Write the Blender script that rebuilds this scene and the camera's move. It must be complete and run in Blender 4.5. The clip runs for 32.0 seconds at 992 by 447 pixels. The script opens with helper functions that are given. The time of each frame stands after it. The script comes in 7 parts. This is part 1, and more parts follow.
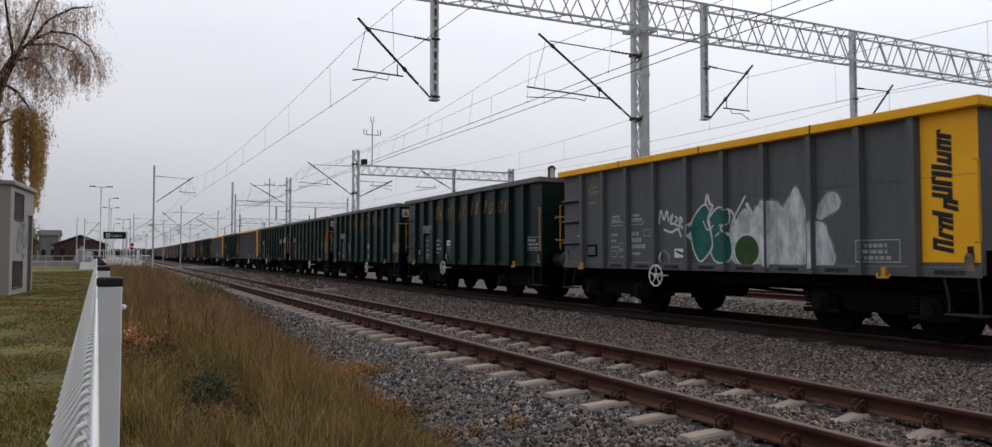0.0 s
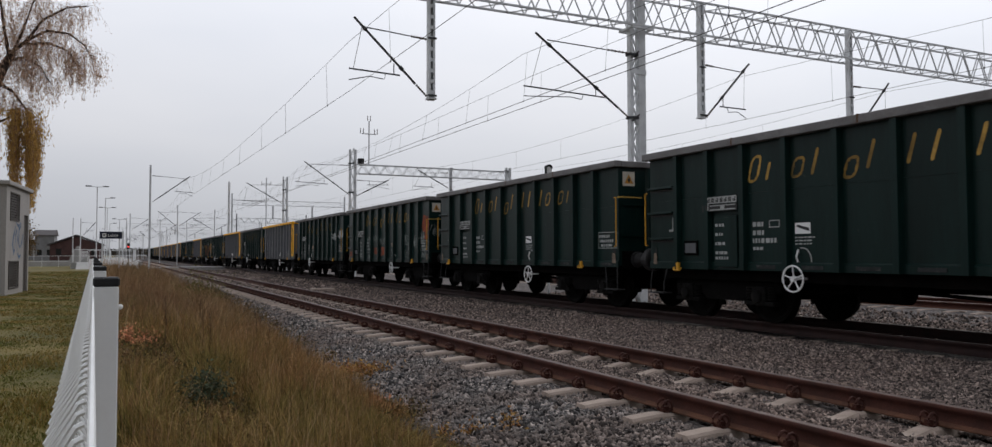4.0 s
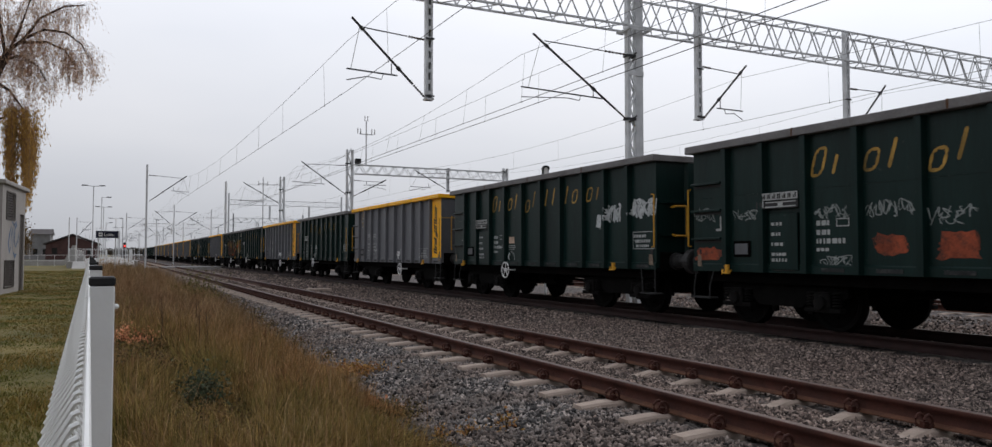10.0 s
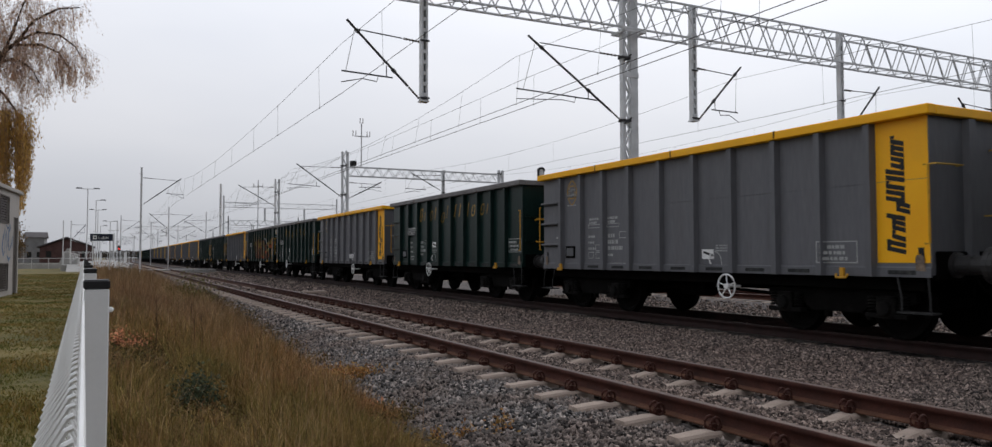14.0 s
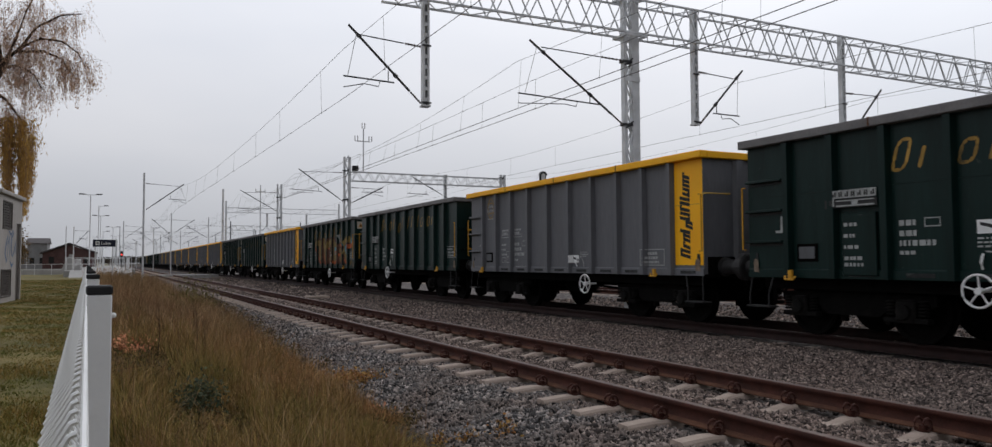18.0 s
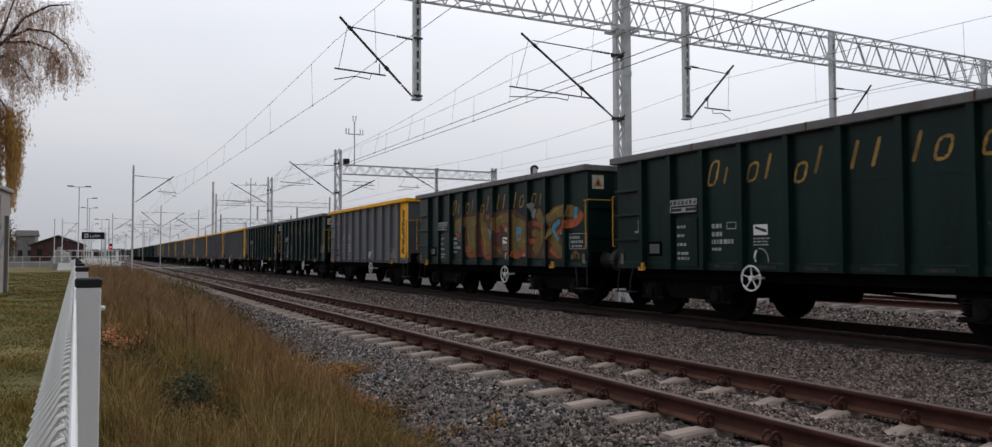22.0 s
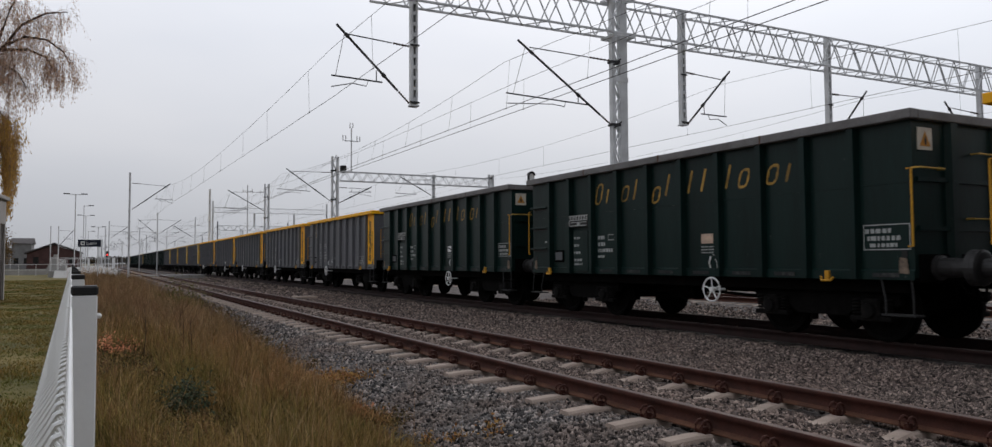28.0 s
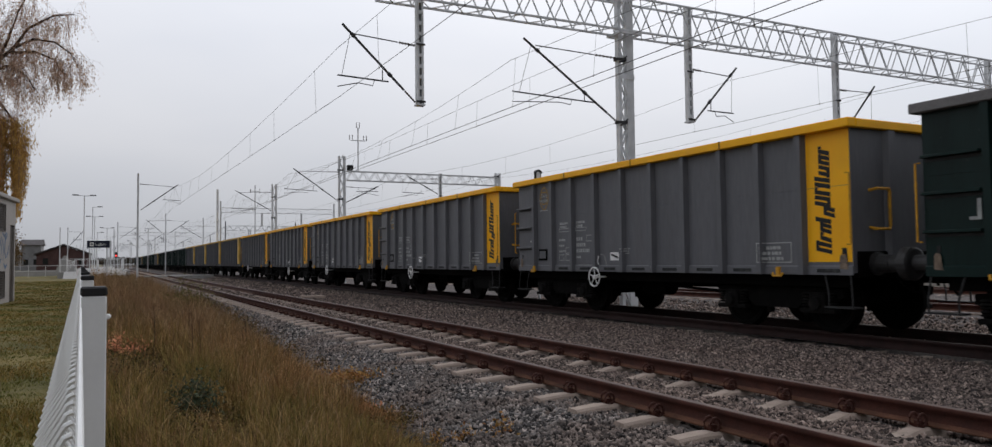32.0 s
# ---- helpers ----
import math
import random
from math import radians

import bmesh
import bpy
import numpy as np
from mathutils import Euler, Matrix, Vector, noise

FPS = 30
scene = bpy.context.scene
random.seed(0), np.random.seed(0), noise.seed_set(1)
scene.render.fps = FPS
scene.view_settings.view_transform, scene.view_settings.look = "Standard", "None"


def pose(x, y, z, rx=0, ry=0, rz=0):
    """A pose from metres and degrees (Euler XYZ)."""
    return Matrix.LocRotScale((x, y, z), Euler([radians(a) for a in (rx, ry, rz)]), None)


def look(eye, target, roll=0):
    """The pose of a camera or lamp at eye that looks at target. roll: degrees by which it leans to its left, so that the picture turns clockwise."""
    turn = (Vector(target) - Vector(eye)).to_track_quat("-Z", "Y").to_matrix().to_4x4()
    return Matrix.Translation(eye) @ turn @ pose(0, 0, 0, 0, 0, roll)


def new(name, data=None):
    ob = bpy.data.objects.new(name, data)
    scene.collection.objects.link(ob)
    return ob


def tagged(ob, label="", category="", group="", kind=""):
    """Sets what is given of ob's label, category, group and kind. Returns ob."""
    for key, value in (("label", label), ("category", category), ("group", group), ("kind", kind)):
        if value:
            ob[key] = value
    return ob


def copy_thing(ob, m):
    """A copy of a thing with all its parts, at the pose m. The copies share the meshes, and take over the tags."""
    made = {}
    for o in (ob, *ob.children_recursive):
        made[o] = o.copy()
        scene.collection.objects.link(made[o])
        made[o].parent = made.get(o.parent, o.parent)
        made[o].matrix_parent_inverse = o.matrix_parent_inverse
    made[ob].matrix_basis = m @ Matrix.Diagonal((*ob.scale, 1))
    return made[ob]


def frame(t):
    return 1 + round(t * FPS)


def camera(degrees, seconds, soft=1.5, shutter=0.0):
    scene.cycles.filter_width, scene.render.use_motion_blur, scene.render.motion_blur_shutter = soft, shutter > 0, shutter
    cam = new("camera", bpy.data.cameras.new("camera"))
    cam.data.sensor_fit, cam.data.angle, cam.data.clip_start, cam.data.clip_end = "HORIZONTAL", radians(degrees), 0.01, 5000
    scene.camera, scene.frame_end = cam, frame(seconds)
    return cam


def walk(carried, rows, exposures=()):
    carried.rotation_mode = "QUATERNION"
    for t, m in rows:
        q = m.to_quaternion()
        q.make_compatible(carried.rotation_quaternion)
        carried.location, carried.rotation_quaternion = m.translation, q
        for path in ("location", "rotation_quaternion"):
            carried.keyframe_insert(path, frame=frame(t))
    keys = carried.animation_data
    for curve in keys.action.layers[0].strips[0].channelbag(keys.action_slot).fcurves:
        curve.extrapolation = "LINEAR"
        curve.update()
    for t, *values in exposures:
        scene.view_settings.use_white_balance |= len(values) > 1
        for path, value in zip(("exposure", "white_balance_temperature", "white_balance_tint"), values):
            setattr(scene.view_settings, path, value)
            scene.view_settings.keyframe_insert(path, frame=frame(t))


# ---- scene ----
# Camera: held still by hand above the fence line, eye 1.18 m over the rail heads.
# x to the right across the tracks, y along them, z = 0 at the rail heads.
cam = camera(65.24, 32.0, 1.35, 0.15)
walk(cam, [(t, pose(0, 0, 1.18, rx, ry, rz)) for t, rx, ry, rz in (
    (0, 92.347, -0.007, -25.970), (0.5, 92.268, 0.122, -26.034), (1, 92.194, 0.137, -26.128), (1.5, 92.374, 0.099, -26.109),
    (2, 92.292, 0.103, -26.019), (2.5, 92.229, 0.094, -26.074), (3, 92.191, 0.105, -26.113), (3.5, 92.227, 0.122, -26.147),
    (5.5, 92.329, 0.081, -26.320), (6, 92.240, -0.063, -26.284), (6.5, 92.183, -0.075, -26.339), (7, 92.240, -0.105, -26.361),
    (7.5, 92.252, -0.087, -26.275), (8, 92.155, -0.015, -26.283), (8.5, 92.273, -0.014, -26.351), (9, 92.390, -0.070, -26.353),
    (9.5, 92.372, -0.073, -26.342), (10, 92.322, -0.066, -26.417), (10.5, 92.442, -0.008, -26.575), (11, 92.334, 0.147, -26.669),
    (11.5, 92.188, 0.107, -26.645), (12, 92.044, 0.071, -26.602), (12.5, 92.227, 0.124, -26.665), (13, 92.222, 0.206, -26.695),
    (13.5, 92.462, 0.050, -26.706), (14, 92.458, 0.099, -26.742), (14.5, 92.560, 0.333, -26.646), (16.5, 92.756, 0.318, -26.592),
    (17, 92.780, 0.686, -26.420), (17.5, 92.654, 0.577, -26.480), (18, 92.783, 0.295, -26.576), (18.5, 92.786, 0.194, -26.555),
    (19, 92.692, 0.239, -26.575), (19.5, 92.836, 0.285, -26.589), (20, 92.706, 0.257, -26.668), (20.5, 92.654, 0.158, -26.678),
    (21, 92.532, 0.180, -26.691), (21.5, 92.535, 0.276, -26.780), (22, 92.304, 0.157, -27.232), (22.5, 92.539, 0.117, -27.250),
    (23, 92.665, 0.036, -27.213), (23.5, 92.841, 0.055, -27.211), (24, 92.846, 0.111, -27.247), (24.5, 92.913, 0.140, -27.258),
    (25, 92.781, 0.064, -27.350), (25.5, 92.783, 0.056, -27.355), (27.5, 92.622, 0.253, -27.270), (28, 92.778, 0.322, -27.438),
    (28.5, 92.703, 0.463, -27.305), (29, 92.717, 0.623, -27.055), (29.5, 92.834, 0.506, -26.987), (30, 92.771, 0.383, -27.007),
    (30.5, 92.658, 0.520, -26.785), (31, 92.645, 0.562, -26.868), (31.5, 92.551, 0.730, -26.864), (32, 92.672, 0.669, -26.907),
)], ((0, 0.25), (2, 0.2), (6, 0.26), (9, 0.29), (13, 0.29), (15, 0.2), (17, 0.12), (19, 0.2), (21, 0.2), (22, 0.25), (25, 0.19), (29, 0.17), (32, 0.17)))


# ---- overcast daylight ----
world = bpy.data.worlds.new("overcast")
scene.world = world
world.use_nodes = True
wn, wl = world.node_tree.nodes, world.node_tree.links
wn.clear()
w_out = wn.new("ShaderNodeOutputWorld")
w_bg = wn.new("ShaderNodeBackground")
w_sky = wn.new("ShaderNodeTexSky")
w_sky.sky_type = "NISHITA"
w_sky.sun_disc = False
w_sky.sun_elevation = radians(33)
w_sky.sun_rotation = radians(60)
w_grey = wn.new("ShaderNodeHueSaturation")
w_grey.inputs["Saturation"].default_value = 0.12
w_tc = wn.new("ShaderNodeTexCoord")
w_map = wn.new("ShaderNodeMapping")
w_map.inputs["Scale"].default_value = (1.0, 1.0, 3.0)
w_noise = wn.new("ShaderNodeTexNoise")
w_noise.inputs["Scale"].default_value = 1.6
w_noise.inputs["Detail"].default_value = 4
w_ramp = wn.new("ShaderNodeValToRGB")
w_ramp.color_ramp.elements[0].position = 0.3
w_ramp.color_ramp.elements[0].color = (5.6, 5.9, 6.62, 1)
w_ramp.color_ramp.elements[1].position = 0.75
w_ramp.color_ramp.elements[1].color = (6.88, 6.98, 7.46, 1)
w_mix = wn.new("ShaderNodeMixRGB")
w_mix.inputs[0].default_value = 0.85
wl.new(w_sky.outputs[0], w_grey.inputs["Color"])
wl.new(w_tc.outputs["Generated"], w_map.inputs["Vector"])
wl.new(w_map.outputs[0], w_noise.inputs["Vector"])
wl.new(w_noise.outputs[0], w_ramp.inputs[0])
wl.new(w_grey.outputs[0], w_mix.inputs[1])
wl.new(w_ramp.outputs[0], w_mix.inputs[2])
# the cloud is thinner, and so brighter, ahead and to the sides than behind, and a little brighter overhead
w_dir = wn.new("ShaderNodeVectorMath")
w_dir.operation = "DOT_PRODUCT"
w_dir.inputs[1].default_value = (0.03, 0.0, 0.0)
wl.new(w_tc.outputs["Generated"], w_dir.inputs[0])
w_sep = wn.new("ShaderNodeSeparateXYZ")
wl.new(w_tc.outputs["Generated"], w_sep.inputs[0])
w_low = wn.new("ShaderNodeMapRange")
w_low.inputs[2].default_value = 0.32
w_low.inputs[3].default_value = 0.12
w_low.inputs[4].default_value = 0.71
wl.new(w_sep.outputs[2], w_low.inputs[0])
w_high = wn.new("ShaderNodeMapRange")
w_high.inputs[1].default_value = 0.32
w_high.inputs[4].default_value = 0.1
wl.new(w_sep.outputs[2], w_high.inputs[0])
w_both = wn.new("ShaderNodeMath")
w_both.operation = "ADD"
wl.new(w_low.outputs[0], w_both.inputs[0])
wl.new(w_high.outputs[0], w_both.inputs[1])
w_side = wn.new("ShaderNodeMath")
w_side.operation = "ADD"
w_back = wn.new("ShaderNodeMapRange")
w_back.inputs[1].default_value = -0.7
w_back.inputs[2].default_value = 0.35
w_back.inputs[4].default_value = 0.5
wl.new(w_sep.outputs[1], w_back.inputs[0])
w_turn = wn.new("ShaderNodeMath")
w_turn.operation = "ADD"
wl.new(w_dir.outputs["Value"], w_turn.inputs[0])
wl.new(w_back.outputs[0], w_turn.inputs[1])
wl.new(w_turn.outputs[0], w_side.inputs[0])
wl.new(w_both.outputs[0], w_side.inputs[1])
w_lit = wn.new("ShaderNodeVectorMath")
w_lit.operation = "SCALE"
wl.new(w_mix.outputs[0], w_lit.inputs[0])
wl.new(w_side.outputs[0], w_lit.inputs["Scale"])
wl.new(w_lit.outputs[0], w_bg.inputs["Color"])
w_bg.inputs["Strength"].default_value = 0.1
wl.new(w_bg.outputs[0], w_out.inputs[0])

sun = new("sun", bpy.data.lights.new("sun", "SUN"))
sun.data.energy = 0.5
sun.data.angle = radians(40)
sun.data.color = (1.0, 0.96, 0.9)
sun.matrix_basis = look((48, 27, 36), (0, 0, 0))
scene.view_settings.exposure = 0.18


# ---- materials ----
def mat(name, colour, rough=0.7, metal=0.0, vary=0.25, scale=3.0, fine=40.0, bump=0.2, second=None, dirt=None, dirt_scale=1.2, dirt_amount=0.5, randomise=0.0, streak=(1, 1, 1), gloss=0.3, chips=None):
    """A surface with a broad and a fine variation, optional dirt in patches and relief."""
    m = bpy.data.materials.new(name)
    m.use_nodes = True
    n, l = m.node_tree.nodes, m.node_tree.links
    bsdf = n["Principled BSDF"]
    bsdf.inputs["Roughness"].default_value = rough
    bsdf.inputs["Metallic"].default_value = metal
    bsdf.inputs["Specular IOR Level"].default_value = gloss
    tc = n.new("ShaderNodeTexCoord")
    mp = n.new("ShaderNodeMapping")
    mp.inputs["Scale"].default_value = streak
    l.new(tc.outputs["Object"], mp.inputs["Vector"])
    broad = n.new("ShaderNodeTexNoise")
    broad.inputs["Scale"].default_value = scale
    broad.inputs["Detail"].default_value = 5
    l.new(mp.outputs[0], broad.inputs["Vector"])
    small = n.new("ShaderNodeTexNoise")
    small.inputs["Scale"].default_value = fine
    small.inputs["Detail"].default_value = 4
    l.new(mp.outputs[0], small.inputs["Vector"])
    ramp = n.new("ShaderNodeValToRGB")
    ramp.color_ramp.elements[0].position = 0.3
    ramp.color_ramp.elements[1].position = 0.7
    lo = [c * (1 - vary) for c in colour]
    hi = list(second) if second else [min(1, c * (1 + vary)) for c in colour]
    ramp.color_ramp.elements[0].color = (*lo, 1)
    ramp.color_ramp.elements[1].color = (*hi, 1)
    l.new(broad.outputs[0], ramp.inputs[0])
    grain = n.new("ShaderNodeMixRGB")
    grain.blend_type = "OVERLAY"
    grain.inputs[0].default_value = min(1.0, vary * 1.4)
    l.new(ramp.outputs[0], grain.inputs[1])
    l.new(small.outputs[0], grain.inputs[2])
    last = grain
    if dirt:
        patch = n.new("ShaderNodeTexNoise")
        patch.inputs["Scale"].default_value = dirt_scale
        patch.inputs["Detail"].default_value = 7
        patch.inputs["Roughness"].default_value = 0.65
        l.new(mp.outputs[0], patch.inputs["Vector"])
        cut = n.new("ShaderNodeMapRange")
        cut.inputs[1].default_value = 0.5
        cut.inputs[2].default_value = 0.72
        cut.inputs[4].default_value = dirt_amount
        l.new(patch.outputs[0], cut.inputs[0])
        mixd = n.new("ShaderNodeMixRGB")
        mixd.inputs[2].default_value = (*dirt, 1)
        l.new(cut.outputs[0], mixd.inputs[0])
        l.new(last.outputs[0], mixd.inputs[1])
        last = mixd
    if chips:
        fleck = n.new("ShaderNodeTexNoise")
        fleck.inputs["Scale"].default_value = 7.0
        fleck.inputs["Detail"].default_value = 8
        fleck.inputs["Roughness"].default_value = 0.7
        l.new(tc.outputs["Object"], fleck.inputs["Vector"])
        cut2 = n.new("ShaderNodeMapRange")
        cut2.inputs[1].default_value = 0.66
        cut2.inputs[2].default_value = 0.72
        cut2.inputs[4].default_value = 0.55
        l.new(fleck.outputs[0], cut2.inputs[0])
        mixc = n.new("ShaderNodeMixRGB")
        mixc.inputs[2].default_value = (*chips, 1)
        l.new(cut2.outputs[0], mixc.inputs[0])
        l.new(last.outputs[0], mixc.inputs[1])
        last = mixc
    if randomise:
        info = n.new("ShaderNodeObjectInfo")
        rr = n.new("ShaderNodeMapRange")
        rr.inputs[3].default_value = 1 - randomise
        rr.inputs[4].default_value = 1 + randomise
        l.new(info.outputs["Random"], rr.inputs[0])
        hsv = n.new("ShaderNodeHueSaturation")
        l.new(rr.outputs[0], hsv.inputs["Value"])
        l.new(last.outputs[0], hsv.inputs["Color"])
        last = hsv
    l.new(last.outputs[0], bsdf.inputs["Base Color"])
    if bump:
        b = n.new("ShaderNodeBump")
        b.inputs["Strength"].default_value = bump
        b.inputs["Distance"].default_value = 0.01
        l.new(small.outputs[0], b.inputs["Height"])
        l.new(b.outputs[0], bsdf.inputs["Normal"])
    return m


def island_mat(name, colours, rough=0.9, bump=0.3, fine=60.0, patches=None, patch_scale=1.0, gloss=0.2, thin=0.0):
    """A surface whose loose pieces each take a colour of their own; patches: a second set of colours that takes over here and there."""
    m = bpy.data.materials.new(name)
    m.use_nodes = True
    n, l = m.node_tree.nodes, m.node_tree.links
    bsdf = n["Principled BSDF"]
    bsdf.inputs["Roughness"].default_value = rough
    bsdf.inputs["Specular IOR Level"].default_value = gloss
    geo = n.new("ShaderNodeNewGeometry")

    def ramp_of(cs):
        ramp = n.new("ShaderNodeValToRGB")
        while len(ramp.color_ramp.elements) < len(cs):
            ramp.color_ramp.elements.new(0.5)
        for k, (e, c) in enumerate(zip(ramp.color_ramp.elements, cs)):
            e.position = k / (len(cs) - 1)
            e.color = (*c, 1)
        l.new(geo.outputs["Random Per Island"], ramp.inputs[0])
        return ramp

    first = ramp_of(colours)
    tc = n.new("ShaderNodeTexCoord")
    if patches:
        other = ramp_of(patches)
        area = n.new("ShaderNodeTexNoise")
        area.inputs["Scale"].default_value = patch_scale
        area.inputs["Detail"].default_value = 4
        l.new(tc.outputs["Object"], area.inputs["Vector"])
        cut = n.new("ShaderNodeMapRange")
        cut.inputs[1].default_value = 0.45
        cut.inputs[2].default_value = 0.57
        l.new(area.outputs[0], cut.inputs[0])
        both = n.new("ShaderNodeMixRGB")
        l.new(cut.outputs[0], both.inputs[0])
        l.new(first.outputs[0], both.inputs[1])
        l.new(other.outputs[0], both.inputs[2])
        first = both
    small = n.new("ShaderNodeTexNoise")
    small.inputs["Scale"].default_value = fine
    l.new(tc.outputs["Object"], small.inputs["Vector"])
    mix = n.new("ShaderNodeMixRGB")
    mix.blend_type = "OVERLAY"
    mix.inputs[0].default_value = 0.35
    l.new(first.outputs[0], mix.inputs[1])
    l.new(small.outputs[0], mix.inputs[2])
    l.new(mix.outputs[0], bsdf.inputs["Base Color"])
    if thin:
        glow = n.new("ShaderNodeBsdfTranslucent")
        l.new(mix.outputs[0], glow.inputs["Color"])
        blend = n.new("ShaderNodeMixShader")
        blend.inputs[0].default_value = thin
        l.new(bsdf.outputs[0], blend.inputs[1])
        l.new(glow.outputs[0], blend.inputs[2])
        l.new(blend.outputs[0], n["Material Output"].inputs["Surface"])
    if bump:
        b = n.new("ShaderNodeBump")
        b.inputs["Strength"].default_value = bump
        b.inputs["Distance"].default_value = 0.005
        l.new(small.outputs[0], b.inputs["Height"])
        l.new(b.outputs[0], bsdf.inputs["Normal"])
    return m


GREEN = mat("green_paint", (0.0038, 0.0165, 0.0142), 0.36, 0, 0.3, 2.2, 25, 0.12, dirt=(0.008, 0.018, 0.0155), dirt_amount=0.45, dirt_scale=2.2, randomise=0.1, gloss=0.17, streak=(1, 1, 0.14), chips=(0.12, 0.13, 0.12))
GREY = mat("grey_paint", (0.124, 0.126, 0.136), 0.5, 0, 0.15, 2.0, 25, 0.12, dirt=(0.062, 0.058, 0.056), dirt_amount=0.4, dirt_scale=2.0, randomise=0.06, streak=(1, 1, 0.16), chips=(0.12, 0.12, 0.12))
RAIL_YELLOW = mat("worn_yellow_handrail", (0.6, 0.3, 0.02), 0.6, 0, 0.3, 6.0, 50, 0.1, dirt=(0.06, 0.045, 0.03), dirt_scale=6, dirt_amount=0.7)
# muted yellow: distance haze painted in for far wagons; also thin rails and spray lines
DULL_YELLOW = mat("hazed_and_dusty_yellow_paint", (0.5, 0.31, 0.06), 0.7, 0, 0.2, 2.0, 30, 0.1, dirt=(0.2, 0.15, 0.08), dirt_amount=0.5)
PALE_GREY = mat("pale_weathered_grey_paint", (0.1, 0.103, 0.11), 0.55, 0, 0.18, 2.0, 25, 0.12, dirt=(0.055, 0.05, 0.047), dirt_amount=0.45, dirt_scale=2.0, streak=(1, 1, 0.16), chips=(0.15, 0.15, 0.15))
# dusty bogie irons; deep shade under the wagons is put into their base colour
BOGIE_IRON = mat("shade_dark_dusty_bogie_iron", (0.004, 0.0037, 0.0035), 0.8, 0.0, 0.4, 6.0, 50, 0.3, dirt=(0.013, 0.0115, 0.01), dirt_scale=5, dirt_amount=0.5, gloss=0.06)
AXLE_IRON = mat("shade_dark_dusty_axle_iron", (0.008, 0.0075, 0.007), 0.85, 0.0, 0.4, 6.0, 50, 0.3, dirt=(0.026, 0.023, 0.02), dirt_scale=5, dirt_amount=0.6, gloss=0.1)
STEP_IRON = mat("worn_step_steel", (0.022, 0.022, 0.022), 0.7, 0.0, 0.4, 6.0, 50, 0.2, dirt=(0.015, 0.014, 0.013), dirt_scale=5, dirt_amount=0.6)
BUFFER_IRON = mat("greasy_buffer_iron", (0.026, 0.025, 0.025), 0.5, 0.0, 0.3, 4.0, 50, 0.2, gloss=0.4)
YELLOW = mat("yellow_paint", (1.0, 0.47, 0.004), 0.5, 0, 0.06, 2.0, 30, 0.1, dirt=(0.7, 0.36, 0.03), dirt_amount=0.3)
CAP_GREY = mat("grey_cap_paint", (0.165, 0.157, 0.155), 0.6, 0, 0.2, 2.0, 30, 0.1, dirt=(0.07, 0.055, 0.045), dirt_amount=0.5)
# IRON and WHEEL_STEEL: near-black base with the underfloor shade painted in
IRON = mat("shade_dark_grimy_iron", (0.0035, 0.0032, 0.003), 0.9, 0.0, 0.4, 4.0, 50, 0.3, dirt=(0.01, 0.0075, 0.006), dirt_amount=0.5, gloss=0.03)
WHEEL_STEEL = mat("shade_dark_wheel_steel", (0.005, 0.0045, 0.0041), 0.8, 0.0, 0.3, 6.0, 50, 0.2, gloss=0.06)
WHITE = mat("white_paint", (0.8, 0.8, 0.79), 0.45, 0, 0.06, 3.0, 40, 0.06, dirt=(0.42, 0.4, 0.36), dirt_amount=0.3)
FADED_WHITE = mat("faded_white_lettering", (0.36, 0.37, 0.36), 0.7, 0, 0.2, 6.0, 60, 0.0)
FADED_GOLD = mat("faded_gold_lettering", (0.34, 0.2, 0.04), 0.6, 0, 0.35, 5.0, 60, 0.0, dirt=(0.03, 0.04, 0.03), dirt_scale=4, dirt_amount=0.75, randomise=0.3)
BLACK = mat("black_paint", (0.012, 0.012, 0.012), 0.5, 0, 0.2, 4.0, 50, 0.1)
RUST = mat("rusty_rail", (0.055, 0.0165, 0.01), 0.8, 0.0, 0.35, 5.0, 60, 0.3, dirt=(0.034, 0.0125, 0.0085), dirt_scale=2.0, dirt_amount=0.7)
DARK_RUST = mat("dark_running_rail", (0.018, 0.0065, 0.0052), 0.8, 0.0, 0.35, 5.0, 60, 0.3, dirt=(0.024, 0.011, 0.009), dirt_scale=2.0, dirt_amount=0.6)
RAIL_HEAD = mat("worn_rail_head", (0.11, 0.07, 0.058), 0.5, 0.3, 0.25, 6.0, 60, 0.1)
RAIL_FOOT = mat("orange_rust_rail_foot", (0.1, 0.043, 0.024), 0.85, 0, 0.3, 6.0, 60, 0.3, dirt=(0.045, 0.02, 0.013), dirt_scale=5, dirt_amount=0.7)
DARK_HEAD = mat("dull_rail_head", (0.03, 0.017, 0.014), 0.7, 0, 0.25, 6.0, 60, 0.1)
CONCRETE = mat("sleeper_concrete", (0.37, 0.295, 0.245), 0.9, 0, 0.15, 5.0, 70, 0.4, dirt=(0.2, 0.15, 0.12), dirt_amount=0.5, dirt_scale=3, randomise=0.12)
GALV = mat("galvanised_steel", (0.66, 0.67, 0.68), 0.55, 0.15, 0.12, 3.0, 50, 0.05, dirt=(0.36, 0.36, 0.36), dirt_amount=0.4)
DARK_STEEL = mat("dark_cantilever_tube", (0.05, 0.05, 0.052), 0.6, 0.2, 0.2, 5.0, 50, 0.05)
WIRE = mat("copper_wire", (0.14, 0.137, 0.134), 0.6, 0.3, 0.2, 2.0, 40, 0.0)
BALLAST = mat("ballast_bed", (0.075, 0.064, 0.06), 0.95, 0, 0.5, 22.0, 60.0, 1.0, second=(0.18, 0.155, 0.146))
SOIL = mat("soil_under_grass", (0.085, 0.062, 0.035), 0.95, 0, 0.4, 1.2, 30, 0.6, second=(0.11, 0.09, 0.045))
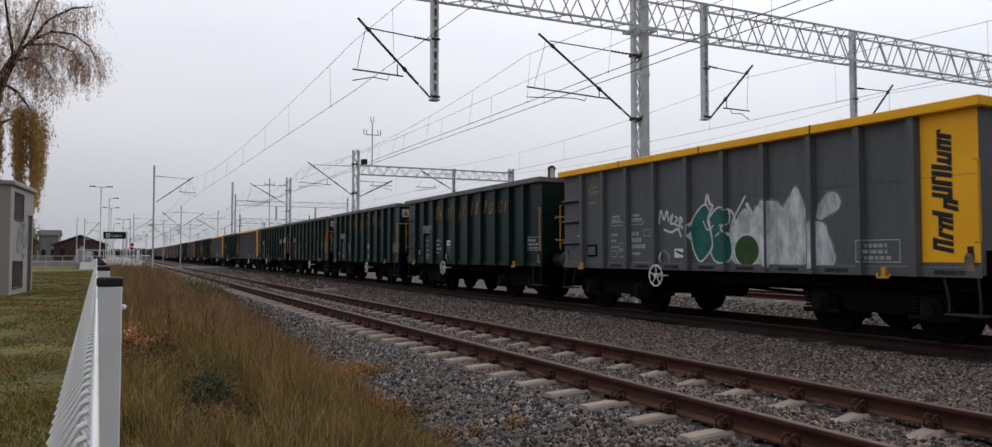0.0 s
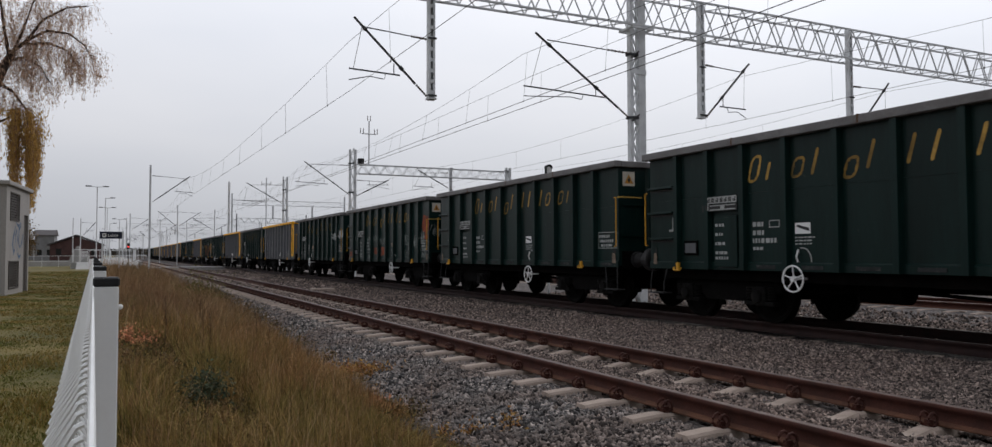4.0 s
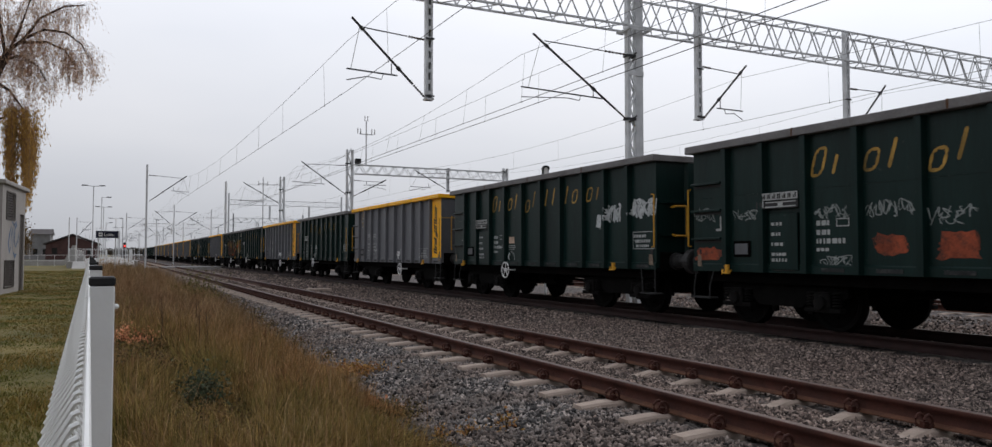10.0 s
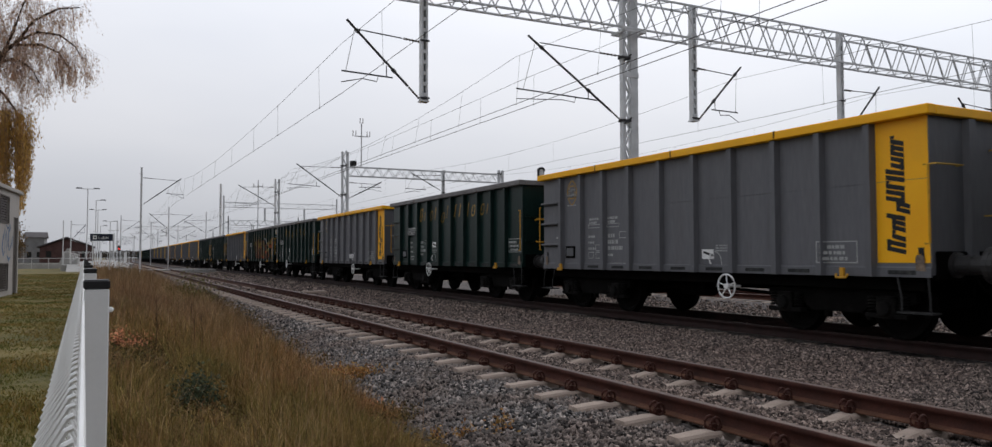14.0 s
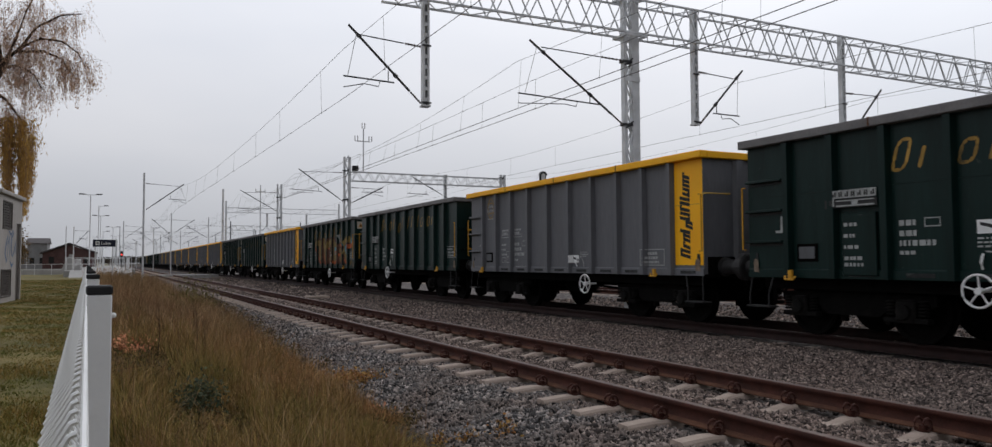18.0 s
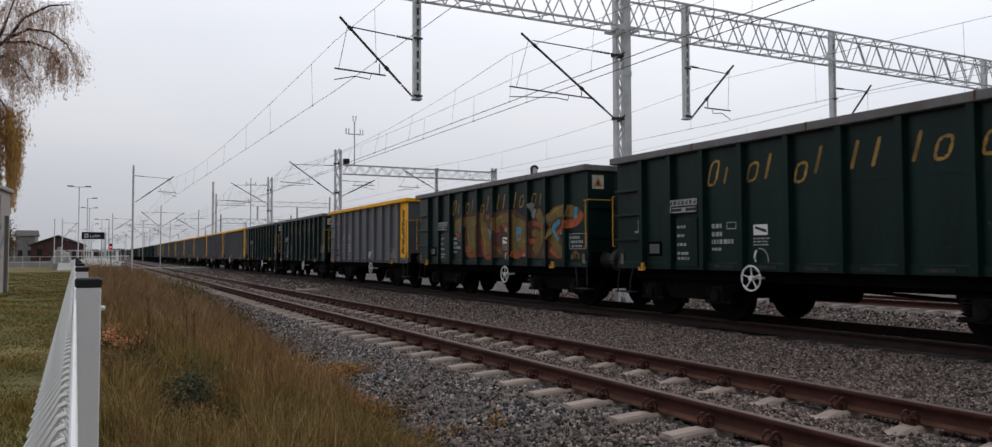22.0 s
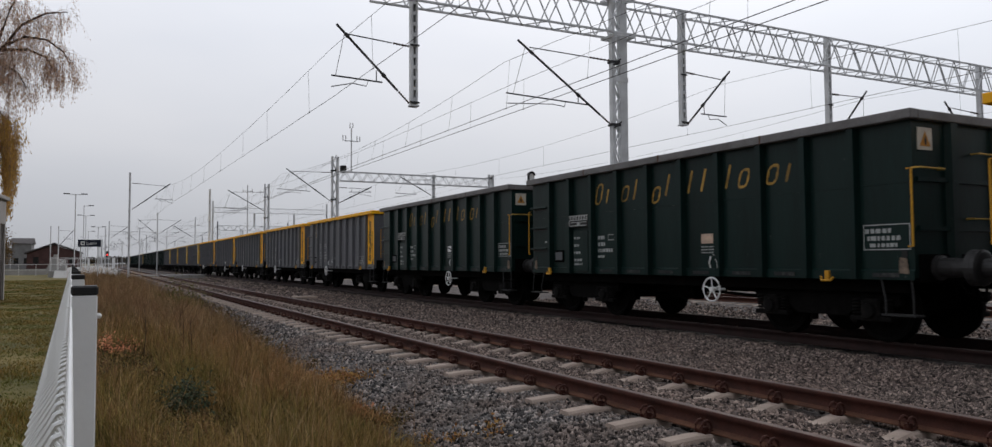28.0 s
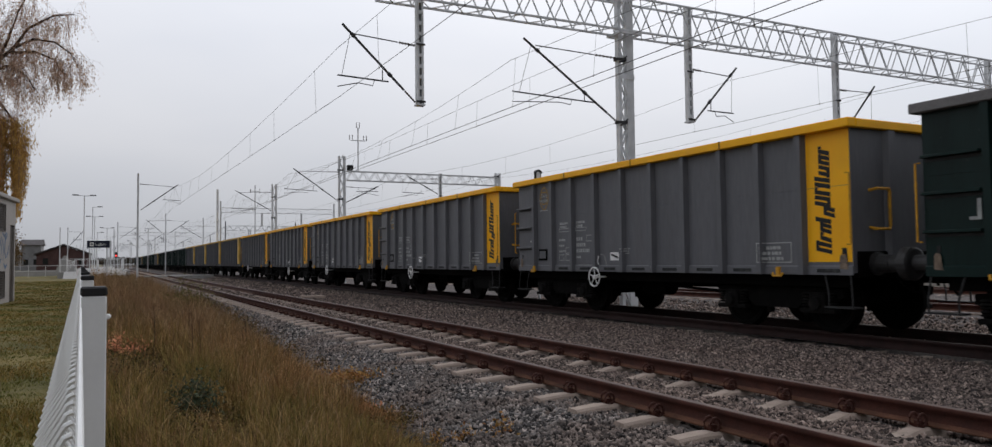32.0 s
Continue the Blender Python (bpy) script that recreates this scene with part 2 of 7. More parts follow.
LAWN = mat("lawn_turf", (0.1, 0.1, 0.025), 0.95, 0, 0.35, 0.6, 25, 0.6, second=(0.2, 0.15, 0.048), dirt=(0.17, 0.125, 0.05), dirt_scale=1.3, dirt_amount=0.5)
RENDER_WALL = mat("grey_wall_render", (0.33, 0.31, 0.295), 0.9, 0, 0.15, 1.2, 30, 0.3, dirt=(0.17, 0.155, 0.145), dirt_amount=0.55, streak=(1, 1, 0.3))
LOUVRE = mat("brown_louvre_metal", (0.055, 0.045, 0.04), 0.6, 0.1, 0.2, 4.0, 40, 0.1)
CAP_BLACK = mat("black_plastic_cap", (0.014, 0.014, 0.015), 0.4, 0, 0.15, 5.0, 60, 0.05)
POST_GREY = mat("light_grey_powder_coat", (0.72, 0.72, 0.72), 0.45, 0, 0.05, 3.0, 60, 0.04, dirt=(0.38, 0.37, 0.35), dirt_amount=0.3)
BARK = mat("willow_bark", (0.05, 0.036, 0.028), 0.9, 0, 0.3, 6.0, 30, 0.6)


# ---- mesh helpers ----
def part(name, bm, material, parent=None, label="", smooth=False):
    me = bpy.data.meshes.new(name)
    bm.normal_update()
    bm.to_mesh(me)
    bm.free()
    me.materials.append(material)
    if smooth:
        me.polygons.foreach_set("use_smooth", [True] * len(me.polygons))
    ob = new(name, me)
    if parent is not None:
        ob.parent = parent
    if label:
        ob["label"] = label
    return ob


def share(name, me, parent, m, label=""):
    ob = new(name, me)
    ob.parent = parent
    ob.matrix_basis = m
    if label:
        ob["label"] = label
    return ob


def box(bm, x0, x1, y0, y1, z0, z1, bevel=0.0):
    vs = [bm.verts.new((x, y, z)) for x in (x0, x1) for y in (y0, y1) for z in (z0, z1)]
    fs = [(0, 1, 3, 2), (4, 6, 7, 5), (0, 4, 5, 1), (2, 3, 7, 6), (0, 2, 6, 4), (1, 5, 7, 3)]
    made = [bm.faces.new([vs[i] for i in f]) for f in fs]
    if bevel:
        es = list({e for f in made for e in f.edges})
        bmesh.ops.bevel(bm, geom=es, offset=bevel, segments=1, affect="EDGES")
    return bm


def prism(bm, outline, axis, a, b):
    """An outline of pairs, pushed along an axis from a to b."""
    def put(p, s):
        return {"x": (s, p[0], p[1]), "y": (p[0], s, p[1]), "z": (p[0], p[1], s)}[axis]
    lo = [bm.verts.new(put(p, a)) for p in outline]
    hi = [bm.verts.new(put(p, b)) for p in outline]
    n = len(outline)
    for i in range(n):
        bm.faces.new((lo[i], lo[(i + 1) % n], hi[(i + 1) % n], hi[i]))
    bm.faces.new(lo[::-1])
    bm.faces.new(hi)
    bmesh.ops.recalc_face_normals(bm, faces=bm.faces[:])
    return bm


def tube(bm, pts, r, sides=8, r_end=None, caps=True):
    """A round bar through the points."""
    pts = [Vector(p) for p in pts]
    rings = []
    up = Vector((0, 0, 1))
    for i, p in enumerate(pts):
        d = (pts[min(i + 1, len(pts) - 1)] - pts[max(i - 1, 0)]).normalized()
        side = d.cross(up if abs(d.z) < 0.95 else Vector((0, 1, 0))).normalized()
        top = side.cross(d)
        rr = r if r_end is None else r + (r_end - r) * i / max(1, len(pts) - 1)
        rings.append([bm.verts.new(p + rr * (math.cos(2 * math.pi * k / sides) * side + math.sin(2 * math.pi * k / sides) * top)) for k in range(sides)])
    for a, b in zip(rings, rings[1:]):
        for k in range(sides):
            bm.faces.new((a[k], a[(k + 1) % sides], b[(k + 1) % sides], b[k]))
    if caps:
        bm.faces.new(rings[0][::-1])
        bm.faces.new(rings[-1])
    return bm


def lathe(bm, profile, axis="x", centre=(0, 0, 0), sides=20):
    """A profile of (along, radius), turned round the axis."""
    c = Vector(centre)
    rings = []
    for s, r in profile:
        ring = []
        for k in range(sides):
            a = 2 * math.pi * k / sides
            u, v = r * math.cos(a), r * math.sin(a)
            ring.append(bm.verts.new(c + Vector({"x": (s, u, v), "y": (u, s, v), "z": (u, v, s)}[axis])))
        rings.append(ring)
    for a, b in zip(rings, rings[1:]):
        for k in range(sides):
            bm.faces.new((a[k], a[(k + 1) % sides], b[(k + 1) % sides], b[k]))
    bm.faces.new(rings[0][::-1])
    bm.faces.new(rings[-1])
    bmesh.ops.recalc_face_normals(bm, faces=bm.faces[:])
    return bm


def empty(name, m=None):
    ob = new(name)
    ob.empty_display_size = 0.2
    if m is not None:
        ob.matrix_basis = m
    return ob


def raw(name, verts, faces, material, parent=None, smooth=False):
    """A large mesh from arrays of vertices and equal-sided faces."""
    me = bpy.data.meshes.new(name)
    verts = np.asarray(verts, np.float32).reshape(-1, 3)
    faces = np.asarray(faces, np.int32)
    k = faces.shape[1]
    me.vertices.add(len(verts))
    me.vertices.foreach_set("co", verts.ravel())
    me.loops.add(faces.size)
    me.loops.foreach_set("vertex_index", faces.ravel())
    me.polygons.add(len(faces))
    me.polygons.foreach_set("loop_start", np.arange(len(faces), dtype=np.int32) * k)
    me.polygons.foreach_set("loop_total", np.full(len(faces), k, np.int32))
    me.update(calc_edges=True)
    me.materials.append(material)
    if smooth:
        me.polygons.foreach_set("use_smooth", [True] * len(me.polygons))
    ob = new(name, me)
    if parent is not None:
        ob.parent = parent
    return ob


def written(words, size, material):
    """Words in the built-in font as a thin mesh, lying in x and y."""
    text = bpy.data.curves.new("writing", "FONT")
    text.body = words
    text.size = size
    text.extrude = 0.003
    ob = new("writing", text)
    bpy.context.view_layer.update()
    me = bpy.data.meshes.new_from_object(ob)
    bpy.data.objects.remove(ob)
    me.materials.clear()
    me.materials.append(material)
    return me


rng = np.random.default_rng(7)

# ---- ground, ballast and tracks ----
TRACKS = (5.07, 10.83, 18.8, 26.4)
BED = ((1.2, -0.6), (2.3, -0.4), (3.5, -0.235), (4.2, -0.225), (6.0, -0.225), (6.7, -0.225), (7.5, -0.27), (8.4, -0.28), (9.2, -0.225), (9.9, -0.22), (10.25, -0.2), (12.6, -0.2), (13.5, -0.33), (16.3, -0.33), (17.1, -0.2), (20.6, -0.2), (21.5, -0.33), (23.9, -0.33), (24.7, -0.2), (28.2, -0.2), (30.0, -0.6))


def bent(x, s):
    """A point x metres across and s metres along the line, which bends past 260 m."""
    x, s = np.asarray(x, float), np.asarray(s, float)
    a = np.maximum(0, s - 260) / 1100
    r = 1100 - (x - 10.83)
    return np.where(s < 260, x, 10.83 + 1100 - r * np.cos(a)), np.where(s < 260, s, 260 + r * np.sin(a))


def bed_z(x):
    return np.interp(x, [p[0] for p in BED], [p[1] for p in BED])


def ground_z(x, y):
    """Level lawn beside the fence, falling to the foot of the ballast."""
    x = np.asarray(x, float)
    return np.interp(x, [-500, 0.3, 2.2, 3.2, 500], [0.0, 0.0, -0.3, -0.45, -0.45])


def bumps(x, y, scale, seed=0):
    """Smooth cheap unevenness, about -1 to 1."""
    x, y = np.asarray(x) * scale + seed, np.asarray(y) * scale + seed * 1.7
    return (np.sin(1.3 * x + 0.7 * y) + np.sin(-0.6 * x + 1.7 * y + 1.3) + np.sin(2.1 * x - 1.1 * y + 0.4) + np.sin(0.9 * x + 2.6 * y + 2.2)) / 4


def sheet(name, xs, ys, height, material, warp=None):
    gx, gy = np.meshgrid(xs, ys)
    gz = height(gx, gy)
    if warp:
        gx, gy = warp(gx, gy)
    nx, ny = len(xs), len(ys)
    idx = np.arange(nx * ny).reshape(ny, nx)
    faces = np.stack([idx[:-1, :-1], idx[:-1, 1:], idx[1:, 1:], idx[1:, :-1]], -1).reshape(-1, 4)
    return raw(name, np.stack([gx, gy, gz], -1), faces, material, smooth=True)


xs = np.concatenate([[-2500, -600, -150, -60, -30], np.linspace(-15, 5, 81), [8, 15, 30, 60, 150, 600, 2500]])
ys = np.concatenate([[-400, -60, -15], np.linspace(-4, 40, 120), np.linspace(42, 120, 30), [150, 200, 300, 500, 900, 1800, 4500]])


def ground_mix(lawn, soil):
    """Turf on the lawn side of the fence, brown soil beyond it, in one surface."""
    m = lawn.copy()
    m.name = "turf_and_soil"
    n, l = m.node_tree.nodes, m.node_tree.links
    tc = n.new("ShaderNodeTexCoord")
    sep = n.new("ShaderNodeSeparateXYZ")
    l.new(tc.outputs["Object"], sep.inputs[0])
    rag = n.new("ShaderNodeTexNoise")
    rag.inputs["Scale"].default_value = 2.0
    add = n.new("ShaderNodeMath")
    add.operation = "MULTIPLY_ADD"
    add.inputs[1].default_value = 0.5
    l.new(rag.outputs[0], add.inputs[0])
    l.new(sep.outputs[0], add.inputs[2])
    cut = n.new("ShaderNodeMapRange")
    cut.inputs[1].default_value = 0.1
    cut.inputs[2].default_value = 0.35
    l.new(add.outputs[0], cut.inputs[0])
    mix = n.new("ShaderNodeMixRGB")
    # soil brown, darkened to paint in the shade between the grass tufts
    mix.inputs[2].default_value = (0.032, 0.022, 0.013, 1)
    bsdf = n["Principled BSDF"]
    old = bsdf.inputs["Base Color"].links[0].from_socket
    l.new(cut.outputs[0], mix.inputs[0])
    l.new(old, mix.inputs[1])
    l.new(mix.outputs[0], bsdf.inputs["Base Color"])
    return m


ground = sheet("ground", xs, ys, lambda x, y: ground_z(x, y) + 0.008 * bumps(x, y, 1.3), ground_mix(LAWN, SOIL))
tagged(ground, "grassy ground with bare soil beside the tracks", "ground", kind="structure")

xs = np.concatenate([np.linspace(1.2, 13.6, 160), np.linspace(13.7, 30.0, 90)])
ys = np.concatenate([np.linspace(-12, 3, 20), np.linspace(3.1, 30, 340), np.linspace(30.3, 90, 150), np.linspace(92, 420, 90)])
bed = sheet("ballast_bed", xs, ys, lambda x, y: bed_z(x) - 0.015 + 0.012 * bumps(x, y, 9) + 0.02 * bumps(x, y, 1.1, 3) + 0.012 * rng.standard_normal(x.shape), BALLAST, bent)
tagged(bed, "grey crushed stone ballast bed under the tracks", "ballast", kind="structure")

RAIL_LINE = [(-0.036, 0.0), (-0.036, -0.035), (-0.01, -0.05), (-0.009, -0.13), (-0.06, -0.145), (-0.07, -0.16), (0.07, -0.16), (0.06, -0.145), (0.009, -0.13), (0.01, -0.05), (0.036, -0.035), (0.036, 0.0), (0.028, 0.004), (-0.028, 0.004)]


def rail(cx, parent, rust, head):
    stations = [-12, -5, 0, 5, 10, 15, 20, 30, 40, 60, 90, 130, 170, 215, 260] + list(range(268, 437, 8))
    verts, faces = [], []
    n = len(RAIL_LINE)
    for s in stations:
        for dx, dz in RAIL_LINE:
            px, py = bent(cx + dx, s)
            verts.append((float(px), float(py), dz))
    for k in range(len(stations) - 1):
        for j in range(n):
            faces.append((k * n + j, k * n + (j + 1) % n, (k + 1) * n + (j + 1) % n, (k + 1) * n + j))
    ob = raw("rail", verts, np.array(faces)[:, ::-1], rust, parent)
    me = ob.data
    me.materials.append(head)
    me.materials.append(RAIL_FOOT)
    which = np.zeros(len(faces), np.int32)
    which.reshape(-1, n)[:, [11, 12, 13]] = 1
    which.reshape(-1, n)[:, [3, 4, 7, 8]] = 2 if rust is RUST else 0
    me.polygons.foreach_set("material_index", which)
    return ob


def sleeper_mesh():
    bm = bmesh.new()
    prof = [(-1.25, -0.01), (-1.0, 0.006), (-0.6, 0.0), (-0.42, -0.035), (0.42, -0.035), (0.6, 0.0), (1.0, 0.006), (1.25, -0.01)]
    rows = []
    for x, dz in prof:
        rows.append([bm.verts.new(p) for p in ((x, -0.12, -0.2), (x, -0.078, dz - 0.02), (x, -0.06, dz), (x, 0.06, dz), (x, 0.078, dz - 0.02), (x, 0.12, -0.2))])
    for a, b in zip(rows, rows[1:]):
        for k in range(5):
            bm.faces.new((a[k], b[k], b[k + 1], a[k + 1]))
    bm.faces.new(rows[0])
    bm.faces.new(rows[-1][::-1])
    bmesh.ops.recalc_face_normals(bm, faces=bm.faces[:])
    me = bpy.data.meshes.new("sleeper")
    bm.to_mesh(me)
    bm.free()
    me.materials.append(CONCRETE)
    return me


def clip_mesh():
    """A sprung steel clip with its two loops, on its shoulder."""
    bm = bmesh.new()
    for y in (-0.042, 0.03):
        ring = [(0.112 + 0.047 * math.cos(math.radians(d)), y + 0.012 * d / 360, 0.044 + 0.05 * math.sin(math.radians(d))) for d in range(-60, 301, 40)]
        tube(bm, ring, 0.0115, 6)
    tube(bm, [(0.07, -0.045, 0.012), (0.05, 0.0, 0.014), (0.07, 0.045, 0.012)], 0.011, 6)
    box(bm, 0.085, 0.135, -0.022, 0.018, -0.012, 0.04)
    me = bpy.data.meshes.new("rail_clip")
    bm.to_mesh(me)
    bm.free()
    me.materials.append(RUST)
    return me


SLEEPER, CLIP = sleeper_mesh(), clip_mesh()
SLEEPER_Y = [8.69 + 0.673 * k for k in range(-30, 600)]


def joined(name, me, places, material, parent):
    """Many copies of a small mesh in one object."""
    co = np.zeros(len(me.vertices) * 3)
    me.vertices.foreach_get("co", co)
    co = co.reshape(-1, 3)
    polys = [list(p.vertices) for p in me.polygons]
    verts, faces = [], []
    for k, (x, y, z) in enumerate(places):
        verts.append(co + np.array((x, y, z)))
        faces += [[v + k * len(co) for v in p] for p in polys]
    out = bpy.data.meshes.new(name)
    out.from_pydata(np.concatenate(verts).tolist(), [], faces)
    out.materials.append(material)
    ob = new(name, out)
    ob.parent = parent
    return tagged(ob, kind="stuff")


for number, cx in enumerate(TRACKS):
    track = empty("railway_track")
    tagged(track, "rusty steel rails on pale concrete sleepers in ballast", "railway track", "tracks", kind="structure")
    for s in (-0.75, 0.75):
        rail(cx + s, track, *((DARK_RUST, DARK_HEAD) if number == 1 else (RUST, RAIL_HEAD)))
    if number == 0:
        for k, y in enumerate(SLEEPER_Y[:126]):
            sl = share("sleeper", SLEEPER, track, pose(cx + rng.uniform(-0.02, 0.02), y, -0.165 - (0.008 if y > 14 else 0), rng.uniform(-0.6, 0.6), 0, rng.uniform(-0.7, 0.7)))
            if 14 < k < 68:
                for r in (-0.75, 0.75):
                    for side in (-1, 1):
                        share("rail_clip", CLIP, sl, pose(r, 0, 0.012, 0, 0, 0 if side > 0 else 180))
        rest = []
        for y in SLEEPER_Y[126:]:
            px, py = bent(cx, y)
            rest.append((float(px), float(py), -0.162))
        joined("distant_sleepers", SLEEPER, rest, CONCRETE, track)
    else:
        rest = []
        for y in SLEEPER_Y[:436]:
            px, py = bent(cx, y + 0.2 * number)
            rest.append((float(px), float(py), -0.19 if number > 1 else -0.212))
        joined("sleepers", SLEEPER, rest, CONCRETE, track)

# loose crushed stones on the bed, the nearest stretch only
STONE = island_mat("crushed_stone", [(0.01024, 0.008391, 0.007873), (0.07067, 0.05575, 0.04882), (0.255, 0.2015, 0.1745), (0.04157, 0.03494, 0.03348), (0.4733, 0.369, 0.314), (0.01536, 0.01221, 0.01098), (0.1746, 0.1355, 0.1193)], 0.95, 0, 50, [(0.01082, 0.008897, 0.008595), (0.08314, 0.0617, 0.05301), (0.2819, 0.2099, 0.178), (0.04157, 0.03345, 0.03138), (0.4403, 0.3394, 0.2862), (0.01594, 0.01272, 0.01193), (0.1812, 0.138, 0.1193)], 0.7)
SHOULDER_STONE = island_mat("blue_grey_crushed_stone", [(0.007198, 0.006901, 0.007115), (0.06577, 0.06208, 0.0617), (0.2549, 0.2318, 0.22), (0.0228, 0.02176, 0.02258), (0.5224, 0.4521, 0.4084), (0.012, 0.01143, 0.01179), (0.1698, 0.1566, 0.1505)], 0.92, 0, 50, [(0.0102, 0.008496, 0.008345), (0.07453, 0.06053, 0.05452), (0.2831, 0.2254, 0.1968), (0.02761, 0.02337, 0.02258), (0.4412, 0.3596, 0.3134)], 0.9)


def stones(n, x0, x1, y0, y1, size):
    x = rng.uniform(x0, x1, n)
    y = y0 + (y1 - y0) * rng.uniform(0, 1, n) ** 1.25
    z = bed_z(x)
    keep = np.ones(n, bool)
    for cx in TRACKS:
        for s in (-0.75, 0.75):
            keep &= np.abs(x - cx - s) > 0.1
    near = np.abs((y - 8.69) / 0.673 - np.round((y - 8.69) / 0.673)) * 0.673
    out = np.abs(x - 5.07)
    bare = (near < 0.076) & (out > 0.22) & (out < 1.14)
    keep &= ~bare | (rng.random(n) < 0.06)
    z = z + np.where(out < 0.24, 0.034, 0)
    x, y, z = x[keep], y[keep], z[keep]
    n = len(x)
    s = size * rng.uniform(0.55, 1.25, n)
    corners = np.array([(1, 0, 0), (-1, 0, 0), (0, 1, 0), (0, -1, 0), (0, 0, 1), (0, 0, -1)], float)
    v = (corners[None] * rng.uniform(0.75, 1.25, (n, 6, 1)) + rng.uniform(-0.4, 0.4, (n, 6, 3))) * (s[:, None] * 0.62)[:, :, None] * rng.uniform(0.5, 1.15, (n, 1, 3))
    a = rng.uniform(0, 2 * np.pi, (n, 3))
    for i, (p, q) in enumerate(((0, 1), (1, 2), (0, 2))):
        c, d = np.cos(a[:, i])[:, None], np.sin(a[:, i])[:, None]
        vp, vq = v[:, :, p].copy(), v[:, :, q].copy()
        v[:, :, p], v[:, :, q] = c * vp - d * vq, d * vp + c * vq
    v += np.stack([x, y, z + s * rng.uniform(-0.05, 0.3, n)], 1)[:, None]
    return v


vs = []
for args in ((190000, 3.9, 9.9, 3.0, 15, 0.038), (60000, 1.9, 9.9, 14.5, 34, 0.052), (56000, 1.9, 4.6, 3.0, 15, 0.042), (9000, 2.4, 9.9, -3, 3.2, 0.05), (26000, 2.6, 9.9, 33, 75, 0.1), (14000, 11.4, 17, 7, 26, 0.065), (5000, 19, 24, 8, 26, 0.08)):
    vs.append(stones(*args))
v = np.concatenate(vs)
near = v[:, 0, 0] + 0.35 * rng.standard_normal(len(v)) < 4.3
corner_faces = np.array([(0, 2, 4), (2, 1, 4), (1, 3, 4), (3, 0, 4), (2, 0, 5), (1, 2, 5), (3, 1, 5), (0, 3, 5)])
for pick, m, label in ((near, SHOULDER_STONE, "loose blue-grey crushed stones on the ballast shoulder"), (~near, STONE, "loose grey-brown crushed stones between the rails")):
    q = v[pick]
    f = (np.arange(len(q))[:, None, None] * 6 + corner_faces[None]).reshape(-1, 3)
    tagged(raw("ballast_stones", q.reshape(-1, 3), f, m), label, "ballast", kind="stuff")

# ---- dry grass between fence and ballast, and the mown lawn ----
DRY = island_mat("dry_grass", [(0.4063, 0.194, 0.06611), (0.08375, 0.04082, 0.01617), (0.8364, 0.5137, 0.2362), (0.2389, 0.1153, 0.04251), (0.02546, 0.01341, 0.006037), (0.5975, 0.3145, 0.118), (0.2987, 0.1363, 0.05666), (0.1434, 0.07131, 0.03118)], 0.85, 0, 60, [(0.1495, 0.1132, 0.03212), (0.04653, 0.03674, 0.01176), (0.478, 0.325, 0.1229), (0.093, 0.07185, 0.01985), (0.251, 0.1678, 0.05195), (0.0191, 0.01452, 0.006037)], 2.6)
GREENISH = island_mat("greenish_grass", [(0.115, 0.1082, 0.02274), (0.02143, 0.02087, 0.005591), (0.4139, 0.3196, 0.1049), (0.1495, 0.1287, 0.02975), (0.2299, 0.1649, 0.04375), (0.01347, 0.01263, 0.004661)], 0.85, 0, 60, [(0.2758, 0.1701, 0.049), (0.0761, 0.04817, 0.01499), (0.6207, 0.4124, 0.1575), (0.184, 0.1186, 0.03499), (0.3909, 0.2423, 0.07699), (0.02449, 0.01648, 0.006061)], 2.8)
RUSSET = island_mat("russet_grass", [(0.2926, 0.1589, 0.08456), (0.117, 0.06357, 0.03758), (0.5266, 0.3371, 0.1879), (0.195, 0.104, 0.06013), (0.06826, 0.03853, 0.02443), (0.3706, 0.2119, 0.1127)], 0.85, 0, 60, [(0.1658, 0.1204, 0.04698), (0.08289, 0.06357, 0.02443), (0.2926, 0.2119, 0.09395), (0.195, 0.1156, 0.05637)], 1.3)
STRAW = island_mat("pale_straw", [(0.5273, 0.3718, 0.19), (0.3912, 0.2479, 0.1074), (0.2722, 0.1405, 0.0661), (0.6294, 0.4627, 0.2561)], 0.85, 0, 60, [(0.1956, 0.09504, 0.04751), (0.2892, 0.157, 0.07436), (0.1565, 0.07601, 0.04271)], 0.7)
MOWN = island_mat("mown_grass", [(0.14, 0.1247, 0.02574), (0.196, 0.1544, 0.0351), (0.336, 0.202, 0.06435), (0.098, 0.09266, 0.01872), (0.266, 0.1663, 0.04914)], 0.9, 0, 60, [(0.0868, 0.1045, 0.01989), (0.126, 0.1307, 0.02808), (0.168, 0.1449, 0.0351), (0.07, 0.08078, 0.01638)], 0.8)


def edge_x(y):
    """Where the tall grass gives way to the ballast."""
    y = np.asarray(y, float)
    return np.interp(y, [0, 5, 7, 10, 20, 40, 90], [2.05, 2.15, 2.45, 2.6, 3.1, 3.5, 3.6]) + 0.28 * bumps(y, y * 0.3, 1.9, 5) + 0.12 * bumps(y, y, 6, 2)


